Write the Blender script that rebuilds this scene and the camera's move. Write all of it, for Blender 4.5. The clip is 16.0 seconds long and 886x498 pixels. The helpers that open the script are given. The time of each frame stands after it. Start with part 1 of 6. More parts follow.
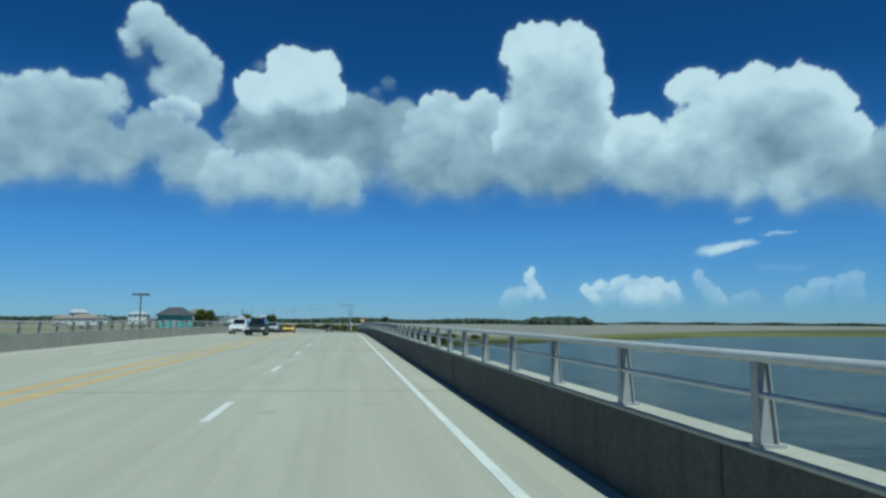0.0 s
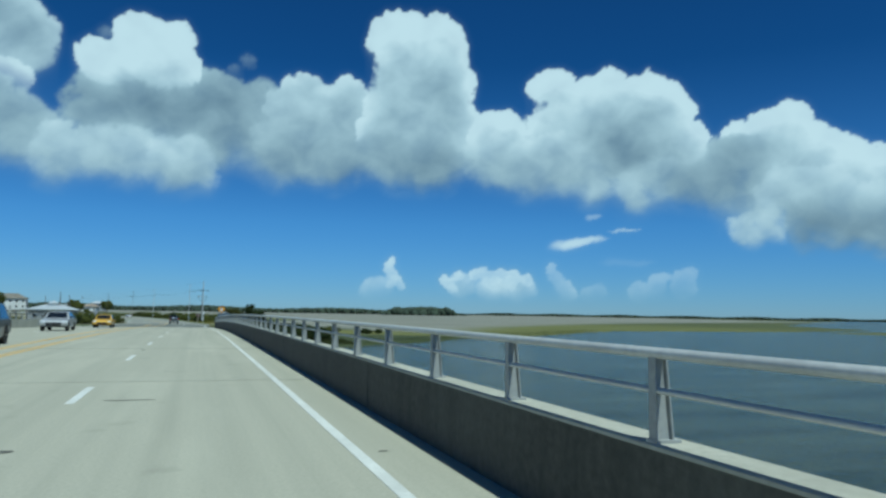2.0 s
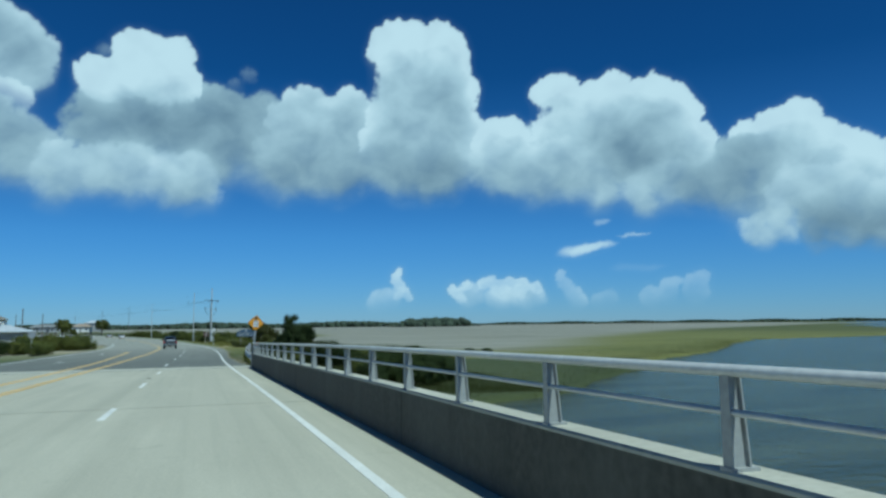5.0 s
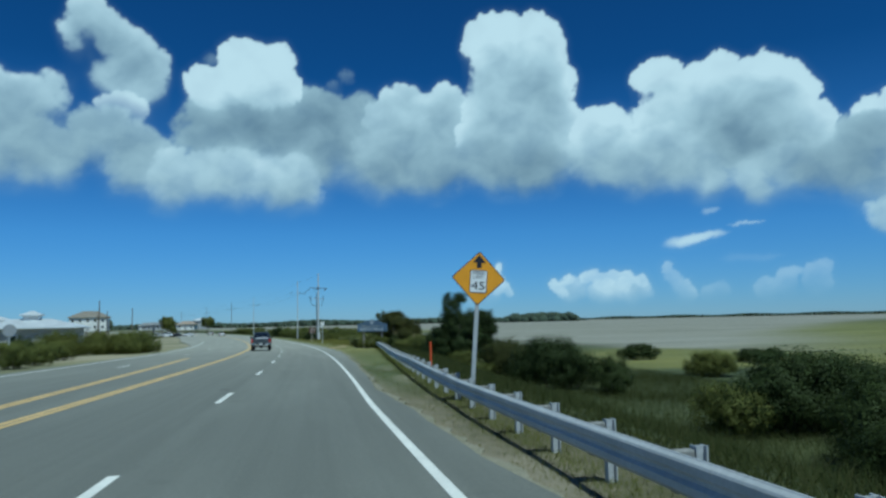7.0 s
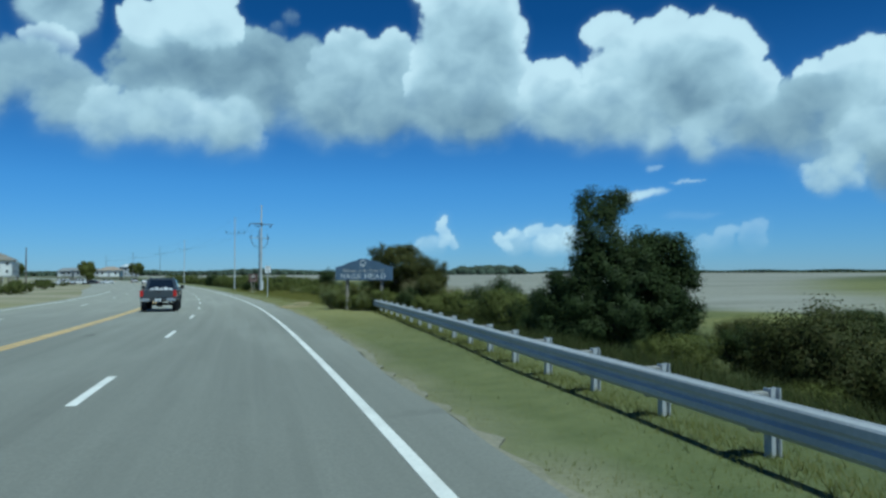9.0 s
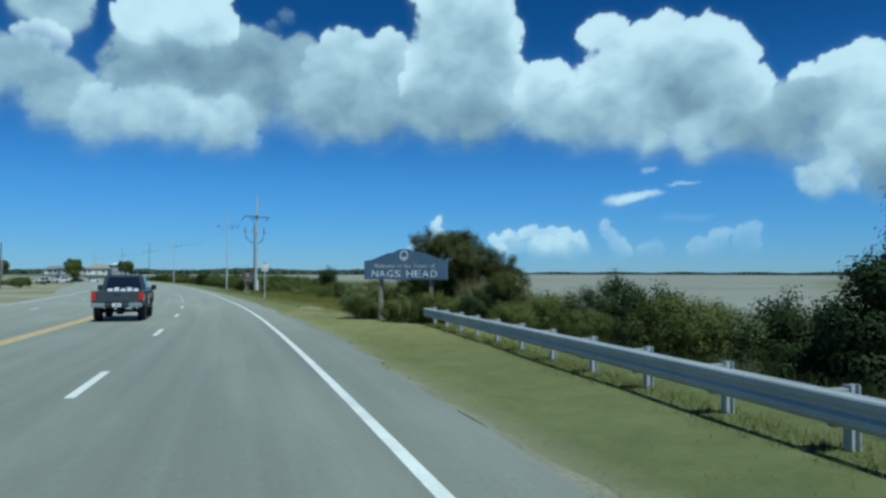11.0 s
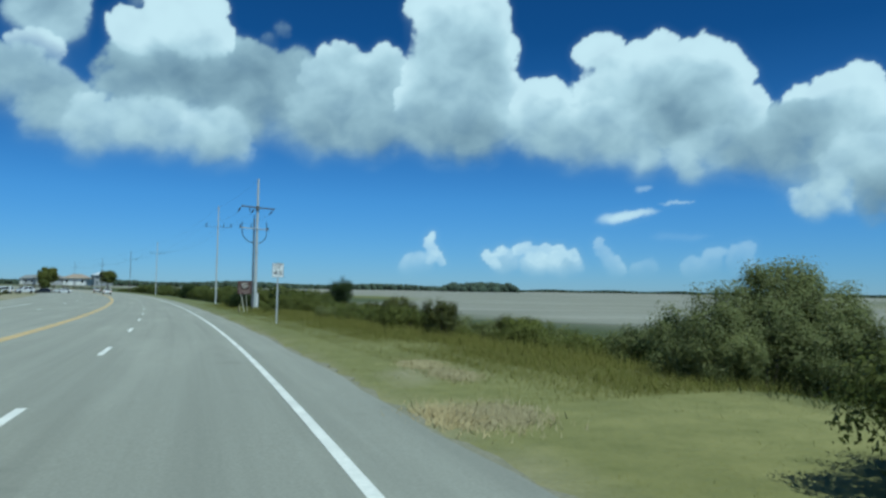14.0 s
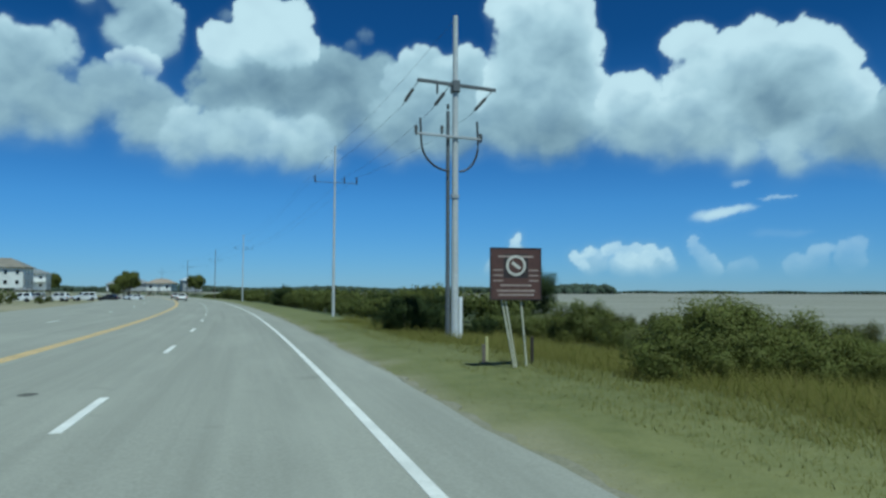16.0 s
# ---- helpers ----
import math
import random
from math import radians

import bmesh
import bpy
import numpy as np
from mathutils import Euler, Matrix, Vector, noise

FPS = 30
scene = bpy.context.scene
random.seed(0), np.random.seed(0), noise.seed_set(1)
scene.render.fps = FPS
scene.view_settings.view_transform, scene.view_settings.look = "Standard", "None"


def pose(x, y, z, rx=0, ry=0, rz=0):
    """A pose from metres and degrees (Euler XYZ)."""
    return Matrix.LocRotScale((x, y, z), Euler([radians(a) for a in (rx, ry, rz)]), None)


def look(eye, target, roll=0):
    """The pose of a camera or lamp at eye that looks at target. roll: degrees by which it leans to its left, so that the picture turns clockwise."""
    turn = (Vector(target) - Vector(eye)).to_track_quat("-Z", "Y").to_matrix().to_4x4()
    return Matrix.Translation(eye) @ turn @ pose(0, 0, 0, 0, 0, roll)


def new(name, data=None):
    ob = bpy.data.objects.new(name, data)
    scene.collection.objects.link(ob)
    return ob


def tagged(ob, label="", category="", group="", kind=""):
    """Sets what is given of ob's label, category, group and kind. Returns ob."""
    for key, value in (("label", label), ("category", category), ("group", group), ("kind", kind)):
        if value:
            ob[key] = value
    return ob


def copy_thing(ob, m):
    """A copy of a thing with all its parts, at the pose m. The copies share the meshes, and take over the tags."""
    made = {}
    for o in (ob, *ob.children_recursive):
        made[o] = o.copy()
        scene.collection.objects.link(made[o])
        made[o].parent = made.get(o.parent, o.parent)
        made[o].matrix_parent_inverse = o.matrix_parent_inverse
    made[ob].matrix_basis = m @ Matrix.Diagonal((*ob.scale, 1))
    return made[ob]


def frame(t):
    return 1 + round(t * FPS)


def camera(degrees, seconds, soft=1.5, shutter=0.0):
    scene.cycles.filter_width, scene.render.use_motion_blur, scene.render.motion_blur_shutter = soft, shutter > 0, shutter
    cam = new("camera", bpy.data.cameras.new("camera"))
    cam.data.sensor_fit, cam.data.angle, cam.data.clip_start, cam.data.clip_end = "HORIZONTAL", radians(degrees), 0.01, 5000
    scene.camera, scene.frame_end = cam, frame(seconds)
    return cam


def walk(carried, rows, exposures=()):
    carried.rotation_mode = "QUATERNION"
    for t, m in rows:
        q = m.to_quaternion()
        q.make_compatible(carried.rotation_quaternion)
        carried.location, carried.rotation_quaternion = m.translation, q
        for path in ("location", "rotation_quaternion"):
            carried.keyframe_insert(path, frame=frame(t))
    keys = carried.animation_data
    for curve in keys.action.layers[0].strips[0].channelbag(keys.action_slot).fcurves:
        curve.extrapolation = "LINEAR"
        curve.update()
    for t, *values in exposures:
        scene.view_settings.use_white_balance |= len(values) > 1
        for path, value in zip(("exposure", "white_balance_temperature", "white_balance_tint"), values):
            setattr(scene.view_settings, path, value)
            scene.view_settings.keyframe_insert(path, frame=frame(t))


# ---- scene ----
cam = camera(62.94, 16.0, soft=2.7)
PATH = [
    (0, pose(-1.36, 21.34, 1.54, 95.77, -0.40, -7.88)),
    (0.5, pose(-1.37, 31.63, 1.61, 94.52, -1.14, -11.87)),
    (1, pose(-1.40, 41.74, 1.63, 94.96, 0.31, -16.24)),
    (1.5, pose(-1.39, 52.08, 1.70, 95.18, -0.71, -17.36)),
    (2, pose(-1.46, 62.10, 1.68, 95.10, -0.96, -19.10)),
    (2.5, pose(-1.41, 72.22, 1.73, 94.99, -0.33, -19.18)),
    (3, pose(-1.30, 82.64, 1.71, 95.18, 0.43, -18.82)),
    (3.5, pose(-1.33, 92.69, 1.69, 95.92, 0.76, -18.96)),
    (6, pose(-1.06, 143.66, 1.23, 95.91, 0.19, -17.45)),
    (6.5, pose(-0.88, 154.01, 1.02, 95.61, 1.30, -12.81)),
    (7, pose(-0.90, 165.21, 0.83, 95.74, 1.21, -10.83)),
    (7.5, pose(-0.80, 176.18, 0.66, 94.40, -0.00, -13.78)),
    (8, pose(-0.61, 187.74, 0.52, 93.05, -0.26, -16.19)),
    (8.2, pose(-0.68, 191.85, 0.47, 92.38, -0.19, -16.00)),
    (8.5, pose(-0.73, 194.27, 0.44, 91.99, -0.14, -15.88)),
    (9, pose(-0.52, 197.65, 0.40, 91.90, 0.24, -15.32)),
    (11.5, pose(-0.53, 212.04, 0.23, 91.98, -0.21, -16.05)),
    (12, pose(-0.54, 215.12, 0.20, 92.08, -0.27, -16.24)),
    (12.5, pose(-0.48, 218.46, 0.15, 92.14, -0.43, -16.26)),
    (13, pose(-0.49, 221.71, 0.11, 92.26, -0.67, -16.30)),
    (13.4, pose(-0.53, 224.20, 0.08, 92.37, -0.72, -16.31)),
    (13.5, pose(-0.55, 225.71, 0.06, 92.42, -0.74, -16.31)),
    (13.7, pose(-0.62, 230.40, 0.00, 92.79, -0.83, -16.39)),
    (14, pose(-0.71, 236.23, -0.07, 93.23, -0.93, -16.50)),
    (14.5, pose(-1.08, 247.84, -0.21, 93.41, -1.08, -15.76)),
    (15, pose(-1.78, 260.05, -0.34, 93.59, -0.70, -14.25)),
    (15.5, pose(-2.56, 271.68, -0.45, 93.34, -0.41, -13.03)),
    (16, pose(-3.66, 283.76, -0.55, 93.40, -0.24, -9.87)),
]
EXPOSURES = [(0.0, -0.15, 5390, -7), (3.5, -0.12, 5330, -8), (6.0, -0.15, 5210, -8), (7.0, -0.15, 5225, -8), (9.0, -0.04, 5200, -8), (11.5, 0.0, 5240, -8),
             (12.5, 0.03, 5320, -8), (13.5, 0.04, 5350, -8), (14.5, -0.06, 5340, -8), (16.0, -0.08, 5340, -8)]
walk(cam, PATH, EXPOSURES)

# ---- world, sun ----
SUN_AZ, SUN_EL = 165.0, 62.0          # degrees: to the right of +y, above the horizon
world = bpy.data.worlds.new("world")
scene.world = world
world.use_nodes = True
wn = world.node_tree.nodes
wl = world.node_tree.links
for nd in list(wn):
    wn.remove(nd)
sky = wn.new("ShaderNodeTexSky")
sky.sky_type = "NISHITA"
sky.sun_disc = False
sky.sun_elevation, sky.sun_rotation = radians(SUN_EL), radians(SUN_AZ)
sky.air_density, sky.dust_density, sky.ozone_density = 1.0, 0.0, 3.0
tint = wn.new("ShaderNodeMix")
tint.data_type, tint.blend_type = "RGBA", "MULTIPLY"
tint.inputs[0].default_value = 1.0
# clean sea air: the pale band over the horizon stays blue
up = wn.new("ShaderNodeSeparateXYZ")
wl.new(wn.new("ShaderNodeTexCoord").outputs["Generated"], up.inputs[0])
air = wn.new("ShaderNodeValToRGB")
for pos, col in ((0.0, (0.29, 0.46, 0.79)), (0.12, (0.27, 0.475, 0.765)), (0.21, (0.2, 0.385, 0.635)), (0.33, (0.11, 0.265, 0.475)), (0.6, (0.11, 0.24, 0.42))):
    e = air.color_ramp.elements.new(pos) if pos not in (0.0,) else air.color_ramp.elements[0]
    e.position, e.color = pos, (*col, 1)
air.color_ramp.elements[-1].color = (0.1, 0.22, 0.36, 1)
wl.new(up.outputs["Z"], air.inputs[0])
wl.new(air.outputs[0], tint.inputs[7])
bg = wn.new("ShaderNodeBackground")
bg.inputs["Strength"].default_value = 0.11
wo = wn.new("ShaderNodeOutputWorld")
wl.new(sky.outputs[0], tint.inputs[6])
wl.new(tint.outputs[2], bg.inputs["Color"])
wl.new(bg.outputs[0], wo.inputs["Surface"])

sun_way = Vector((math.sin(radians(SUN_AZ)) * math.cos(radians(SUN_EL)),
                  math.cos(radians(SUN_AZ)) * math.cos(radians(SUN_EL)), math.sin(radians(SUN_EL))))
sun_data = bpy.data.lights.new("sun", "SUN")
sun_data.energy, sun_data.angle, sun_data.color = 4.3, radians(0.5), (1.0, 0.96, 0.86)
sun = new("sun", sun_data)
sun.matrix_world = look(sun_way * 200, (0, 0, 0))

# ---- materials ----


def material(name, rough=0.7, metal=0.0):
    m = bpy.data.materials.new(name)
    m.use_nodes = True
    nt = m.node_tree
    p = nt.nodes["Principled BSDF"]
    p.inputs["Roughness"].default_value = rough
    p.inputs["Metallic"].default_value = metal
    return m, nt, p


def coords(nt, space="Object"):
    return nt.nodes.new("ShaderNodeTexCoord").outputs[space]


def noise_tex(nt, vec, scale, detail=4.0, rough=0.6):
    nd = nt.nodes.new("ShaderNodeTexNoise")
    nd.inputs["Scale"].default_value = scale
    nd.inputs["Detail"].default_value = detail
    nd.inputs["Roughness"].default_value = rough
    nt.links.new(vec, nd.inputs["Vector"])
    return nd.outputs[0]


def ramp(nt, fac, stops):
    nd = nt.nodes.new("ShaderNodeValToRGB")
    el = nd.color_ramp.elements
    while len(el) < len(stops):
        el.new(0.5)
    for e, (pos, col) in zip(el, stops):
        e.position = pos
        e.color = (*col, 1) if len(col) == 3 else col
    nt.links.new(fac, nd.inputs[0])
    return nd.outputs[0]


def mix(nt, fac, a, b, mode="MIX"):
    nd = nt.nodes.new("ShaderNodeMix")
    nd.data_type = "RGBA"
    nd.blend_type = mode
    for sock, v in ((nd.inputs[0], fac), (nd.inputs[6], a), (nd.inputs[7], b)):
        if isinstance(v, (int, float)):
            sock.default_value = v
        elif isinstance(v, tuple):
            sock.default_value = (*v, 1)
        else:
            nt.links.new(v, sock)
    return nd.outputs[2]


def bump(nt, p, height, strength, dist=0.01):
    nd = nt.nodes.new("ShaderNodeBump")
    nd.inputs["Strength"].default_value = strength
    nd.inputs["Distance"].default_value = dist
    nt.links.new(height, nd.inputs["Height"])
    nt.links.new(nd.outputs[0], p.inputs["Normal"])


def stretched(nt, vec, sx, sy, sz):
    nd = nt.nodes.new("ShaderNodeMapping")
    nd.inputs["Scale"].default_value = (sx, sy, sz)
    nt.links.new(vec, nd.inputs["Vector"])
    return nd.outputs[0]


def worn(name, dark, light, fine=8.0, coarse=0.3, rough=0.8, metal=0.0, bumps=0.2, random_tint=0.0, dirt=None):
    """A surface that varies at two scales, with grain in its relief."""
    m, nt, p = material(name, rough, metal)
    v = coords(nt)
    c = ramp(nt, noise_tex(nt, v, fine, 6), [(0.3, dark), (0.7, light)])
    big = noise_tex(nt, v, coarse, 4)
    c = mix(nt, ramp(nt, big, [(0.35, (0, 0, 0)), (0.7, (0.55, 0.55, 0.55))]), c, dirt or tuple(x * 0.72 for x in dark))
    if random_tint:
        info = nt.nodes.new("ShaderNodeObjectInfo")
        c = mix(nt, random_tint, c, ramp(nt, info.outputs["Random"], [(0.0, (0.55, 0.55, 0.5)), (1.0, (1, 1, 1))]), "MULTIPLY")
    nt.links.new(c, p.inputs["Base Color"])
    if bumps:
        bump(nt, p, noise_tex(nt, v, fine * 3, 4), bumps)
    return m


def plain(name, col, rough=0.5, metal=0.0, coat=0.0):
    m, nt, p = material(name, rough, metal)
    v = coords(nt)
    c = ramp(nt, noise_tex(nt, v, 3.0, 5), [(0.3, tuple(x * 0.85 for x in col)), (0.7, col)])
    nt.links.new(c, p.inputs["Base Color"])
    p.inputs["Coat Weight"].default_value = coat
    return m


def pavement_material(name, dark, light, track, stain_scale=0.12, cloud_shade=None):
    """Concrete or asphalt with lengthwise wheel tracks, fine aggregate and stains. The lane coordinate is in the mesh's UV map."""
    m, nt, p = material(name, 0.85)
    uv = nt.nodes.new("ShaderNodeUVMap")
    uv.uv_map = "lane"
    obj = coords(nt)
    grain = noise_tex(nt, obj, 25, 6, 0.7)
    c = ramp(nt, grain, [(0.3, dark), (0.72, light)])
    long_streaks = noise_tex(nt, stretched(nt, uv.outputs[0], 2.2, 0.03, 1), 1.0, 5, 0.6)
    c = mix(nt, ramp(nt, long_streaks, [(0.42, (0, 0, 0)), (0.7, (0.6, 0.6, 0.6))]), c, track)
    blot = noise_tex(nt, stretched(nt, uv.outputs[0], 0.8, 0.12, 1), stain_scale * 5, 6, 0.65)
    c = mix(nt, ramp(nt, blot, [(0.5, (0, 0, 0)), (0.8, (0.5, 0.5, 0.5))]), c, tuple(min(1, x * 1.22) for x in light))
    spots = noise_tex(nt, obj, 0.9, 3, 0.5)
    c = mix(nt, ramp(nt, spots, [(0.66, (0, 0, 0)), (0.78, (0.35, 0.35, 0.35))]), c, tuple(x * 0.55 for x in dark))
    if cloud_shade:
        # painted cloud shade: darkest by the bridge, easing out along the road
        along = nt.nodes.new("ShaderNodeSeparateXYZ")
        nt.links.new(uv.outputs[0], along.inputs[0])
        shade_ease = nt.nodes.new("ShaderNodeMapRange")
        shade_ease.inputs[1].default_value, shade_ease.inputs[2].default_value = cloud_shade
        nt.links.new(along.outputs[1], shade_ease.inputs[0])
        c = mix(nt, 1.0, c, ramp(nt, shade_ease.outputs[0], [(0.0, (0.49, 0.51, 0.53)), (1.0, (1, 1, 1))]), "MULTIPLY")
    nt.links.new(c, p.inputs["Base Color"])
    bump(nt, p, noise_tex(nt, obj, 60, 3), 0.25, 0.006)
    return m


MAT = {}
MAT["deck"] = pavement_material("deck_concrete", (0.35, 0.34, 0.264), (0.468, 0.453, 0.358), (0.315, 0.31, 0.243))
MAT["asphalt"] = pavement_material("weathered_asphalt", (0.216, 0.219, 0.182), (0.322, 0.326, 0.274), (0.198, 0.201, 0.167), cloud_shade=(178.0, 262.0))
MAT["slab"] = pavement_material("approach_slab_concrete", (0.36, 0.36, 0.29), (0.48, 0.47, 0.39), (0.34, 0.34, 0.28))
MAT["concrete"] = worn("parapet_concrete", (0.4, 0.39, 0.31), (0.52, 0.51, 0.42), 14, 0.5, 0.85, 0, 0.35)


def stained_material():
    """Old concrete face with rain streaks, painted darker to stand in for its shade."""
    m, nt, p = material("shaded_stained_parapet", 0.9)
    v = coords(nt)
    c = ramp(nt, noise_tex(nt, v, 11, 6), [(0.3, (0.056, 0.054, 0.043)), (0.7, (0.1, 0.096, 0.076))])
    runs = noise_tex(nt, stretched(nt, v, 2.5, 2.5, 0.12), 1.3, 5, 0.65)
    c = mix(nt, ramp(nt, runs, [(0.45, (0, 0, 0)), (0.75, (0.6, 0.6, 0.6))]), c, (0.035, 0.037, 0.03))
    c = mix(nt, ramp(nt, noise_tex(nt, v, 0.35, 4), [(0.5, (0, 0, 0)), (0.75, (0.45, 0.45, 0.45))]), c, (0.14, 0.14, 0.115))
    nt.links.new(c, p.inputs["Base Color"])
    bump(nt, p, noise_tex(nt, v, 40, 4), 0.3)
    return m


MAT["shaded_stained_concrete"] = stained_material()
MAT["galvanised"] = worn("galvanised_steel", (0.38, 0.4, 0.41), (0.5, 0.52, 0.53), 20, 1.0, 0.55, 0.12, 0.08)
MAT["aluminium"] = worn("rail_aluminium", (0.5, 0.51, 0.49), (0.64, 0.65, 0.62), 18, 1.0, 0.5, 0.15, 0.06)
MAT["post_grey"] = worn("oxidised_aluminium_post", (0.3, 0.31, 0.3), (0.42, 0.43, 0.41), 18, 1.0, 0.55, 0.1, 0.06)
MAT["white_line"] = worn("white_road_paint", (0.62, 0.63, 0.58), (0.78, 0.78, 0.73), 22, 1.2, 0.7, 0, 0.2)
MAT["yellow_line"] = worn("yellow_road_paint", (0.54, 0.375, 0.14), (0.7, 0.5, 0.22), 22, 1.2, 0.7, 0, 0.2)
MAT["joint"] = worn("joint_sealant", (0.02, 0.02, 0.02), (0.06, 0.06, 0.055), 20, 1, 0.8)
MAT["worn_joint"] = worn("worn_concrete_joint", (0.29, 0.285, 0.225), (0.39, 0.38, 0.305), 20, 1, 0.85)
MAT["tar"] = worn("bleached_tar", (0.07, 0.07, 0.058), (0.14, 0.14, 0.115), 20, 1, 0.85)
MAT["sandy_gravel"] = worn("sandy_gravel", (0.16, 0.155, 0.11), (0.29, 0.27, 0.2), 18, 0.9, 0.95, 0, 0.6, dirt=(0.12, 0.125, 0.055))
MAT["weathered_block"] = worn("weathered_block", (0.17, 0.17, 0.16), (0.3, 0.3, 0.28), 12, 0.8, 0.85, 0, 0.4)
MAT["timber"] = worn("grey_timber", (0.22, 0.19, 0.15), (0.4, 0.36, 0.3), 12, 0.8, 0.85, 0, 0.4)
MAT["pole_grey"] = worn("pale_weathered_pole", (0.44, 0.46, 0.46), (0.6, 0.62, 0.61), 10, 0.6, 0.8, 0, 0.3)
MAT["dark_wood"] = worn("dark_creosoted_wood", (0.1, 0.085, 0.07), (0.2, 0.17, 0.14), 12, 0.6, 0.85, 0, 0.3)
MAT["dark_pole"] = worn("dark_slate_pole", (0.08, 0.09, 0.1), (0.15, 0.165, 0.175), 12, 0.6, 0.8, 0, 0.3)
MAT["black"] = plain("black_rubber", (0.02, 0.02, 0.022), 0.75)
MAT["glass_dark"] = plain("dark_tinted_glass", (0.012, 0.015, 0.018), 0.05, 0.0, 0.6)
MAT["cable"] = plain("cable_black", (0.03, 0.03, 0.03), 0.6)


def ground_material():
    """Land cover from the mesh's own cover attribute: mown verge, marsh, pale dry flat."""
    m, nt, p = material("marsh_and_verge", 0.95)
    v = coords(nt)
    att = nt.nodes.new("ShaderNodeAttribute")
    att.attribute_name = "cover"
    sep = nt.nodes.new("ShaderNodeSeparateColor")
    nt.links.new(att.outputs["Color"], sep.inputs[0])
    n1 = noise_tex(nt, v, 1.6, 8, 0.7)
    n2 = noise_tex(nt, v, 0.12, 5, 0.6)
    verge = mix(nt, ramp(nt, n2, [(0.4, (0, 0, 0)), (0.62, (1, 1, 1))]),
                ramp(nt, n1, [(0.3, (0.132, 0.136, 0.038)), (0.7, (0.21, 0.202, 0.066))]),
                ramp(nt, n1, [(0.3, (0.164, 0.166, 0.05)), (0.7, (0.256, 0.242, 0.088))]))
    # dims the verge colour where cloud shade is painted in
    verge_lit = nt.nodes.new("ShaderNodeAttribute")
    verge_lit.attribute_name = "verge_lit"
    verge = mix(nt, verge_lit.outputs["Fac"], mix(nt, 1.0, verge, (0.35, 0.48, 0.43), "MULTIPLY"), verge)
    # bare sandy soil, its tones also darkened for the cloud shade
    worn_att = nt.nodes.new("ShaderNodeAttribute")
    worn_att.attribute_name = "sandy"
    verge = mix(nt, worn_att.outputs["Fac"], verge, ramp(nt, noise_tex(nt, v, 2.6, 8, 0.7), [(0.32, (0.05, 0.052, 0.018)), (0.5, (0.085, 0.078, 0.035)), (0.72, (0.17, 0.145, 0.09))]))
    marsh = mix(nt, ramp(nt, noise_tex(nt, stretched(nt, v, 0.02, 0.05, 0.02), 1.0, 6, 0.65), [(0.35, (0, 0, 0)), (0.65, (1, 1, 1))]),
                ramp(nt, n1, [(0.3, (0.023, 0.036, 0.009)), (0.7, (0.05, 0.067, 0.017))]),
                ramp(nt, n1, [(0.3, (0.038, 0.05, 0.012)), (0.7, (0.072, 0.084, 0.023))]))
    bright = ramp(nt, noise_tex(nt, stretched(nt, v, 0.02, 0.09, 0.02), 1.0, 6, 0.65), [(0.35, (0.095, 0.108, 0.024)), (0.7, (0.175, 0.17, 0.042))])
    marsh = mix(nt, att.outputs["Alpha"], marsh, bright)
    flat = mix(nt, ramp(nt, noise_tex(nt, stretched(nt, v, 0.008, 0.05, 0.02), 1.0, 7, 0.7), [(0.38, (0, 0, 0)), (0.62, (1, 1, 1))]),
               ramp(nt, n1, [(0.3, (0.14, 0.14, 0.11)), (0.7, (0.2, 0.195, 0.155))]),
               ramp(nt, n1, [(0.3, (0.23, 0.225, 0.18)), (0.7, (0.31, 0.305, 0.255))]))
    c = mix(nt, sep.outputs[0], marsh, verge)
    c = mix(nt, sep.outputs[1], c, flat)
    gravel = ramp(nt, noise_tex(nt, v, 14, 5, 0.7), [(0.3, (0.24, 0.21, 0.15)), (0.7, (0.4, 0.36, 0.27))])
    c = mix(nt, sep.outputs[2], c, gravel)
    nt.links.new(c, p.inputs["Base Color"])
    bump(nt, p, noise_tex(nt, v, 6, 6, 0.7), 0.6, 0.06)
    return m


def water_material():
    m, nt, p = material("sound_water", 0.16)
    v = coords(nt)
    c = ramp(nt, noise_tex(nt, stretched(nt, v, 0.06, 0.3, 1), 1.0, 6), [(0.35, (0.034, 0.045, 0.031)), (0.65, (0.085, 0.1, 0.068))])
    nt.links.new(c, p.inputs["Base Color"])
    p.inputs["IOR"].default_value = 1.33
    p.inputs["Specular IOR Level"].default_value = 0.22
    w = nt.nodes.new("ShaderNodeMath")
    w.operation = "ADD"
    nt.links.new(noise_tex(nt, stretched(nt, v, 0.9, 2.2, 1), 0.9, 5, 0.62), w.inputs[0])
    nt.links.new(noise_tex(nt, stretched(nt, v, 0.1, 0.24, 1), 1.0, 3, 0.5), w.inputs[1])
    bump(nt, p, w.outputs[0], 1.0, 0.95)
    return m


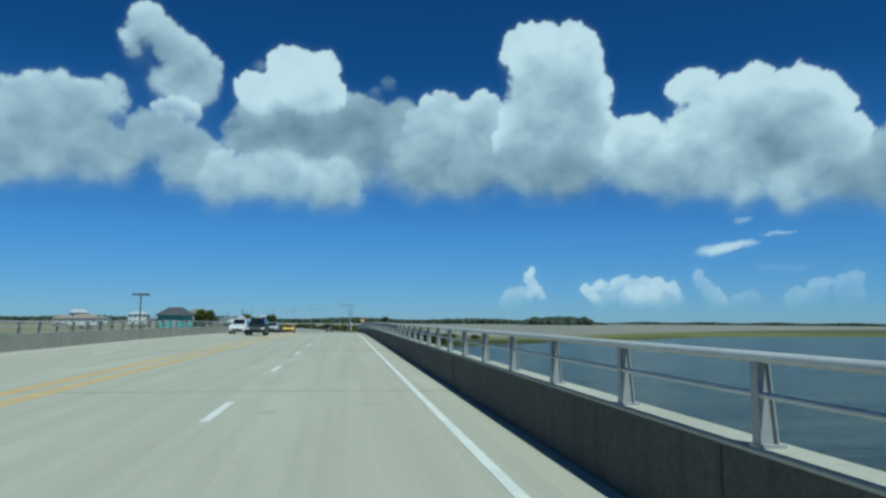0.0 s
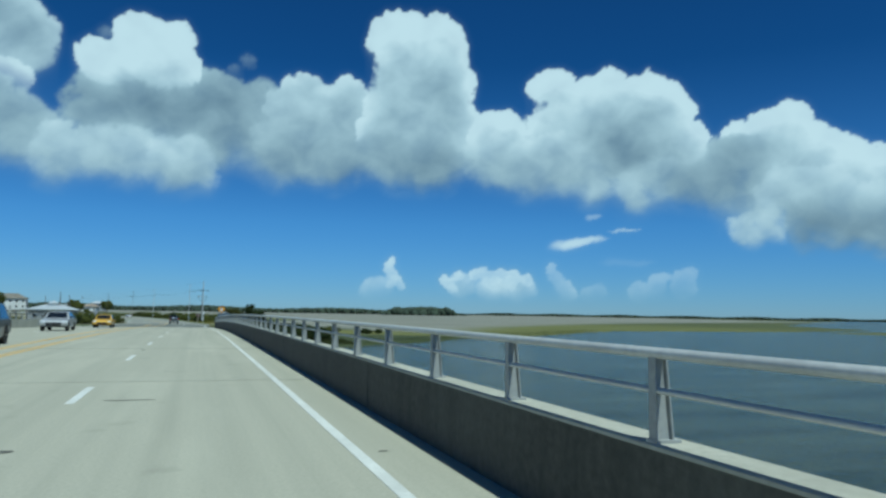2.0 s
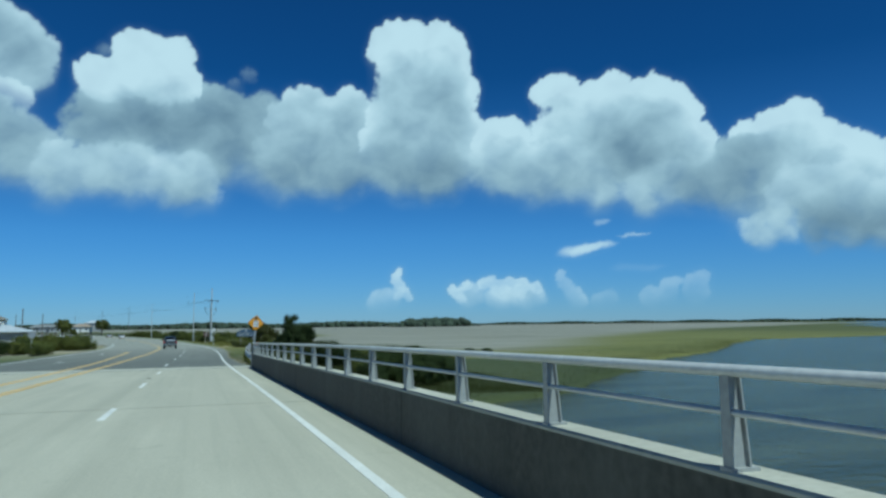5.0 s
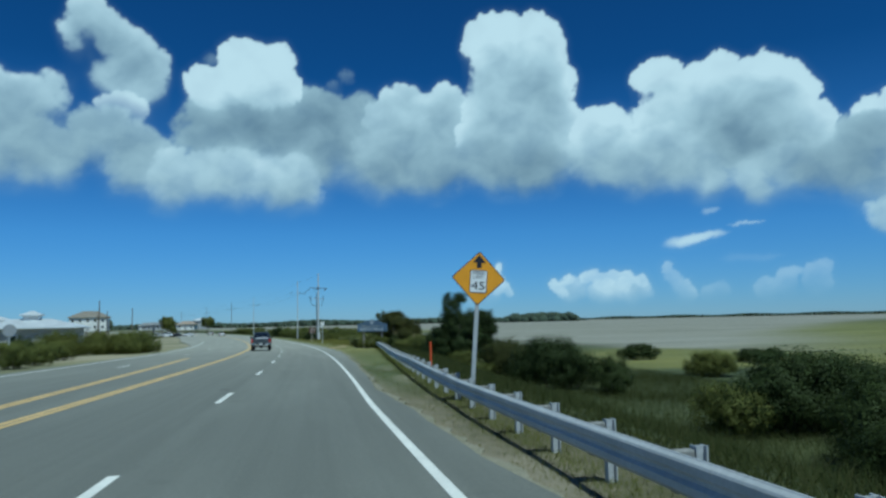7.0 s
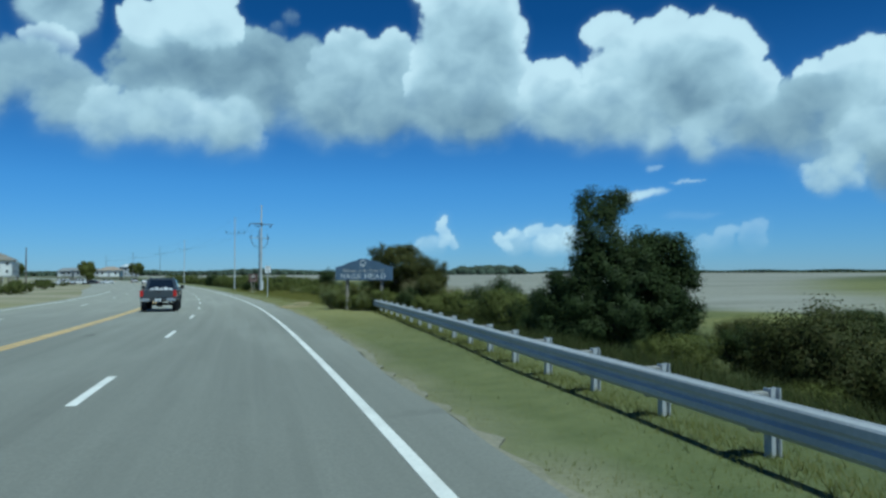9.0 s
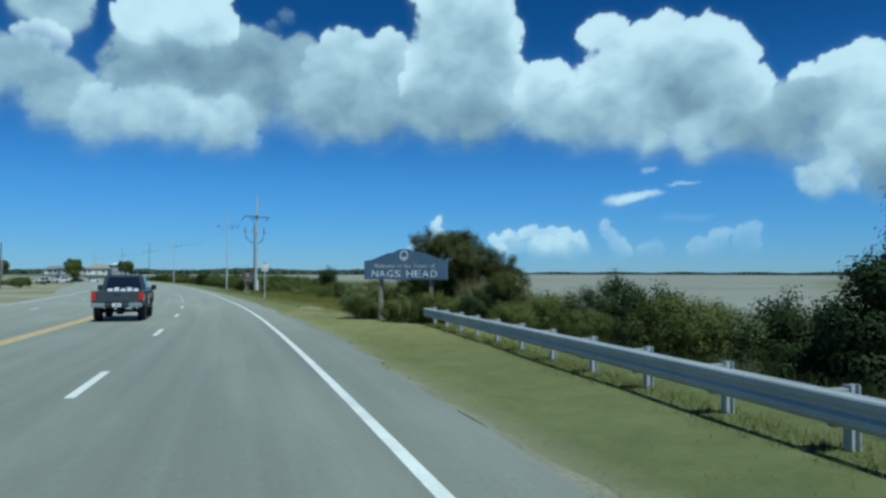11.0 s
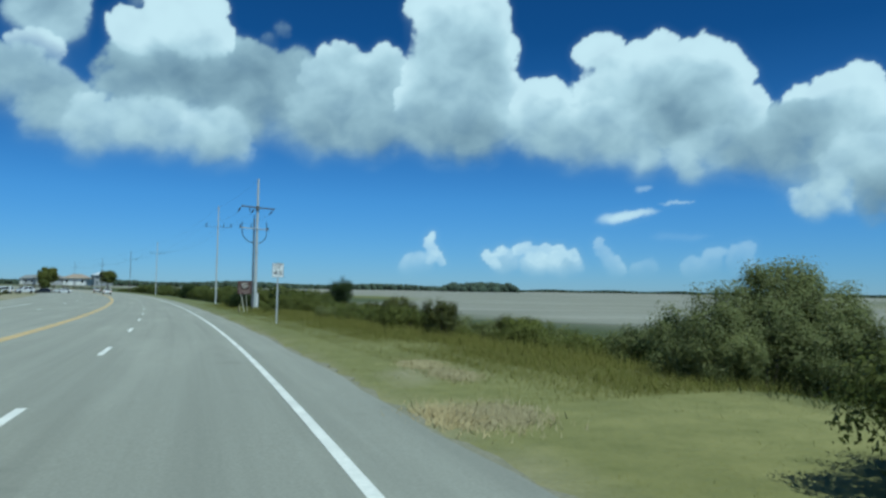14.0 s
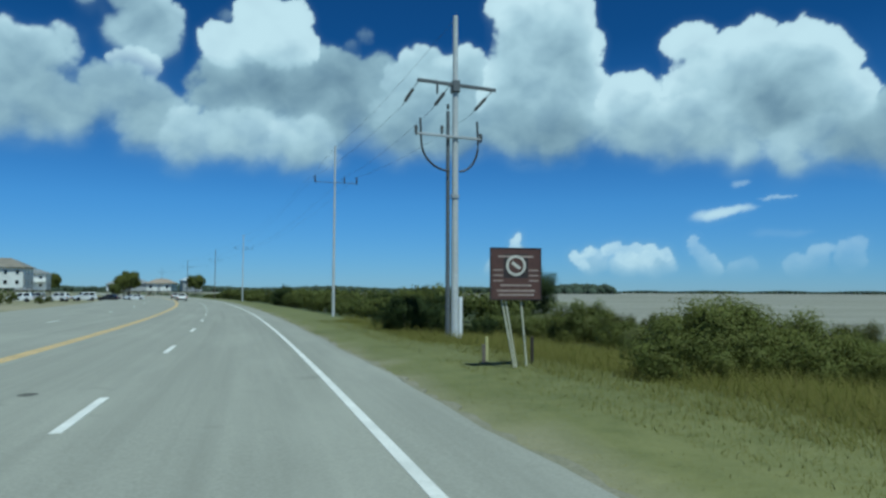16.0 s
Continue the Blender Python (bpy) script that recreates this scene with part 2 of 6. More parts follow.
def leaf_material(name, dark, light, dry=None, trans=0.25):
    m, nt, p = material(name, 0.6)
    geo = nt.nodes.new("ShaderNodeNewGeometry")
    info = nt.nodes.new("ShaderNodeObjectInfo")
    c = ramp(nt, geo.outputs["Random Per Island"], [(0.0, dark), (0.75, light), (1.0, dry or light)])
    c = mix(nt, 0.5, c, ramp(nt, info.outputs["Random"], [(0.0, (0.6, 0.62, 0.6)), (0.5, (0.9, 0.9, 0.85)), (1.0, (1.0, 0.92, 0.75))]), "MULTIPLY")
    nt.links.new(c, p.inputs["Base Color"])
    p.inputs["Specular IOR Level"].default_value = 0.12
    tr = nt.nodes.new("ShaderNodeBsdfTranslucent")
    nt.links.new(c, tr.inputs["Color"])
    ms = nt.nodes.new("ShaderNodeMixShader")
    ms.inputs[0].default_value = trans
    out = nt.nodes["Material Output"]
    nt.links.new(p.outputs[0], ms.inputs[1])
    nt.links.new(tr.outputs[0], ms.inputs[2])
    nt.links.new(ms.outputs[0], out.inputs["Surface"])
    return m


MAT["ground"] = ground_material()
MAT["water"] = water_material()
MAT["leaf_dark"] = leaf_material("dark_cedar_foliage", (0.028, 0.042, 0.014), (0.055, 0.078, 0.024), None, 0.3)
MAT["leaf_green"] = leaf_material("wax_myrtle_foliage", (0.115, 0.136, 0.035), (0.165, 0.186, 0.052), (0.192, 0.195, 0.066), 0.45)
MAT["leaf_grey"] = leaf_material("grey_green_scrub_foliage", (0.175, 0.2, 0.074), (0.255, 0.275, 0.112), (0.31, 0.31, 0.15), 0.5)
MAT["leaf_olive"] = leaf_material("olive_brown_tree_foliage", (0.072, 0.08, 0.023), (0.108, 0.116, 0.034), (0.135, 0.115, 0.042), 0.4)
MAT["leaf_drab"] = leaf_material("drab_olive_bush_foliage", (0.05, 0.06, 0.018), (0.08, 0.09, 0.026), (0.1, 0.092, 0.032), 0.38)
MAT["reed"] = leaf_material("reed_blades", (0.026, 0.037, 0.01), (0.052, 0.064, 0.018), (0.08, 0.08, 0.03), 0.45)
MAT["turf"] = leaf_material("verge_grass_blades", (0.125, 0.132, 0.03), (0.18, 0.178, 0.046), (0.24, 0.215, 0.08), 0.5)
MAT["rough_grass"] = leaf_material("rough_olive_grass", (0.125, 0.135, 0.032), (0.18, 0.178, 0.048), (0.225, 0.205, 0.075), 0.5)
MAT["rail_grass"] = leaf_material("rail_foot_grass", (0.085, 0.102, 0.026), (0.14, 0.152, 0.042), (0.18, 0.168, 0.066), 0.5)
MAT["tan_reed"] = leaf_material("grey_tan_reeds", (0.13, 0.125, 0.055), (0.24, 0.215, 0.11), (0.33, 0.28, 0.16), 0.5)
MAT["straw"] = leaf_material("dry_straw", (0.34, 0.29, 0.16), (0.52, 0.46, 0.29), None, 0.4)
MAT["bark"] = worn("grey_bark", (0.09, 0.075, 0.06), (0.2, 0.17, 0.14), 10, 1, 0.9, 0, 0.5)
MAT["far_wood"] = worn("far_wood_canopy", (0.03, 0.045, 0.03), (0.06, 0.085, 0.05), 0.15, 0.01, 0.95, 0, 0)


def cloud_material():
    """Far glowing vapour; thickness and painted sun and shade come from the vapour attribute."""
    m = bpy.data.materials.new("cumulus_sky")
    m.use_nodes = True
    nt = m.node_tree
    nt.nodes.remove(nt.nodes["Principled BSDF"])
    att = nt.nodes.new("ShaderNodeAttribute")
    att.attribute_name = "vapour"
    sep = nt.nodes.new("ShaderNodeSeparateColor")
    nt.links.new(att.outputs["Color"], sep.inputs[0])
    em = nt.nodes.new("ShaderNodeEmission")
    v = coords(nt)
    fine = noise_tex(nt, v, 0.012, 6, 0.6)
    add = nt.nodes.new("ShaderNodeMath")
    add.operation = "MULTIPLY_ADD"
    nt.links.new(fine, add.inputs[0])
    add.inputs[1].default_value = 0.05
    nt.links.new(sep.outputs[1], add.inputs[2])
    nt.links.new(ramp(nt, add.outputs[0], [(0.06, (0.13, 0.19, 0.24)), (0.36, (0.25, 0.33, 0.385)), (0.58, (0.375, 0.47, 0.515)), (0.8, (0.52, 0.62, 0.655)), (1.0, (0.7, 0.78, 0.79))]), em.inputs["Color"])
    tr = nt.nodes.new("ShaderNodeBsdfTransparent")
    ms = nt.nodes.new("ShaderNodeMixShader")
    nt.links.new(sep.outputs[0], ms.inputs[0])
    nt.links.new(tr.outputs[0], ms.inputs[1])
    nt.links.new(em.outputs[0], ms.inputs[2])
    nt.links.new(ms.outputs[0], nt.nodes["Material Output"].inputs["Surface"])
    m.cycles.emission_sampling = "NONE"
    return m


MAT["cloud"] = cloud_material()

# ---- mesh helpers ----


def obj_from(name, verts, faces, mat, parent=None, label="", smooth=False):
    me = bpy.data.meshes.new(name)
    me.from_pydata([tuple(map(float, q)) for q in verts], [], [tuple(map(int, q)) for q in faces])
    me.materials.append(mat)
    if smooth:
        me.shade_smooth()
    ob = new(name, me)
    if parent:
        ob.parent = parent
    if label:
        tagged(ob, label)
    return ob


def part(name, bm, mat, parent=None, label="", smooth=False):
    me = bpy.data.meshes.new(name)
    bmesh.ops.recalc_face_normals(bm, faces=bm.faces[:])
    bm.to_mesh(me)
    bm.free()
    me.materials.append(mat)
    if smooth:
        me.shade_smooth()
    ob = new(name, me)
    if parent:
        ob.parent = parent
    if label:
        tagged(ob, label)
    return ob


def empty(name, m, label, category, group="", kind=""):
    ob = new(name)
    ob.matrix_world = m
    return tagged(ob, label, category, group, kind)


def add_box(bm, x0, x1, y0, y1, z0, z1, bev=0.0):
    """A box between two corners, with bevelled edges."""
    r = bmesh.ops.create_cube(bm, size=1)
    bmesh.ops.transform(bm, matrix=Matrix.LocRotScale(((x0 + x1) / 2, (y0 + y1) / 2, (z0 + z1) / 2), None,
                                                     (abs(x1 - x0), abs(y1 - y0), abs(z1 - z0))), verts=r["verts"])
    if bev:
        es = list({e for q in r["verts"] for e in q.link_edges})
        bmesh.ops.bevel(bm, geom=es, offset=bev, segments=1, affect="EDGES")
    return bm


def add_rod(bm, a, b, r0, r1=None, seg=10):
    """A round bar between two points."""
    a, b = Vector(a), Vector(b)
    r1 = r0 if r1 is None else r1
    d = b - a
    m = Matrix.Translation((a + b) / 2) @ d.to_track_quat("Z", "Y").to_matrix().to_4x4()
    bmesh.ops.create_cone(bm, cap_ends=True, segments=seg, radius1=r0, radius2=r1, depth=d.length, matrix=m)
    return bm


def box(*a, **k):
    return add_box(bmesh.new(), *a, **k)


def rod(*a, **k):
    return add_rod(bmesh.new(), *a, **k)


def extrude_profile(pts, x0, x1, bev=0.0):
    """A closed outline in y, z drawn out along x."""
    bm = bmesh.new()
    f = bm.faces.new([bm.verts.new((x0, y, z)) for y, z in pts])
    r = bmesh.ops.extrude_face_region(bm, geom=[f])
    bmesh.ops.translate(bm, vec=(x1 - x0, 0, 0), verts=[q for q in r["geom"] if isinstance(q, bmesh.types.BMVert)])
    if bev:
        bmesh.ops.bevel(bm, geom=bm.edges[:], offset=bev, segments=2, affect="EDGES")
    return bm


def text_part(name, words, size, mat, parent, m, depth=0.004, width=None):
    """Lettering as a mesh, in the plane x, z of m."""
    cu = bpy.data.curves.new(name, "FONT")
    cu.body, cu.size, cu.align_x, cu.align_y, cu.extrude = words, size, "CENTER", "CENTER", depth
    cu.resolution_u = 2
    tmp = bpy.data.objects.new(name, cu)
    scene.collection.objects.link(tmp)
    me = bpy.data.meshes.new_from_object(tmp.evaluated_get(bpy.context.evaluated_depsgraph_get()))
    bpy.data.objects.remove(tmp)
    xs = [q.co.x for q in me.vertices]
    k = width / (max(xs) - min(xs)) if width else 1.0
    me.transform(m @ pose(0, 0, 0, 90) @ Matrix.Diagonal((k, 1, 1, 1)))
    me.materials.clear()
    me.materials.append(mat)
    ob = new(name, me)
    ob.parent = parent
    return ob


# ---- the road's line: arc length, heading, height ----
KNOT = np.array([-20, 8, 72, 112, 150, 190, 230, 270, 330, 420, 520, 700.0])
HEAD = np.radians([0.01, 0.01, -0.24, -0.28, 0.09, -1.1, 0.88, 4.26, 6.78, 11.0, 15.0, 20.0])
FALL = np.array([0.49, 0.49, 0.16, -0.54, -2.05, -1.09, -1.3, -0.93, -0.3, 0.0, 0.0, 0.0]) / 100
ARC = np.arange(-60, 1000, 2.0)


def smoothed(a):
    return np.convolve(np.pad(a, 5, "edge"), np.ones(11) / 11, "valid")


TH = smoothed(np.interp(ARC, KNOT, HEAD))
SL = smoothed(np.interp(ARC, KNOT, FALL))
abutment = int(round((166 + 60) / 2))
RX, RY, RZ = (np.cumsum(c) * 2 for c in (-np.sin(TH), np.cos(TH), SL))
RX, RY, RZ = RX - RX[abutment] + 0.503, RY - RY[abutment] + 165.999, RZ - RZ[abutment] - 0.755


def at(s, lat, up=0.0):
    """The point at arc s, lat metres to the right of the right edge line, up over the road."""
    t = np.interp(s, ARC, TH)
    return (np.interp(s, ARC, RX) + lat * np.cos(t), np.interp(s, ARC, RY) + lat * np.sin(t), np.interp(s, ARC, RZ) + up)


def pose_at(s, lat, up=0.0, turn=0.0):
    x, y, z = at(s, lat, up)
    return pose(x, y, z, 0, 0, math.degrees(np.interp(s, ARC, TH)) + turn)


def road_coords(x, y):
    """Arc and lateral place of points in the plan."""
    s = np.interp(y, RY, ARC)
    for _ in range(3):
        t = np.interp(s, ARC, TH)
        s = s + (x - np.interp(s, ARC, RX)) * -np.sin(t) + (y - np.interp(s, ARC, RY)) * np.cos(t)
    t = np.interp(s, ARC, TH)
    return s, (x - np.interp(s, ARC, RX)) * np.cos(t) + (y - np.interp(s, ARC, RY)) * np.sin(t)


def ribbon(name, s0, s1, lat0, lat1, top, thick, mat, step=2.0, cross=1, parent=None, label=""):
    """A strip along the road with depth. lat0, lat1 may be functions of s."""
    ss = np.append(np.arange(s0, s1, step), s1)
    f0 = lat0 if callable(lat0) else (lambda q: lat0)
    f1 = lat1 if callable(lat1) else (lambda q: lat1)
    verts, faces, uv = [], [], []
    for q in ss:
        a, b = f0(q), f1(q)
        for i in range(cross + 1):
            l = a + (b - a) * i / cross
            verts.append(at(q, l, top))
            uv.append((l, q))
        for l in (b, a):
            verts.append(at(q, l, top - thick))
            uv.append((l, q))
    k = cross + 3
    for i in range(len(ss) - 1):
        for j in range(k):
            a, b = i * k + j, i * k + (j + 1) % k
            faces.append((a, b, b + k, a + k))
    faces.append(tuple(range(k))[::-1])
    faces.append(tuple((len(ss) - 1) * k + j for j in range(k)))
    ob = obj_from(name, verts, faces, mat, parent, label)
    layer = ob.data.uv_layers.new(name="lane")
    idx = np.empty(len(ob.data.loops), dtype=np.int32)
    ob.data.loops.foreach_get("vertex_index", idx)
    layer.data.foreach_set("uv", np.array(uv, dtype=np.float32)[idx].ravel())
    return ob

# ---- ground, water, road ----
def sstep(a, b, v):
    t = np.clip((v - a) / (b - a), 0, 1)
    return t * t * (3 - 2 * t)


def wobble(x, y, size):
    """Smooth wandering between about -1 and 1."""
    a, b = x / size, y / size
    return (np.sin(a * 1.3 + 1.7 * np.sin(b * 0.9 + 0.4)) + np.sin(b * 1.7 - 1.1 * np.sin(a * 0.7)) + np.sin((a + b) * 2.9 + 0.8) * 0.5) / 2.5


def shore(x, y):
    """Metres inland of the water's edge, about."""
    bank = np.interp(x, [6, 13, 22, 30, 44, 52, 64, 87, 107, 134, 184, 237, 300, 360, 420, 3000], [160, 163, 167, 175, 191, 200, 211, 229, 250, 273, 287, 296, 318, 380, 480, 2700])
    right = y - bank + 2.5 * wobble(x, y, 7) * sstep(15, 40, x) + 5 * wobble(x, y, 40) * sstep(90, 200, x)
    islet = 26 - np.hypot((x - 262) * 0.6, y - 258)
    under = y - 163.5
    left = y - 186 + 8 * wobble(x, y, 25)
    q = np.where(x > 6, right, np.where(x > -17.5, under, left))
    return np.maximum(q, islet)


MARSH, WATER = -3.0, -3.3


def asphalt_edge(s):
    """How far to the right of the edge line the asphalt reaches."""
    return np.interp(s, [168.4, 173, 186, 194, 200, 210, 220, 230, 245], [1.25, 0.85, 0.42, 0.55, 0.7, 0.86, 1.12, 1.35, 1.28]) + 0.05 * np.sin(s * 0.53) + 0.03 * np.sin(s * 1.71 + 1)


def verge_edge(s):
    """How far to the right the mown verge reaches."""
    return np.interp(s, [160, 195, 205, 217, 234, 245, 258, 268, 280, 290, 301, 313, 335], [2.1, 2.9, 3.7, 4.7, 6.2, 6.8, 6.0, 5.7, 5.4, 5.8, 4.6, 2.8, 2.8])


def ground_height(x, y):
    s, lat = road_coords(x, y)
    rz = np.interp(s, ARC, RZ)
    right = rz - 0.04 + 0.035 * np.clip(lat - 1.6, 0, 4) - 0.02 * wobble(x, y, 1.7)
    low = MARSH + 0.1 * wobble(x, y, 6)
    right = right + (low - right) * sstep(0.3, 7.5, lat - verge_edge(s))
    left = rz - 0.06 - 0.01 * np.clip(-16.4 - lat, 0, 40) + 0.04 * wobble(x, y, 3)
    left = left + (MARSH + 0.25 - left) * sstep(60, 200, -lat)
    z = np.where(lat > asphalt_edge(s) - 1.8, right, np.where(lat < np.interp(s, [290, 345], [-16.2, -20.6]), left, rz - 0.28))
    return -4.7 + (z + 4.7) * sstep(-2.5, 1.5, shore(x, y))


def spread(dense0, dense1, step, low, high, grow=1.16):
    c = list(np.arange(dense0, dense1 + 1e-6, step))
    d, q = step, dense1
    while q < high:
        d *= grow
        q += d
        c.append(min(q, high))
    d, q = step, dense0
    while q > low:
        d *= grow
        q -= d
        c.insert(0, max(q, low))
    return np.array(c)


gx, gy = spread(-26, 60, 0.8, -4600, 4600), spread(155, 330, 1.2, -2500, 4600)
X, Y = np.meshgrid(gx, gy)
Z = ground_height(X, Y)
nx, ny = len(gx), len(gy)
ids = np.arange(nx * ny).reshape(ny, nx)
quads = np.stack([ids[:-1, :-1], ids[:-1, 1:], ids[1:, 1:], ids[1:, :-1]], -1).reshape(-1, 4)
ground = obj_from("ground", np.stack([X, Y, Z], -1).reshape(-1, 3), quads, MAT["ground"], smooth=True)
tagged(ground, "mown roadside verge running out into flat salt marsh", "ground", kind="structure")
S_, LAT_ = road_coords(X, Y)
cover = np.zeros((ny, nx, 4), dtype=np.float32)
bright_from = np.interp(S_, [204, 217, 240, 268], [50, 16, 14, 52])
cover[..., 3] = sstep(0, np.interp(S_, [205, 268], [9, 30]), LAT_ - bright_from + 4 * wobble(X, Y, 13)) * (1 - 0.7 * sstep(150, 320, LAT_)) * (LAT_ > 0)
cover[..., 0] = np.where(LAT_ > -8, 1 - sstep(-0.5, 1.6, LAT_ - verge_edge(S_) - 3.5 * sstep(243, 253, S_) + 0.7 * wobble(X, Y, 3)), 1 - 0.6 * sstep(40, 120, -LAT_))
near_flat = np.interp(S_, [200, 250, 300, 330, 380, 460], [58, 42, 33, 21, 42, 95])
cover[..., 1] = sstep(-7, 8, LAT_ - near_flat + 5 * wobble(X, Y, 11)) * sstep(-18, 18, 0.5 * (Y - 140) + 0.0008 * np.clip(Y - 140, 0, 900) ** 2 - X + 9 * wobble(X, Y, 30)) * 0.95
cover[..., 2] = 0.45 * (1 - sstep(-0.05, 0.6, LAT_ - asphalt_edge(S_) + 0.25 * wobble(X, Y, 0.9) + 0.25 * wobble(X, Y, 4))) * (LAT_ > 0)
bare = 0.55 * sstep(-0.2, 0.5, wobble(X, Y, 2.3)) * sstep(1.2, 1.5, LAT_) * (1 - sstep(0.0, 0.4, LAT_ - np.interp(S_, [165, 180, 192, 201], [1.3, 1.6, 2.1, 2.5]))) * sstep(168, 171, S_) * (1 - sstep(190, 205, S_))
cover[..., 2] = np.maximum(cover[..., 2], bare)
straw = sstep(0.55, 0.8, wobble(X, Y * 0.6, 1.6)) * sstep(2.2, 3.2, LAT_) * (1 - sstep(4.5, 5.5, LAT_)) * sstep(240, 246, S_) * (1 - sstep(256, 262, S_))
cover[..., 2] = np.maximum(cover[..., 2], straw)
yard_ground = (LAT_ < -15) * sstep(196, 215, S_) * (0.3 + 0.45 * sstep(-0.3, 0.5, wobble(X, Y, 9) + 0.4 * wobble(X, Y, 2.5)))
cover[..., 2] = np.maximum(cover[..., 2], yard_ground)
# verge tone along the road, dimmed by the bridge to stand for cloud shade
ground.data.attributes.new("verge_lit", "FLOAT", "POINT").data.foreach_set("value", np.interp(S_ + 5 * wobble(X, Y, 6), [194, 212, 224, 236, 250, 275, 300], [0.0, 0.3, 0.55, 1.0, 0.95, 0.7, 0.5]).astype(np.float32).ravel())
# sandy soil at the bridge end, painted dark with the cloud shade there
sandy = (1 - sstep(180, 200, S_ + 4 * wobble(X, Y, 5))) * (LAT_ > 0)
ground.data.attributes.new("sandy", "FLOAT", "POINT").data.foreach_set("value", sandy.astype(np.float32).ravel())
att = ground.data.color_attributes.new("cover", "FLOAT_COLOR", "POINT")
att.data.foreach_set("color", cover.ravel())

wx, wy = spread(-50, 400, 50, -4600, 4600, 1.4), spread(-50, 400, 50, -2500, 4600, 1.4)
WX, WY = np.meshgrid(wx, wy)
wid = np.arange(WX.size).reshape(WX.shape)
water = obj_from("water", np.stack([WX, WY, WX * 0 + WATER], -1).reshape(-1, 3),
                 np.stack([wid[:-1, :-1], wid[:-1, 1:], wid[1:, 1:], wid[1:, :-1]], -1).reshape(-1, 4), MAT["water"])
tagged(water, "wind-rippled grey-blue sound water", "water", kind="structure")

DECK_END, SLAB_END = 165.1, 168.4
deck = ribbon("bridge_deck", -40, DECK_END, -16.6, 1.5, 0, 0.6, MAT["deck"], cross=8)
tagged(deck, "pale worn concrete bridge deck", "bridge", kind="structure")
slab = ribbon("approach_slab", DECK_END + 0.05, SLAB_END, -16.2, 1.35, 0.0, 0.3, MAT["slab"], step=1, cross=8)
tagged(slab, "pale concrete approach slab", "road", kind="structure")
edge_left = lambda q: float(np.interp(q, [290, 345], [-16.2, -20.6]))
road = ribbon("road", SLAB_END, 960, edge_left, asphalt_edge, 0.0, 0.25, MAT["asphalt"], cross=10)
tagged(road, "grey weathered asphalt road surface", "road", kind="structure")

crumb = np.random.default_rng(3).uniform(0.03, 0.26, 1200)
edge_out = lambda q: float(asphalt_edge(q)) + float(np.interp(q * 2.6 % 1190, np.arange(1200), crumb))
tagged(ribbon("gravel_edge", 172, 420, lambda q: float(asphalt_edge(q)) + 0.004, edge_out, -0.012, 0.2, MAT["sandy_gravel"], step=0.2), "thin strip of sandy gravel along the asphalt's edge", "road edge", kind="structure")
for k, (s0, half) in enumerate([(DECK_END + 0.02, 0.07), (SLAB_END, 0.03), (37.4, 0.05), (58.2, 0.05), (79.0, 0.05), (93.1, 0.05), (120.6, 0.05), (141.4, 0.05)]):
    tagged(ribbon("deck_joint", s0 - half, s0 + half, -16.1, 1.0, 0.004, 0.02, MAT["joint" if s0 > 160 else "worn_joint"], step=1),
           "dark sealed joint across the road", "joint", "joints across the road", kind="structure")

# lane markings
edge_lat = lambda q: float(np.interp(q, [155, 182, 190, 215, 235], [0.16, -0.09, -0.05, -0.05, -0.07]))
tagged(ribbon("edge_line", -40, 900, lambda q: edge_lat(q) - 0.068, lambda q: edge_lat(q) + 0.068, 0.005, 0.01, MAT["white_line"]), "solid white edge line", "road marking", kind="structure")
tagged(ribbon("edge_line", -40, 330, -15.3, -15.16, 0.005, 0.01, MAT["white_line"]), "solid white edge line", "road marking", kind="structure")
inner = lambda q: float(np.interp(q, [20, 60, 180], [-7.5, -7.4, -7.25]))
outer = lambda q: float(np.interp(q, [20, 60, 180, 200, 222], [-8.2, -8.25, -8.75, -9.5, -10.3]))
for f, last in ((inner, 900), (outer, 222)):
    for a, b in ((-0.16, -0.01), (0.06, 0.21)):
        tagged(ribbon("yellow_line", -40, last, lambda q, f=f, a=a: f(q) + a, lambda q, f=f, b=b: f(q) + b, 0.005, 0.01, MAT["yellow_line"]),
               "solid yellow centre line", "road marking", "yellow centre lines", kind="structure")
# the bridge's dashes stand a little closer together than those on the asphalt
ends = [(35.475 + 10.614 * k, 2.65, -3.482) for k in range(-6, 13)] + [(15.95 + 12.19 * k, 3.05, -3.66) for k in range(13, 60)]
for k, (e, long, lat) in enumerate(ends):
    tagged(ribbon("lane_dash", e - long, e, lat - 0.07, lat + 0.07, 0.005, 0.01, MAT["white_line"], step=1.5),
           "white lane dash on the road", "road marking", "lane dashes", kind="structure")
    if k % 2 == 0 and k < 44:
        tagged(ribbon("lane_dash", e - long, e, -12.0, -11.86, 0.005, 0.01, MAT["white_line"], step=1.5),
               "white lane dash on the road", "road marking", "lane dashes", kind="structure")

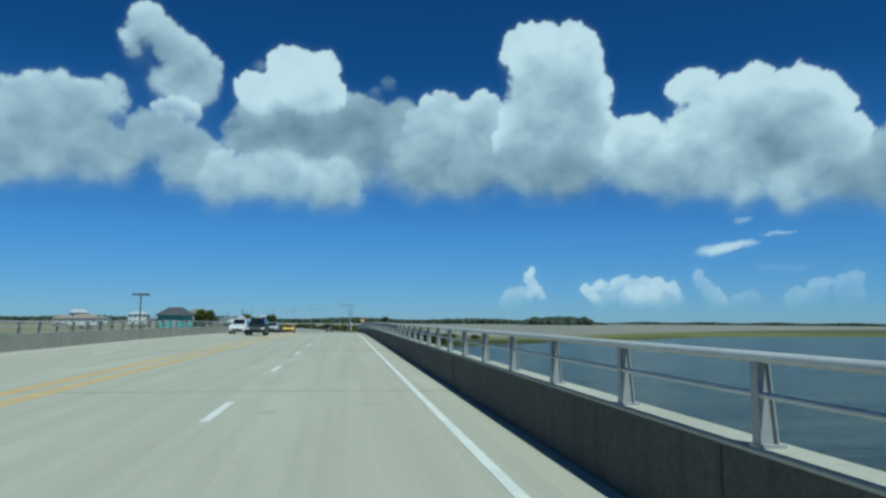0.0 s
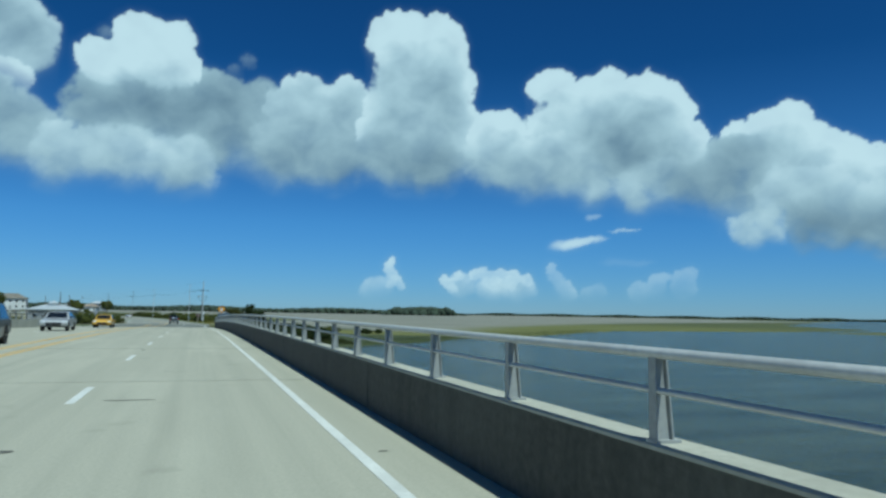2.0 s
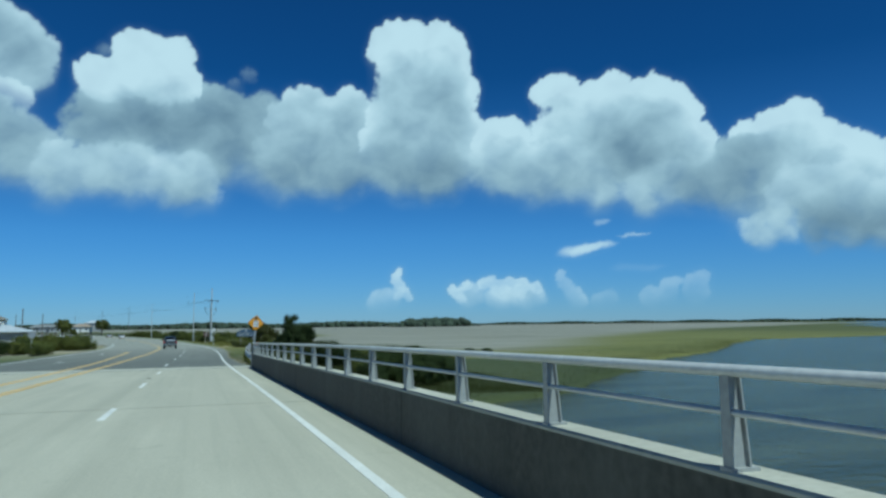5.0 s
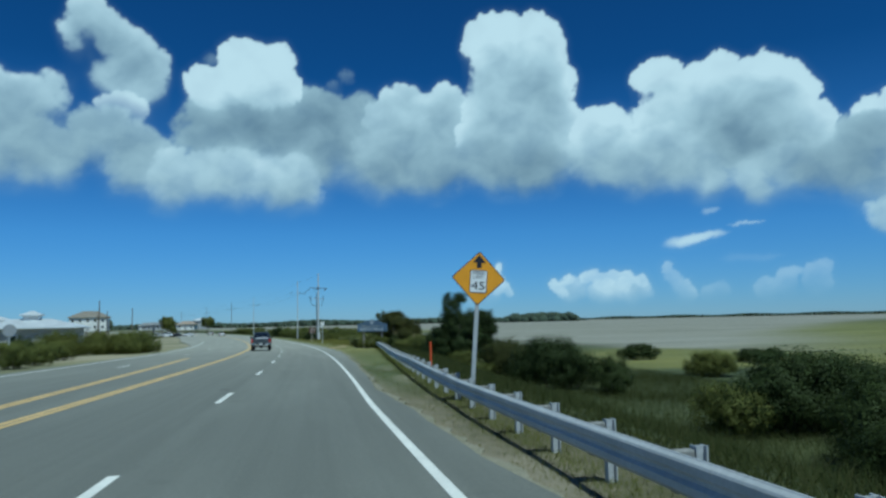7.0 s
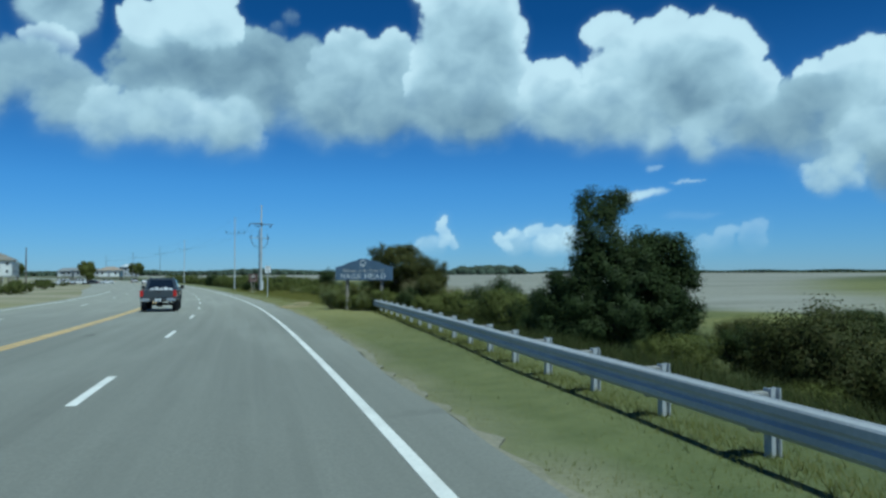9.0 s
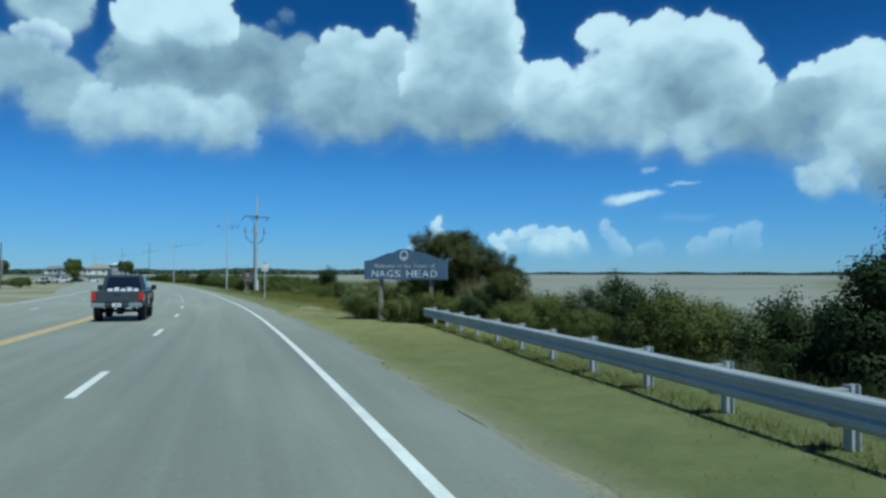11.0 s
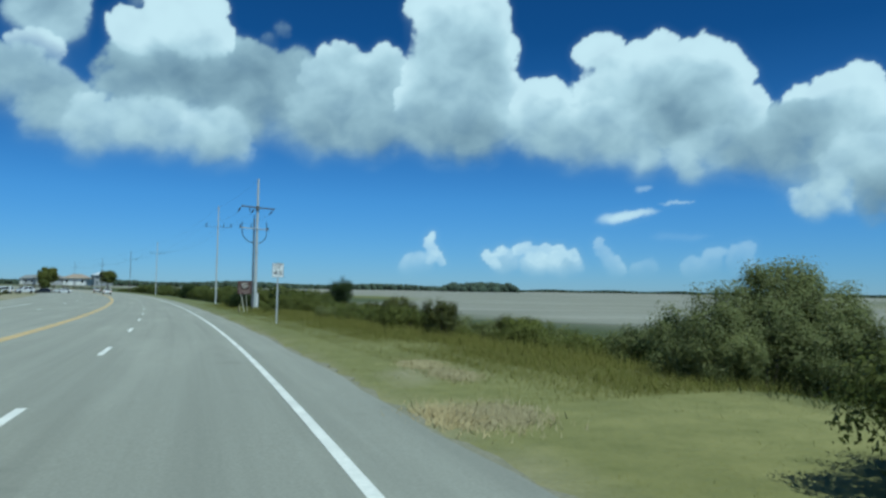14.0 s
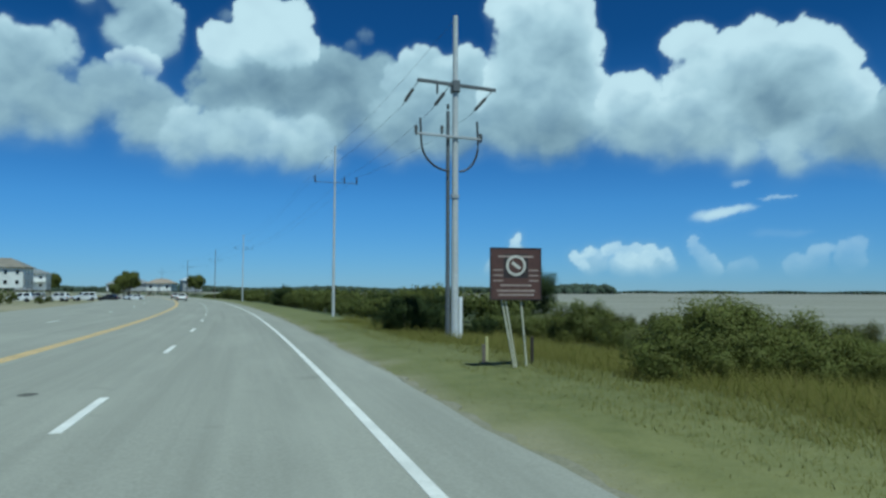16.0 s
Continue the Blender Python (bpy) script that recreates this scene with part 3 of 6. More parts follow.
# tar patches and skid marks
for s0, l0, w, ln in ((75.6, -2.63, 0.9, 0.06), (51.2, -3.54, 0.22, 0.12), (71.1, -3.5, 0.2, 0.1), (91.9, -3.4, 0.16, 0.3), (92.9, -3.55, 0.14, 0.12), (114.5, -3.57, 0.22, 0.14), (155.9, -3.6, 0.18, 0.4), (70.2, 0.46, 0.14, 0.04),
                      (188.0, -4.0, 0.3, 0.3), (297.0, -4.9, 0.3, 0.22), (222.0, -6.0, 0.3, 0.3)):
    n = 9
    pts = []
    for i in range(n):
        a = 2 * math.pi * i / n
        r = 0.75 + 0.35 * random.random()
        pts.append(at(s0 + math.sin(a) * ln * r, l0 + math.cos(a) * w * 0.5 * r, 0.004))
    ob = obj_from("tar_patch", pts, [tuple(range(n))], MAT["tar"])
    tagged(ob, "small dark tar patch on the road", "road patch", "tar patches", kind="structure")

# ---- the bridge's parapets and rails ----
FACE, TOPZ = 1.09, 0.787


def swept(outline, face, way, s0, s1):
    """An outline of lateral place and height drawn out along the road."""
    ss = np.append(np.arange(s0, s1, 2.455), s1)
    verts = [at(q, face + way * a, b) for q in ss for a, b in outline]
    k = len(outline)
    faces = [(i * k + j, i * k + (j + 1) % k, (i + 1) * k + (j + 1) % k, (i + 1) * k + j) for i in range(len(ss) - 1) for j in range(k)]
    faces += [tuple(range(k)), tuple((len(ss) - 1) * k + j for j in range(k))]
    return verts, faces


def parapet(name, face, way, s0, s1):
    """A concrete wall under a pale coping, the right one painted shade-dark; way is +1 for the right side."""
    # shade is painted into the right wall; left wall and coping stay plain concrete
    wall = obj_from(name, *swept([(0.0, -0.3), (0.0, TOPZ - 0.035), (0.3, TOPZ - 0.035), (0.3, -0.3)], face, way, s0, s1), MAT["shaded_stained_concrete" if way > 0 else "concrete"])
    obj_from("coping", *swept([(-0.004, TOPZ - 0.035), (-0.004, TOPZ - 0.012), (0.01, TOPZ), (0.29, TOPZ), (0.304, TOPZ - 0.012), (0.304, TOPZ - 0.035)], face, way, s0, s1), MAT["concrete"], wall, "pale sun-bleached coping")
    return wall


def bridge_rail(face, way, label):
    rail = empty("bridge_railing", Matrix(), label, "railing", "bridge railings")
    mid = face + way * 0.085
    first, pitch = 25.61, 2.245
    n0, n1 = -29, 61
    for up, hw, hh in ((1.342, 0.05, 0.036), (1.11, 0.03, 0.02)):
        ring = [(hw * math.cos(a), hh * math.sin(a)) for a in np.linspace(0, 2 * math.pi, 10, endpoint=False)]
        ss = np.append(first + pitch * np.arange(n0, n1 + 1), DECK_END - 0.5)
        verts = [at(q, mid - way * 0.03 + a, up + b) for q in ss for a, b in ring]
        faces = [(i * 10 + j, i * 10 + (j + 1) % 10, i * 10 + 10 + (j + 1) % 10, i * 10 + 10 + j) for i in range(len(ss) - 1) for j in range(10)]
        obj_from("rail_tube", verts, faces, MAT["aluminium"], rail, smooth=True)
    bm = bmesh.new()
    # a tapered I-shaped post with its base plate
    for x0, x1, y0, y1 in ((-0.065, -0.053, -0.038, 0.038), (0.012, 0.024, -0.034, 0.034), (-0.053, 0.012, -0.008, 0.008)):
        add_box(bm, x0, x1, y0, y1, 0.018, 0.555)
    for q in bm.verts:
        if q.co.z < 0.1 and q.co.x > 0:
            q.co.x += 0.05
    add_box(bm, -0.075, 0.11, -0.055, 0.055, 0.0, 0.02)
    me = bpy.data.meshes.new("post")
    bmesh.ops.recalc_face_normals(bm, faces=bm.faces[:])
    bm.to_mesh(me)
    bm.free()
    me.materials.append(MAT["post_grey"])
    for i in range(n0, n1 + 1):
        ob = new("post", me)
        ob.parent = rail
        ob.matrix_world = pose_at(first + pitch * i, mid, TOPZ, 180 if way < 0 else 0)
    return rail


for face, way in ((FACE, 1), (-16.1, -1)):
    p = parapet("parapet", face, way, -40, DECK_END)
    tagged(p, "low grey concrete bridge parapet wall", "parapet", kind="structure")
    bridge_rail(face, way, "two-bar aluminium railing on the bridge parapet")
    bm = box(-0.16, 0.16, -0.55, 0.55, -0.3, 1.22, bev=0.03)
    for q in np.arange(26.0 - 11.94 * 5, DECK_END - 2, 11.94):
        j = part("wall_joint", box(-0.006, 0.03, -0.012, 0.012, -0.05, TOPZ - 0.05), MAT["joint"], p, "dark vertical joint")
        j.matrix_world = pose_at(q, face, 0, 180 if way < 0 else 0)
    e = part("parapet_end_block", bm, MAT["weathered_block"])
    e.matrix_world = pose_at(DECK_END - 0.45, face + way * 0.16, 0)
    tagged(e, "square concrete end block of the bridge parapet", "parapet", kind="structure")

for i, q in enumerate(range(-30, 165, 24)):       # piers under the deck
    b = part("bridge_pier", box(-17.5, 2.0, -0.5, 0.5, -6, -0.6, bev=0.05), MAT["concrete"])
    b.matrix_world = pose_at(q + 8, 0, 0)
    tagged(b, "grey concrete pier under the bridge", "pier", "bridge piers", kind="structure")

# ---- guard rail ----
G_S = [165.0, 170, 180, 186, 192, 196, 201, 209, 217, 225, 234]
G_L = [1.22, 1.42, 1.64, 1.84, 2.12, 2.33, 2.62, 3.1, 3.75, 4.4, 5.15]
G_U = [0.62, 0.6, 0.58, 0.62, 0.65, 0.61, 0.58, 0.6, 0.62, 0.64, 0.66]
gl = lambda q: float(np.interp(q, G_S, G_L))
gu = lambda q: float(np.interp(q, G_S, G_U))
guard = empty("guard_rail", pose_at(166, gl(166)), "long galvanised W-beam guard rail with steel posts beside the road", "guard rail")
w_out = [(0.0, 0.0), (-0.008, -0.01), (-0.05, -0.026), (-0.062, -0.045), (-0.062, -0.105), (-0.03, -0.14), (-0.03, -0.17), (-0.062, -0.205), (-0.062, -0.262), (-0.02, -0.3), (-0.008, -0.31)]
w_back = [(a + 0.012, b) for a, b in w_out][::-1]
ring = w_out + w_back
for s0 in np.arange(165.0, 234.0, 3.81):
    ss = np.linspace(s0 - 0.02, min(s0 + 3.81 + 0.12, 234.2), 5)
    verts = [at(q, gl(q) + a - 0.002 * (s0 % 2), gu(q) + b) for q in ss for a, b in ring]
    k = len(ring)
    faces = [(i * k + j, i * k + (j + 1) % k, (i + 1) * k + (j + 1) % k, (i + 1) * k + j) for i in range(4) for j in range(k)]
    faces += [tuple(range(k)), tuple(4 * k + j for j in range(k))]
    o = obj_from("beam", verts, faces, MAT["galvanised"])
    o.parent = guard
    o.matrix_parent_inverse = guard.matrix_world.inverted()
post_me = part("post_pattern", add_box(add_box(box(0.2, 0.215, -0.05, 0.05, -1.6, 0.025), 0.29, 0.305, -0.05, 0.05, -1.6, 0.025), 0.215, 0.29, -0.006, 0.006, -1.6, 0.025), MAT["galvanised"])
block_me = part("block_pattern", box(0.015, 0.19, -0.05, 0.05, -0.34, 0.0, bev=0.012), MAT["weathered_block"])
for s0 in np.arange(166.9, 234.0, 1.905):
    for src, nm in ((post_me, "post"), (block_me, "blockout")):
        o = new(nm, src.data)
        o.parent = guard
        o.matrix_parent_inverse = guard.matrix_world.inverted()
        o.matrix_world = pose_at(s0, gl(s0), gu(s0))
for src in (post_me, block_me):
    bpy.data.objects.remove(src)

# ---- clouds: a far backdrop of sky, 4.4 km off ----
def ico(sub):
    bm = bmesh.new()
    bmesh.ops.create_icosphere(bm, subdivisions=sub, radius=1)
    v = np.array([q.co[:] for q in bm.verts])
    f = np.array([[q.index for q in t.verts] for t in bm.faces])
    bm.free()
    return v, f


ICO = {k: ico(k) for k in (1, 2, 3)}
rng = np.random.default_rng(7)


def billows(u, v, size, seed):
    """Rounded bumps of about that size, from 0 in the creases to 1 on the crowns."""
    x, y = u / size, v / size
    cx, cy = np.floor(x), np.floor(y)
    best = np.full(x.shape, 9.0)
    for dx in (-1, 0, 1):
        for dy in (-1, 0, 1):
            gx_, gy_ = cx + dx, cy + dy
            k = np.sin(gx_ * 127.1 + gy_ * 311.7 + seed) * 43758.5453
            m = np.sin(gx_ * 269.5 + gy_ * 183.3 + seed * 1.7) * 43758.5453
            px, py = gx_ + (k - np.floor(k)), gy_ + (m - np.floor(m))
            best = np.minimum(best, (x - px) ** 2 + (y - py) ** 2)
    return 1 - np.clip(best, 0, 1)


def drift(u, v, size, seed):
    """Smooth noise about 0, four octaves."""
    out = 0
    for o in range(4):
        k = 2.0 ** o
        out = out + (np.sin((u * 1.1 + 0.6 * np.sin(v * 1.3 * k / size + seed)) * k / size + seed * 1.3) *
                     np.sin((v * 1.2 + 0.6 * np.sin(u * 0.9 * k / size + seed * 2.1)) * k / size + seed * 0.7)) / k
    return out


def blurred(a, n):
    for ax in (0, 1):
        for _ in range(2):
            c = np.cumsum(np.pad(a, [(n + 1, n) if i == ax else (0, 0) for i in (0, 1)], "edge"), axis=ax)
            a = (np.take(c, range(2 * n + 1, c.shape[ax]), ax) - np.take(c, range(0, c.shape[ax] - 2 * n - 1), ax)) / (2 * n + 1)
    return a


STEP = 0.11
AZ, EL = np.meshgrid(np.arange(-58, 74, STEP), np.arange(0.4, 27, STEP))
warp_u, warp_v = drift(AZ, EL, 1.5, 3.0), drift(AZ, EL, 1.3, 5.0)
fleece = drift(AZ + 0.4 * warp_v, EL + 0.4 * warp_u, 0.9, 8.0)
alpha, light = np.zeros_like(AZ), np.full_like(AZ, 0.5)


def cloud(blobs, top, base, soft, thick):
    """One heap of vapour in front of those before it: round lobes by azimuth, elevation and radius in degrees,
    painted bright on its crown as if sunlit, duller with depth below it."""
    global alpha, light
    b = np.array(blobs)
    g = float(np.clip(b[:, 2].mean() / 1.8, 0.16, 1.0))
    u0, u1 = np.searchsorted(AZ[0], [b[:, 0].min() - 6 * g - 1, b[:, 0].max() + 6 * g + 1])
    v0, v1 = np.searchsorted(EL[:, 0], [b[:, 1].min() - 6 * g, b[:, 1].max() + 6 * g])
    cut = (slice(v0, v1), slice(u0, u1))
    A, E = AZ[cut], EL[cut]
    U, V = A + 0.28 * g * warp_u[cut], E + 0.24 * g * warp_v[cut]
    sharp = 3.2 / g
    total = 0
    for az, el, r in blobs:
        d2 = ((U - az) * math.cos(radians(el))) ** 2 + (V - el) ** 2
        total = total + np.exp(sharp * np.clip(0.6 * r * (1 - d2 / (r * r)), -4 * g, 4 * g))
    body = np.log(total + 1e-9) / sharp
    puff = g * (0.85 * (billows(U, V, 1.7 * g, top * 7) - 0.55) + 0.5 * (billows(U, V, 0.8 * g, base * 9) - 0.55) + 0.3 * (billows(A, E, max(0.4 * g, 0.25), 3.0) - 0.55))
    under = np.cumsum((np.clip(body, 0, 1.6 * g) * STEP)[::-1], axis=0)[::-1]
    deep = 1 - np.exp(-blurred(under, 3) / (2.0 * g * g + 0.05))
    depth = body + puff * (0.9 - 0.55 * deep ** 2) - (0.17 if top > 0.9 else 0.0) * g
    over = np.cumsum((np.clip(depth, 0, 1.6 * g) * STEP)[::-1], axis=0)[::-1]
    sunk = 1 - np.exp(-blurred(over, 3) / (1.7 * g * g + 0.05))
    fray = 0.35 * g * (fleece[cut] + 0.6 * (billows(U, V, 0.55 * g, 11.0) - 0.5))
    edge = soft * g * (0.8 + (2.6 if top > 0.9 else 1.0) * sunk ** 1.5)
    a = sstep(0.0, 1.0, ((1.0 if top > 0.9 else 1.25) * depth + fray * (0.3 + 0.25 * sunk) * (1 - sstep(0.4, 1.0, depth / g))) / edge) * thick
    if g < 0.5:
        a = a * (1 - 0.75 * sunk ** 1.3)
    bumps = blurred(np.clip(depth, -0.4, 1.2) * 0.3 + puff, 1)
    shade = np.gradient(blurred(bumps, 1), STEP)
    l = base + (top - base) * (1 - sunk) ** 0.8 - 0.1 * np.clip(shade[0] - 0.35 * shade[1], -1.6, 1.6) * (0.35 + 0.65 * top)
    l = l + 0.16 * (bumps - blurred(bumps, 10)) / g + 0.07 * fleece[cut] * sunk
    l = 0.5 * l + 0.5 * blurred(l, 2)
    k = a + alpha[cut] * (1 - a)
    light[cut] = np.where(k > 0.001, (l * a + light[cut] * alpha[cut] * (1 - a)) / np.maximum(k, 0.001), light[cut])
    alpha[cut] = k


cloud([(-30, 11.8, 2.2), (-24, 11.7, 2.4), (-18, 12.1, 2.4), (-12, 11.6, 2.2), (-6, 12.1, 2.5), (0, 12.3, 2.6), (6, 12.3, 2.6), (11, 12.6, 2.4), (15, 12.4, 2.3), (20, 12.7, 2.3), (25, 12.5, 2.3), (30, 12.5, 2.4), (35, 12.1, 2.4), (40, 11.1, 2.4), (45, 9.7, 2.3), (50, 8.9, 2.4), (56, 8.5, 2.6), (3.5, 13.6, 2.4), (8, 14.2, 2.2), (13, 14.0, 2.6), (22, 13.6, 2.4), (26, 13.2, 2.6)], 0.62, 0.46, 1.1, 0.95)
cloud([(-15.5, 13.8, 1.88), (-14.0, 13.8, 2.11), (-12.2, 13.0, 1.88), (-10.8, 12.7, 1.17), (-16.3, 12.2, 1.64)], 0.48, 0.33, 1.2, 0.95)
cloud([(-15.9, 22.0, 1.29), (-16.8, 20.8, 0.7), (-14.8, 21.4, 1.17), (-13.9, 20.4, 1.41), (-12.5, 19.9, 1.41), (-11.5, 18.9, 1.41), (-12.9, 18.3, 1.64), (-11.7, 17.3, 1.29), (-14.2, 17.8, 1.17), (-10.6, 19.3, 0.59), (-16.5, 19.8, 0.59)], 0.7, 0.46, 0.75, 0.95)
cloud([(-13.2, 16.0, 1.06), (-14.5, 15.8, 0.82), (-12.3, 15.8, 0.94), (-13.7, 16.2, 0.7)], 0.92, 0.57, 0.5, 0.9)
cloud([(-23.2, 15.7, 1.41), (-22.3, 16.0, 1.29), (-23.9, 14.8, 1.88), (-21.2, 15.6, 1.88), (-19.3, 16.2, 1.17), (-18.0, 16.6, 1.06), (-19.6, 15.1, 1.88), (-22.7, 13.6, 2.81), (-25.0, 13.2, 3.05), (-20.5, 13.2, 2.58), (-18.4, 12.6, 1.88), (-22.0, 11.8, 2.11), (-24.5, 11.2, 2.11), (-19.0, 11.2, 1.41), (-27.1, 13.3, 3.28), (-29.3, 12.6, 3.51), (-46, 13, 3.4), (-52, 12.5, 3.4)], 0.68, 0.38, 0.9, 0.97)
cloud([(3.4, 19.0, 0.6), (2.5, 18.2, 0.68), (-7.1, 19.7, 0.49)], 0.43, 0.33, 1.69, 0.35)
cloud([(-6.4, 14.3, 3.25), (-2.8, 14.6, 3.52), (0.9, 15.2, 2.98), (2.0, 16.3, 1.76), (4.3, 14.8, 2.71), (6.5, 13.2, 2.98), (-0.7, 12.9, 3.25), (-4.9, 13.2, 2.98)], 0.39, 0.29, 1.02, 1.0)
cloud([(-4.2, 19.4, 2.03), (-2.1, 19.9, 1.49), (-7.0, 17.7, 1.63), (-5.5, 18.0, 1.9), (-2.9, 18.0, 1.9), (-1.3, 18.0, 1.22), (-8.1, 17.7, 0.81), (-5.1, 20.3, 1.08)], 1.0, 0.8, 0.22, 1.0)
cloud([(6.5, 13.1, 2.44), (9.4, 13.2, 2.98), (12.3, 13.8, 2.71), (14.0, 12.4, 2.17), (8.0, 11.8, 1.9), (10.8, 11.8, 2.17)], 0.59, 0.35, 1.02, 1.0)
cloud([(7.9, 17.1, 1.36), (6.8, 17.4, 0.68), (8.9, 17.4, 0.95), (11.4, 17.5, 1.03), (10.5, 16.1, 1.9), (8.2, 15.2, 2.17), (5.9, 16.0, 1.08), (12.3, 16.4, 1.08)], 0.71, 0.48, 0.54, 1.0)
cloud([(15.0, 21.7, 1.71), (16.8, 22.1, 1.77), (18.7, 21.8, 1.71), (19.8, 20.8, 1.28), (15.3, 19.4, 2.14), (18.1, 19.1, 2.42), (19.9, 18.2, 1.43), (15.6, 16.9, 2.57), (18.7, 16.0, 2.85), (20.8, 14.8, 1.71), (14.9, 14.6, 2.57), (17.7, 13.1, 2.85)], 1.0, 0.56, 0.22, 1.0)
cloud([(15.5, 11.9, 2.0), (18.6, 11.9, 2.0), (17.4, 10.7, 1.14), (14.0, 12.8, 1.71)], 0.43, 0.23, 1.19, 0.95)
cloud([(23.4, 15.0, 1.28), (24.5, 15.2, 1.0), (22.9, 14.1, 1.43), (25.0, 14.3, 0.71), (23.8, 13.2, 2.0)], 0.92, 0.52, 0.25, 1.0)
cloud([(28.3, 17.4, 1.57), (27.4, 17.8, 0.86), (30.2, 16.6, 1.71), (31.9, 17.0, 1.85), (32.8, 17.9, 1.14), (34.5, 16.2, 2.28), (35.9, 16.6, 1.85), (37.2, 16.0, 1.57), (38.0, 14.8, 1.28), (29.8, 14.4, 3.14), (33.5, 13.8, 3.42), (36.6, 13.3, 2.85), (27.5, 15.4, 1.57), (38.5, 13.4, 1.43)], 1.0, 0.52, 0.22, 1.0)
cloud([(22.3, 12.1, 1.71), (24.4, 12.0, 2.14), (26.8, 11.6, 2.28), (29.4, 11.5, 2.28), (31.7, 10.2, 1.43), (34.5, 9.8, 1.43), (37.0, 10.4, 1.71), (28.3, 13.0, 1.71)], 0.73, 0.43, 0.95, 0.95)
cloud([(-9.3, 11.0, 2.03), (-6.8, 11.2, 2.03), (-4.3, 11.3, 2.03), (-1.7, 11.1, 2.03), (-0.4, 10.8, 1.76), (-10.0, 11.2, 1.63)], 0.78, 0.43, 0.95, 0.95)
cloud([(-2.7, 11.2, 1.63), (-0.6, 11.3, 1.9), (0.5, 10.5, 1.22), (-1.9, 10.4, 1.63)], 0.84, 0.35, 1.16, 0.93)
cloud([(42.2, 13.5, 1.15), (43.7, 13.7, 1.64), (45.5, 13.8, 1.64), (46.2, 14.5, 0.82), (46.9, 13.1, 1.31), (48.2, 11.5, 1.81), (49.8, 11.0, 1.64), (51.1, 10.3, 1.48), (52.3, 9.6, 1.97), (45.4, 11.7, 2.96), (48.1, 9.4, 3.28), (50.8, 8.3, 2.96), (53.3, 8.1, 3.61), (56, 9.5, 3.0), (61, 9.0, 3.2), (66, 9.5, 3.5)], 1.0, 0.44, 0.25, 1.0)
cloud([(38.4, 10.1, 1.71), (39.7, 9.7, 1.71), (40.7, 10.4, 2.0), (41.6, 11.7, 1.71), (41.1, 12.6, 1.0)], 0.43, 0.31, 1.19, 0.9)
cloud([(42.2, 11.3, 2.3), (41.3, 9.8, 1.97), (43.0, 9.1, 1.97), (42.5, 12.3, 1.31)], 0.4, 0.33, 1.02, 0.85)
cloud([(45.9, 9.2, 1.97), (48.1, 8.8, 1.97), (44.8, 9.3, 1.31), (50.2, 7.7, 1.97)], 0.73, 0.43, 0.68, 0.95)
cloud([(47.0, 6.7, 1.81), (49.4, 6.4, 1.97), (51.7, 6.2, 1.97), (54.4, 6.3, 2.63), (58, 6.5, 3.0), (64, 7.0, 3.2)], 0.37, 0.27, 1.19, 0.9)
cloud([(43.6, 7.5, 1.31), (42.4, 6.6, 1.15), (43.0, 6.2, 1.31), (44.1, 6.5, 1.15)], 0.73, 0.55, 1.31, 0.93)
cloud([(15.1, 2.6, 0.53), (14.5, 2.0, 0.89), (13.6, 1.8, 0.89)], 0.78, 0.65, 0.9, 0.5)
cloud([(15.2, 4.1, 0.28), (15.0, 3.7, 0.43), (15.3, 3.1, 0.46), (15.6, 2.6, 0.5), (16.0, 2.1, 0.39), (15.35, 4.4, 0.16), (14.8, 3.4, 0.25), (15.1, 2.3, 0.4)], 1.0, 0.8, 0.24, 0.97)
cloud([(20.9, 2.2, 1.07), (23.3, 2.0, 1.24), (25.1, 2.0, 1.24), (26.3, 2.1, 0.71)], 0.8, 0.65, 0.9, 0.6)
cloud([(19.5, 2.8, 0.36), (19.9, 2.4, 0.48), (20.3, 1.9, 0.39), (20.7, 3.0, 0.43), (21.9, 3.2, 0.5), (22.7, 3.3, 0.57), (24.0, 3.2, 0.57), (23.3, 2.5, 0.98), (25.1, 3.0, 0.64), (26.2, 2.8, 0.5), (24.7, 2.5, 0.71)], 1.0, 0.72, 0.26, 0.95)
cloud([(28.1, 3.5, 0.4), (28.5, 3.0, 0.6), (29.0, 2.2, 0.75), (28.2, 3.9, 0.3), (29.3, 1.6, 0.8), (28.8, 2.7, 0.5)], 0.95, 0.7, 0.4, 0.6)
cloud([(36.2, 2.7, 0.56), (38.2, 3.0, 0.78), (38.1, 2.1, 0.99), (36.2, 2.1, 0.78), (34.9, 1.9, 0.88), (36.9, 3.1, 0.35), (38.6, 3.5, 0.4), (36.5, 2.6, 0.4)], 0.9, 0.7, 0.7, 0.4)
cloud([(31.6, 1.9, 0.72), (31.0, 1.6, 0.66)], 0.75, 0.65, 0.9, 0.32)
for az, el, ra_, re_, k in [(33.8, 12.4, 3.42, 2.14, 0.3), (34.7, 16.0, 1.71, 1.0, 0.12), (18.6, 12.1, 1.71, 1.14, 0.15), (19.6, 17.3, 1.71, 2.28, 0.14), (-1.3, 16.0, 5.41, 1.63, 0.06), (42.1, 12.9, 1.71, 0.86, 0.1), (47.3, 7.3, 3.94, 0.72, 0.12)]:
    light = light - k * np.exp(-((AZ + 0.6 * warp_u - az) / ra_) ** 2 - ((EL + 0.5 * warp_v - el) / re_) ** 2)
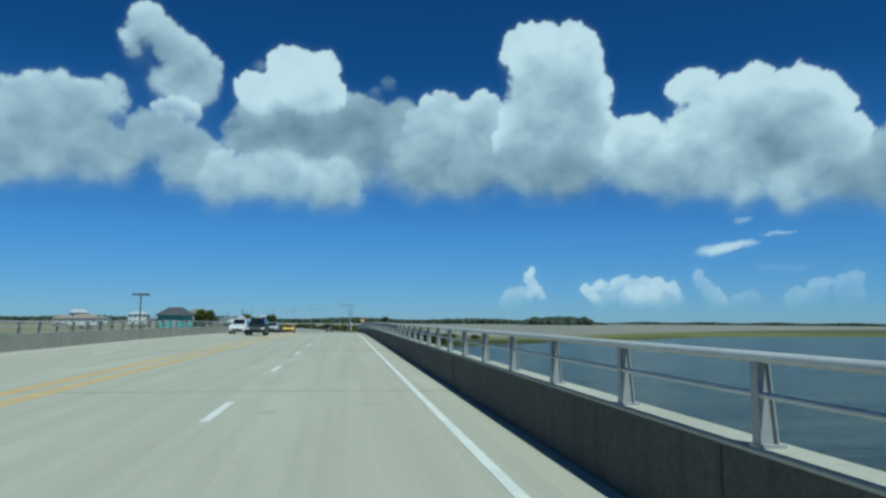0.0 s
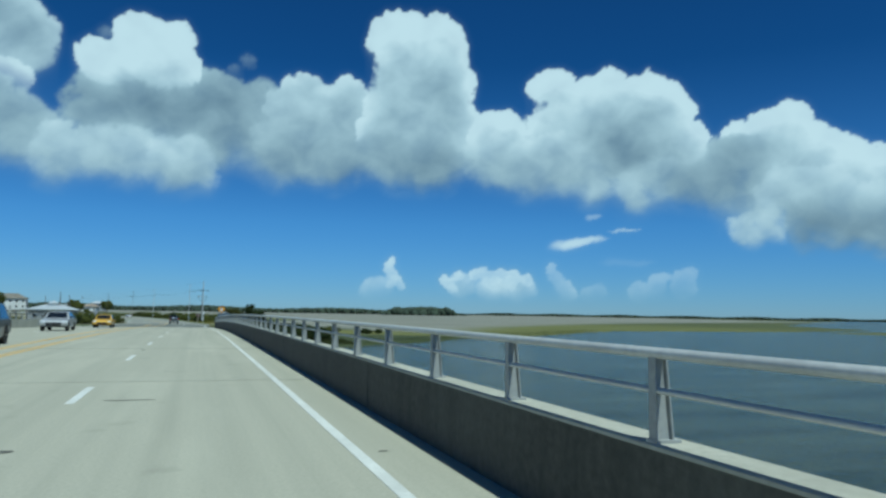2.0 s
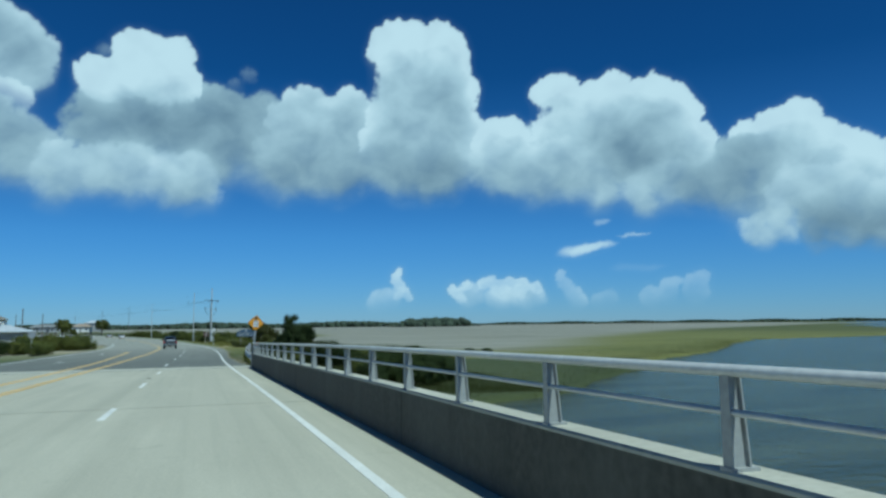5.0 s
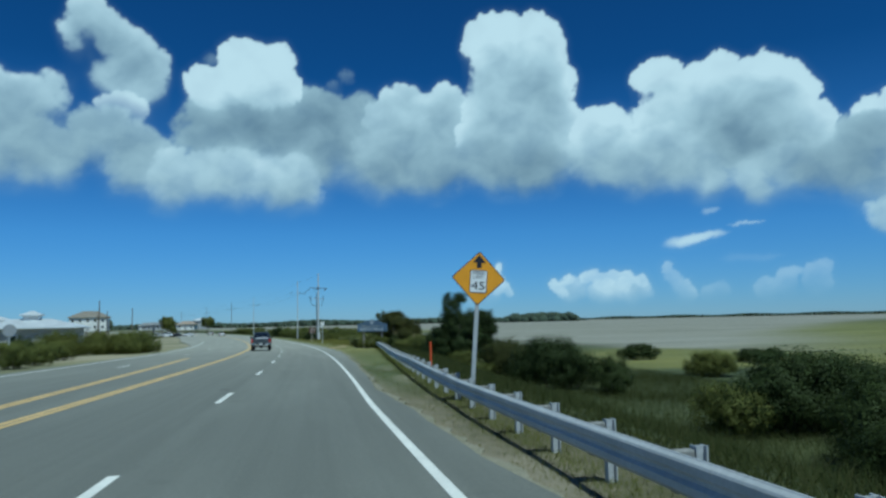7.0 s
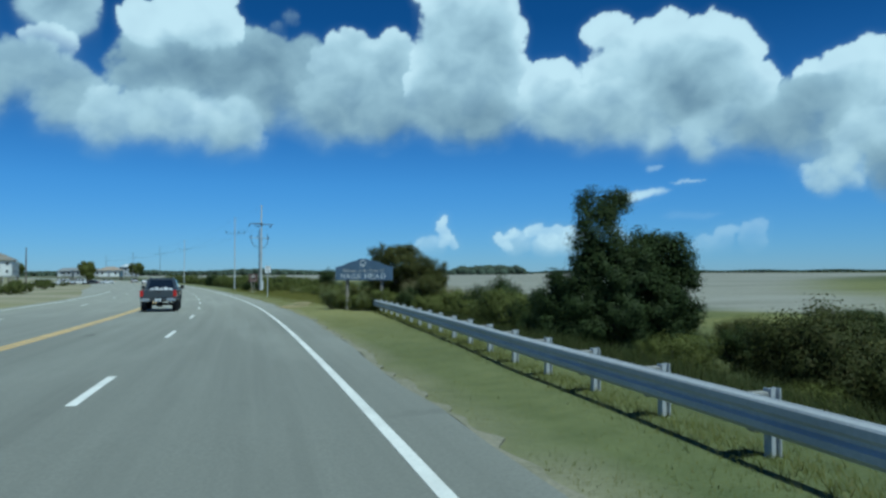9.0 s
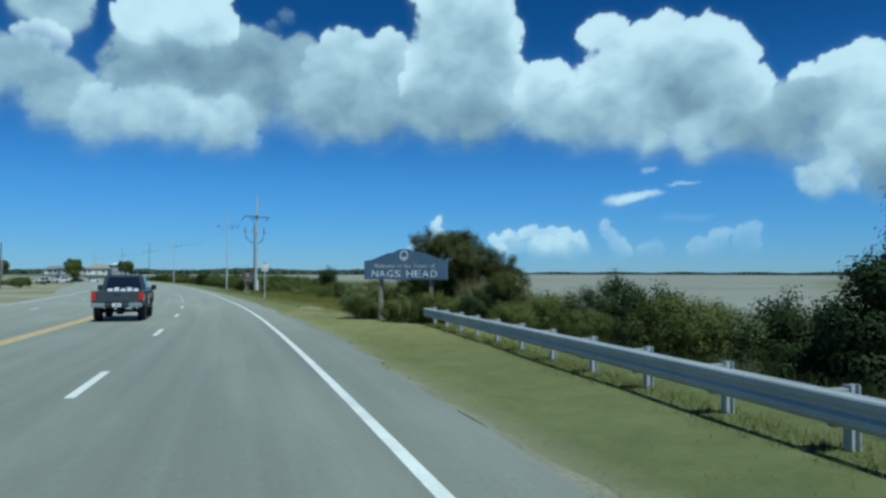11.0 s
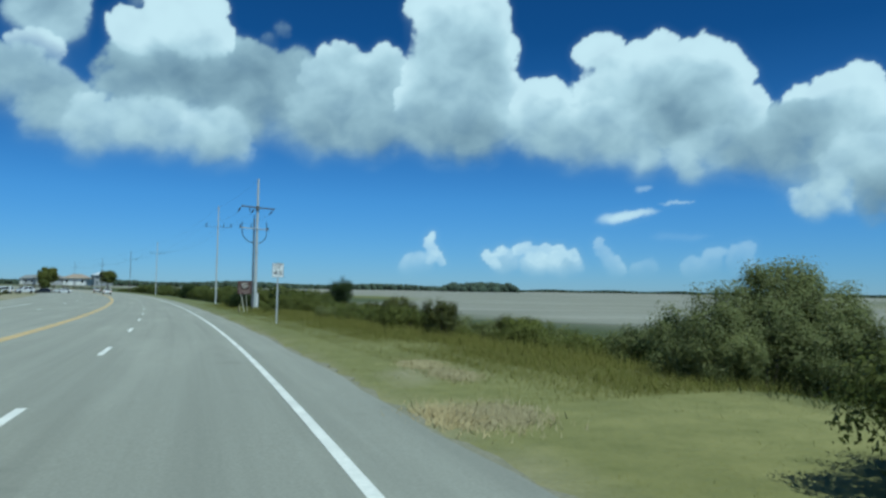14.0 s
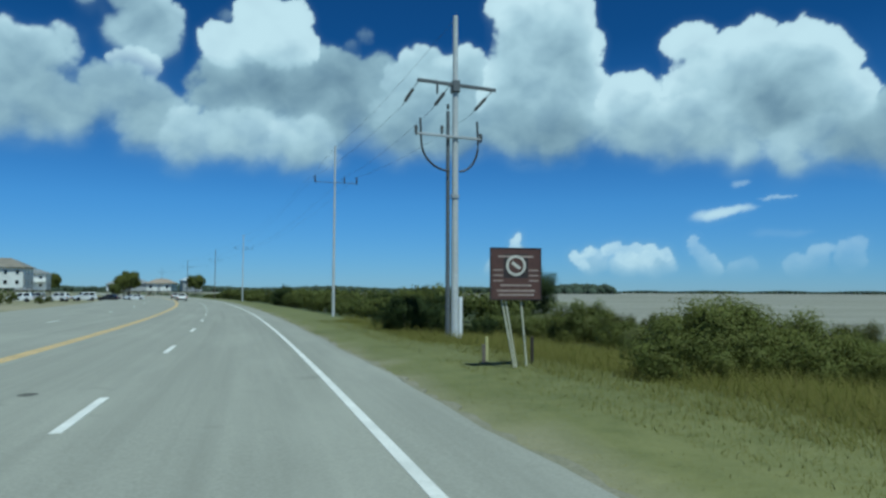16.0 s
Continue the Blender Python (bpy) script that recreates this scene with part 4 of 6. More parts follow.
# crowns keep their crisp bumps; below them the light is soft and broad, and the undersides are flat and hazy
high = sstep(5.0, 8.0, EL)
over_, under_ = np.zeros_like(AZ), np.zeros_like(AZ)
fade = math.exp(-STEP / 2.2)
for i in range(AZ.shape[0] - 2, -1, -1):
    over_[i] = over_[i + 1] * fade + alpha[i] * STEP
for i in range(1, AZ.shape[0]):
    under_[i] = under_[i - 1] * fade + alpha[i] * STEP
crown, foot_ = np.exp(-over_ / 0.95), np.exp(-under_ / 0.8)
broad = 0.42 * light + 0.4 * blurred(light, 3) + 0.18 * blurred(light, 9) + 0.035
broad = broad + 0.05 * drift(AZ, EL * 1.5, 3.1, 2.2) - 0.04 * foot_
light = np.where(high > 0, light + high * (1 - crown) * (broad - light) + 0.12 * high * crown * sstep(0.5, 0.8, light), light)
loose = high * (1 - crown) * foot_
alpha = alpha + 0.75 * loose * (blurred(alpha, 6) * (0.9 + 0.2 * fleece) - alpha)
# streaks of high thin cloud
for az, el, ha, he, tilt, k in ((30.2, 5.8, 2.7, 0.42, 9, 0.85), (33.9, 6.75, 1.7, 0.12, 5, 0.5), (31.4, 7.8, 0.8, 0.22, 0, 0.35), (34.0, 4.2, 2.5, 0.3, 0, 0.12)):
    cu_, cv_ = (AZ - az), (EL - el)
    pu, pv = cu_ * math.cos(radians(tilt)) + cv_ * math.sin(radians(tilt)), -cu_ * math.sin(radians(tilt)) + cv_ * math.cos(radians(tilt))
    pv = pv + 0.1 * drift(AZ, EL, 0.6, 3.3)
    s_ = k * sstep(0.0, 0.9, np.clip(1 - (pu / ha) ** 2 - (pv / (he * (1.1 - 0.5 * pu / ha))) ** 2, 0, 1))
    light = np.where(s_ > alpha, 0.9, light)
    alpha = np.maximum(alpha, s_)
# the far ones are soft-edged and ragged, and haze swallows their feet
low_ = EL < 5.5
alpha = np.where(low_, (0.5 * alpha + 0.5 * blurred(alpha, 2)) * (0.92 + 0.2 * np.clip(fleece, -1, 1)), alpha)
alpha = np.clip(alpha * (0.12 + 0.88 * sstep(0.8, 2.3, EL)), 0, 1)
# mist between the heaps: lobes melt into one another below their crowns, and edges fray
mist = np.clip(alpha + 0.22 * fleece * (alpha > 0.02), 0, 1)
lit = blurred(light * alpha, 9) / np.maximum(blurred(alpha, 9), 0.02)
melt = 0.5 * sstep(0.15, 0.9, blurred(alpha, 6)) * (1 - 0.6 * sstep(0.6, 0.95, light)) * sstep(5.0, 8.0, EL)
light = light + melt * (lit - light) + 0.03 + 0.06 * fleece * melt + 0.04 * (billows(AZ + 0.3 * warp_u, EL + 0.3 * warp_v, 0.9, 4.0) - 0.55) * high * crown
veil = sstep(5.0, 8.0, EL) * sstep(0.55, 0.95, blurred(alpha, 10)) * (0.62 + 0.2 * warp_u)
alpha = np.where(EL > 5.5, 0.72 * alpha + 0.22 * blurred(mist, 1) + 0.06 * blurred(mist, 3), alpha)
alpha = np.clip(np.maximum(alpha, veil), 0, 1)
light = np.where(alpha > 0.02, light, lit)
light = np.clip(0.54 + 1.22 * (light - 0.52), 0.03, 1)
ra = np.radians(AZ)
rad = 4400.0
pts = np.stack([np.sin(ra) * rad, np.cos(ra) * rad + 150, np.tan(np.radians(EL)) * rad], -1).reshape(-1, 3)
ci = np.arange(AZ.size).reshape(AZ.shape)
cq = np.stack([ci[:-1, :-1], ci[:-1, 1:], ci[1:, 1:], ci[1:, :-1]], -1).reshape(-1, 4)
seen = (alpha.ravel()[cq] > 0.004).any(1)
keep = np.unique(cq[seen])
back = np.full(AZ.size, -1)
back[keep] = np.arange(len(keep))
backdrop = obj_from("backdrop", pts[keep], back[cq[seen]], MAT["cloud"], smooth=True)
tagged(backdrop, "bank of white fair-weather cumulus clouds in a blue sky", "clouds", kind="structure")
vapour = np.zeros((len(keep), 4), dtype=np.float32)
vapour[:, 0], vapour[:, 1], vapour[:, 3] = alpha.ravel()[keep], light.ravel()[keep], 1
backdrop.data.color_attributes.new("vapour", "FLOAT_COLOR", "POINT").data.foreach_set("color", vapour.ravel())


def puffs(centres, radii, sub, flat):
    """Rough balls as one set of vertices and faces."""
    v0, f0 = ICO[sub]
    out, fac, n = [], [], 0
    for c, r in zip(centres, radii):
        ph = rng.uniform(0, 6.28, 6)
        d = 1 + 0.10 * np.sin(3.1 * v0[:, 0] + ph[0] + 2 * v0[:, 2]) + 0.09 * np.sin(4.3 * v0[:, 1] + ph[1] - 2 * v0[:, 0]) + 0.07 * np.sin(6.7 * v0[:, 2] + ph[2] + 3 * v0[:, 1])
        out.append(c + v0 * d[:, None] * r)
        fac.append(f0 + n)
        n += len(v0)
    v, f = np.concatenate(out), np.concatenate(fac)
    v[:, 2] = np.maximum(v[:, 2], flat)
    return v, f


# ---- far woods ----
def far_woods(az0, az1, dist, tall, label, centre=(0.0, 150.0)):
    n = int(abs(az1 - az0) * dist / 57.3 / (tall * 0.22))
    cs, rs = [], []
    for i in range(n):
        az = az0 + (az1 - az0) * (i + rng.uniform(-0.4, 0.4)) / n
        edge = min(1, 0.35 + 6 * min(i, n - i) / n)
        h = tall * rng.uniform(0.86, 1.0) * edge * (0.85 + 0.15 * math.sin(i * 0.07))
        d = dist * rng.uniform(0.985, 1.015)
        r = h * rng.uniform(0.4, 0.55)
        cs.append(np.array([centre[0] + math.sin(radians(az)) * d, centre[1] + math.cos(radians(az)) * d, MARSH + h - r]))
        rs.append(r)
        cs.append(cs[-1] + [rng.uniform(-r, r), rng.uniform(-r, r), -h * 0.4])
        rs.append(r * 1.1)
    v, f = puffs(cs, rs, 2, MARSH - 1)
    return tagged(obj_from("far_woods", v, f, MAT["far_wood"], smooth=True), label, "woods", "far woods", kind="stuff")


far_woods(-32, 22, 1900, 17, "distant dark line of low woods on the horizon")
far_woods(15.3, 21.2, 1500, 20, "distant dark wooded rise above the marsh")
far_woods(18, 80, 3300, 14, "distant thin line of woods beyond the marsh")
far_woods(-70, -25, 900, 9, "distant low woods behind the houses")

# ---- plants ----
def leaf_quads(cent, spread_, count, size):
    """Small leaf-shaped quads strewn round clump centres, lying along the crown's surface."""
    k = rng.integers(0, len(cent), count)
    off = np.clip(rng.normal(size=(count, 3)), -1.7, 1.7)
    p = cent[k] + off * spread_
    mid = cent.mean(0)
    n = p - mid
    n /= np.linalg.norm(n, axis=1)[:, None] + 1e-9
    soft_ = 0.75 * n + 0.6 * off / 1.2 + np.array([0, 0, 0.35]) + 0.12 * rng.normal(size=(count, 3))
    soft_ /= np.linalg.norm(soft_, axis=1)[:, None] + 1e-9
    n = 0.5 * n + 0.75 * off + np.array([0, 0, 0.5]) + 0.25 * rng.normal(size=(count, 3))
    n /= np.linalg.norm(n, axis=1)[:, None] + 1e-9
    a = np.cross(n, rng.normal(size=(count, 3)))
    a /= np.linalg.norm(a, axis=1)[:, None] + 1e-9
    b = np.cross(n, a)
    s = size * rng.uniform(0.5, 1.3, count)[:, None]
    v = np.stack([p - a * s, p - b * s * 0.55, p + a * s, p + b * s * 0.55], 1).reshape(-1, 3)
    return v, np.arange(count * 4).reshape(-1, 4), np.repeat(soft_, 4, 0)


def clump_centres(lobes_, n):
    """Places on and in a set of lobes (x, y, z, rx, ry, rz)."""
    lob = np.array(lobes_, dtype=float)
    k = rng.choice(len(lob), n, p=(lob[:, 3] * lob[:, 5]) / (lob[:, 3] * lob[:, 5]).sum())
    d = rng.normal(size=(n, 3))
    d /= np.linalg.norm(d, axis=1)[:, None]
    r = rng.uniform(0.45, 1.08, n)[:, None]
    c = lob[k, :3] + d * r * lob[k, 3:]
    c[:, 2] = np.maximum(c[:, 2], 0.08)
    return c


def plant(name, lobes_, mat, label, category, leaves=2600, clumps=60, leaf=0.07, puff_=0.14, trunk=None, group=""):
    """A shrub or tree: stems or a tapered trunk with limbs, and a crown of small leaves in uneven clumps."""
    ob = empty(name, Matrix(), label, category, group)
    c = clump_centres(lobes_, clumps)
    v, f, nor = leaf_quads(c, puff_, leaves, leaf)
    v[:, 2] = np.maximum(v[:, 2], 0.0)
    obj_from("foliage", v, f, mat, ob, smooth=True).data.normals_split_custom_set_from_vertices(nor)
    bm = bmesh.new()
    if trunk:
        h, r0 = trunk
        lean = rng.uniform(-0.12, 0.12, 2) * h
        fork = Vector((lean[0], lean[1], h))
        add_rod(bm, (0, 0, -0.35), fork * 0.5, r0, r0 * 0.75, 8)
        add_rod(bm, fork * 0.5, fork, r0 * 0.75, r0 * 0.5, 8)
        for q in c[:12]:
            add_rod(bm, fork * rng.uniform(0.45, 1), Vector(q), r0 * 0.32, r0 * 0.08, 5)
    else:
        for q in c[:9]:
            add_rod(bm, (q[0] * 0.25, q[1] * 0.25, -0.3), Vector(q), 0.03, 0.008, 5)
    part("trunk" if trunk else "stem", bm, MAT["bark"], ob)
    return ob


def on_ground(x, y, sink=0.0):
    return float(ground_height(np.array([float(x)]), np.array([float(y)]))[0]) - sink


def stand(ob, x, y, turn=0.0, scale=1.0, tall=1.0):
    ob.matrix_world = Matrix.LocRotScale((x, y, on_ground(x, y)), Euler((0, 0, radians(turn))), (scale, scale, scale * tall))
    return ob


# the wind-shaped cedar behind the guard rail
stand(plant("cedar_tree", [(0, 0, 1.25, 2.1, 1.9, 1.15), (1.35, 0, 2.2, 1.1, 1.0, 1.05), (-1.5, 0, 1.3, 1.05, 1.0, 0.9), (0.25, 0, 2.6, 1.25, 1.2, 0.85), (-0.35, 0.1, 3.4, 0.75, 0.7, 0.55),
                           (-0.35, 0, 4.1, 0.6, 0.55, 0.45), (-0.75, 0, 4.55, 0.45, 0.42, 0.24), (0.15, 0, 4.6, 0.42, 0.4, 0.22), (1.9, 0, 1.2, 0.75, 0.8, 0.8), (-1.2, 0.1, 2.3, 0.6, 0.6, 0.4), (1.6, 0, 3.25, 0.75, 0.6, 0.5), (0.75, 0, 3.2, 0.7, 0.6, 0.55), (-0.6, 0, 2.9, 0.7, 0.6, 0.5), (2.0, 0, 2.5, 0.6, 0.6, 0.6)],
            MAT["leaf_dark"], "dark green wind-shaped cedar tree behind the guard rail", "tree", 150000, 520, 0.04, 0.15, (3.2, 0.16)), 10.3, 217.6, 0, 1.1)
# the tree over the welcome sign
stand(plant("oak_tree", [(0, 0, 3.3, 2.2, 1.8, 1.15), (-1.4, 0, 3.9, 1.1, 1.0, 0.8), (1.6, 0, 3.2, 1.3, 1.2, 0.9), (0.3, 0, 4.2, 1.2, 1.1, 0.6), (2.5, 0, 2.6, 0.7, 0.7, 0.5), (-1.2, 0, 2.0, 1.2, 1.2, 1.0), (0.9, 0, 1.7, 1.3, 1.1, 1.1), (3.1, -0.1, 2.9, 0.9, 0.9, 0.75), (3.5, -0.2, 2.1, 0.6, 0.7, 0.6)],
            MAT["leaf_olive"], "low spreading olive-brown oak tree behind the welcome sign", "tree", 110000, 420, 0.042, 0.17, (2.0, 0.17)), 7.8, 237.5, 0, 0.7, 1.07)

# shrubs of several kinds, copied along the verge
KINDS = []
for i, (mat, lob, lab, n) in enumerate([
        ("leaf_green", [(0, 0, 0.7, 1.0, 1.0, 0.65), (0.7, 0.2, 0.6, 0.7, 0.7, 0.5), (-0.6, -0.2, 0.85, 0.65, 0.6, 0.5)], "rounded green wax myrtle shrub on the marsh edge", 3600),
        ("leaf_dark", [(0, 0, 0.75, 1.1, 0.9, 0.7), (0.6, 0, 1.15, 0.55, 0.5, 0.45), (-0.8, 0.1, 0.55, 0.6, 0.6, 0.5)], "dense dark green shrub on the marsh edge", 4200),
        ("leaf_grey", [(0, 0, 0.6, 0.9, 0.9, 0.55), (-0.5, 0, 0.95, 0.5, 0.45, 0.4), (0.7, 0.1, 0.75, 0.45, 0.5, 0.5)], "grey-green straggling scrub bush beside the road", 3000),
        ("leaf_green", [(0, 0, 0.45, 1.4, 1.0, 0.45), (1.0, 0, 0.5, 0.8, 0.8, 0.4), (-1.1, 0.2, 0.4, 0.7, 0.7, 0.4)], "low spreading green shrub beside the road", 3600),
        ("leaf_olive", [(0, 0, 0.8, 0.75, 0.75, 0.75), (0.4, 0, 1.35, 0.45, 0.45, 0.4), (-0.4, 0, 1.2, 0.4, 0.4, 0.35)], "upright olive shrub with reddish leaf tips", 3000)]):
    KINDS.append(plant("shrub", lob, MAT[mat], lab, "shrub", int(n * 4.2), 130, 0.03, 0.11, None, "shrubs along the road"))
placed = set()


def shrub(kind, x, y, scale=1.0, tall=1.0, turn=None):
    turn = rng.uniform(0, 360) if turn is None else turn
    src = KINDS[kind]
    if kind not in placed:
        placed.add(kind)
        return stand(src, x, y, turn, scale, tall)
    z = on_ground(x, y)
    ob = copy_thing(src, Matrix())
    ob.matrix_basis = Matrix.LocRotScale((x, y, z), Euler((0, 0, radians(turn))), (scale, scale, scale * tall))
    return ob


# round the welcome sign
for k, x, y, sc in ((2, 4.7, 239.8, 1.05), (0, 5.3, 240.5, 1.1), (4, 5.4, 240.4, 0.9), (2, 6.3, 240.2, 1.0), (0, 4.9, 239.0, 0.6), (0, 5.25, 236.55, 0.62), (2, 5.8, 235.8, 0.7), (3, 6.4, 235.0, 0.72), (0, 6.9, 234.6, 0.7),
                    (3, 6.4, 238.9, 0.85), (1, 7.2, 238.2, 0.95), (0, 7.9, 237.9, 0.95), (2, 8.9, 236.6, 0.9), (1, 6.9, 240.6, 1.15), (1, 8.4, 239.6, 1.2), (1, 9.6, 243.2, 1.0), (2, 7.9, 247.4, 0.7), (2, 7.6, 233.4, 0.8), (3, 8.8, 233.0, 0.7)):
    shrub(k, x, y, sc)
shrub(0, 6.2, 234.95, 0.8, 1.05, 70)
shrub(4, 8.4, 232.6, 1.05, 1.12, 40)
shrub(1, 7.8, 233.0, 0.95)
shrub(0, 10.0, 232.8, 0.8)
shrub(1, 10.7, 230.0, 1.45, 1.05, 15)
shrub(1, 11.8, 229.3, 1.2, 1.05, 130)
shrub(0, 9.3, 231.0, 1.1, 1.0, 200)
shrub(3, 11.6, 222.6, 1.0, 1.0, 60)
# behind the guard rail and along the marsh
for k, x, y, sc in ((1, 14.6, 200.4, 1.2), (3, 10.0, 209.4, 0.7), (0, 9.6, 213.2, 0.85), (2, 10.9, 214.0, 0.7), (0, 13.6, 206.6, 0.9), (1, 8.9, 219.8, 1.1), (0, 8.6, 222.6, 1.15),
                    (1, 9.6, 225.2, 1.2), (0, 9.0, 228.2, 0.75), (3, 8.2, 230.8, 1.0), (1, 16.3, 219.5, 1.0), (0, 12.4, 186.5, 1.2), (1, 16.0, 183.0, 1.5), (1, 9.8, 252.0, 1.0), (0, 12.5, 250.2, 1.2)):
    shrub(k, x, y, sc)
stand(plant("bayberry_bush", [(0, 0, 1.0, 1.7, 1.3, 0.95), (1.3, 0.1, 1.2, 1.1, 1.0, 0.9), (-1.3, 0, 0.8, 0.9, 0.9, 0.75), (0.4, 0, 1.75, 0.8, 0.7, 0.55), (2.1, 0, 0.8, 0.9, 0.9, 0.75)],
            MAT["leaf_grey"], "large rounded grey-green bayberry bush on the verge", "shrub", 120000, 620, 0.027, 0.12), 9.7, 248.5, 10, 1.16, 1.0)
# broad rounded bushes on the marsh
DOMES = []
for mat, lob, lab in (("leaf_dark", [(0, 0, 0.9, 1.5, 1.3, 0.9), (1.1, 0.1, 0.8, 0.9, 0.9, 0.75), (-1.1, -0.1, 0.75, 0.95, 0.9, 0.7), (0.3, 0, 1.5, 0.8, 0.8, 0.45), (-0.6, 0.2, 1.35, 0.6, 0.6, 0.4)], "broad dark green rounded bush on the marsh"),
                      ("leaf_green", [(0, 0, 0.8, 1.6, 1.3, 0.8), (1.2, 0, 0.85, 0.8, 0.8, 0.65), (-1.2, 0.2, 0.65, 0.9, 0.9, 0.6), (0.5, 0, 1.35, 0.7, 0.7, 0.4), (-0.4, 0, 1.4, 0.5, 0.5, 0.4)], "broad green rounded bush on the marsh edge"),
                      ("leaf_drab", [(0, 0, 0.9, 1.5, 1.3, 0.95), (1.0, 0, 0.9, 0.9, 0.8, 0.75), (-1.1, 0.1, 0.75, 0.8, 0.9, 0.65), (0.2, 0, 1.55, 0.8, 0.7, 0.4)], "broad olive-brown rounded bush on the marsh")):
    DOMES.append(plant("bush", lob, MAT[mat], lab, "bush", 46000, 260, 0.032, 0.15, None, "rounded bushes on the marsh"))
for i, (k, x, y, sc, tall_) in enumerate(((0, 14.8, 186.2, 1.35, 1.0), (0, 17.2, 187.6, 1.3, 0.95), (0, 11.2, 177.6, 1.0, 0.95), (0, 13.2, 180.6, 1.2, 0.95), (0, 14.8, 176.5, 1.05, 0.9), (0, 16.6, 179.6, 1.2, 0.95), (0, 19.2, 183.6, 1.2, 0.9), (2, 12.1, 211.4, 1.25, 1.08), (0, 14.8, 210.2, 1.15, 1.0), (0, 12.4, 203.4, 1.25, 1.18), (1, 24.6, 208.0, 1.0, 0.9),
                                          (0, 14.4, 221.4, 1.05, 1.0), (2, 18.0, 221.2, 1.0, 0.92), (0, 29.0, 227.0, 1.0, 0.75), (0, 35.0, 219.0, 0.85, 0.7), (0, 38.2, 221.0, 0.75, 0.7),
                                          (1, 4.1, 297.0, 1.1, 0.8), (1, 6.0, 297.8, 1.15, 0.8), (1, 7.8, 298.8, 1.0, 0.75), (1, 5.9, 283.8, 0.6, 0.75), (1, 7.4, 282.5, 1.0, 0.8), (1, 7.2, 285.8, 1.0, 0.75), (0, 0.7, 318.2, 0.9, 1.05), (1, 2.6, 320.5, 0.8, 0.9))):
    spin = (i * 137.5) % 360
    if ("bush", k) not in placed:
        placed.add(("bush", k))
        stand(DOMES[k], x, y, spin, sc, tall_)
    else:
        copy_thing(DOMES[k], Matrix()).matrix_basis = Matrix.LocRotScale((x, y, on_ground(x, y)), Euler((0, 0, radians(spin))), (sc, sc, sc * tall_))
belt = np.random.default_rng(21)
far_places = []
for i in range(150):
    q = belt.uniform(172, 330) if i < 95 else belt.uniform(330, 560)
    l = belt.uniform(10.5, 19) if q > 245 else belt.uniform(12, 26)
    if q > 330:
        l = belt.uniform(9.0, 16)
    x, y, _ = at(q, l)
    if q < 232:
        continue
    if q > 330:
        far_places.append((x, y, belt.uniform(0.8, 1.35)))
    else:
        shrub(int(belt.choice([0, 1, 2, 3, 3, 0])), x, y, belt.uniform(0.55, 1.0), belt.uniform(0.8, 1.15))
for x, y, sc in ((4.0, 341.5, 1.9), (5.6, 342.6, 1.7), (2.2, 352.0, 1.6), (8.8, 317.0, 1.5), (9.7, 318.0, 1.2), (8.0, 304.5, 0.75), (9.6, 303.0, 0.8), (11.0, 301.0, 0.9), (8.8, 297.5, 0.9), (10.2, 296.0, 0.9), (-3.5, 372, 1.9), (-6.0, 384, 1.8), (-9.0, 398, 2.0)):
    shrub(int(belt.choice([0, 1, 2, 0])), x, y, sc)
for i in range(90):
    q = belt.uniform(251, 330)
    x, y, _ = at(q, float(np.interp(q, [251, 258, 268, 280, 287, 296, 310, 330], [9.0, 7.4, 6.9, 6.7, 8.8, 11.3, 12.3, 12.0])) + belt.uniform(0, 5.5))
    shrub(int(belt.choice([0, 3, 0, 2, 4])), x, y, belt.uniform(0.7, 1.1), belt.uniform(0.8, 1.1))
for i in range(46):
    x, y, _ = at(belt.uniform(335, 520), belt.uniform(10, 24))
    far_places.append((x, y, belt.uniform(1.5, 2.3)))
# the hedge and garden bushes across the road
for i in range(26):
    x, y, _ = at(belt.uniform(205, 262), belt.uniform(-27, -18.6))
    shrub(int(belt.choice([0, 1, 0])), x, y, belt.uniform(0.95, 1.3))
for i in range(22):
    x, y, _ = at(belt.uniform(262, 420), belt.uniform(-46, -26))
    far_places.append((x, y, belt.uniform(0.9, 1.5)))
for x, y, sc in ((-18.6, 250.5, 1.25), (-20.5, 253.0, 1.2), (-19.5, 247.0, 1.1), (-22.5, 249.0, 1.25), (-24.5, 244.0, 1.3), (-21.5, 256.5, 1.0)):
    copy_thing(DOMES[1], Matrix()).matrix_basis = Matrix.LocRotScale((x, y, on_ground(x, y)), Euler((0, 0, x * y)), (sc, sc, sc * 1.1))
vs_, fs_, ns_, n_ = [], [], [], 0
for x, y, sc in far_places:
    v, f, nor = leaf_quads(clump_centres([(0, 0, 0.7, 1.1, 1.1, 0.65), (0.7, 0.2, 0.8, 0.6, 0.6, 0.5), (-0.7, -0.1, 0.6, 0.7, 0.7, 0.5)], 50), 0.13, 1700, 0.085)
    v[:, 2] = np.maximum(v[:, 2], 0)
    vs_.append(v * sc + np.array([x, y, on_ground(x, y)]))
    ns_.append(nor)
    fs_.append(f + n_)
    n_ += len(v)
thicket = obj_from("roadside_thicket", np.concatenate(vs_), np.concatenate(fs_), MAT["leaf_green"], smooth=True)
thicket.data.normals_split_custom_set_from_vertices(np.concatenate(ns_))
tagged(thicket, "far green thicket of shrubs along the road", "shrubs", kind="stuff")
shrub(1, 15.6, 346.6, 2.4, 1.15)
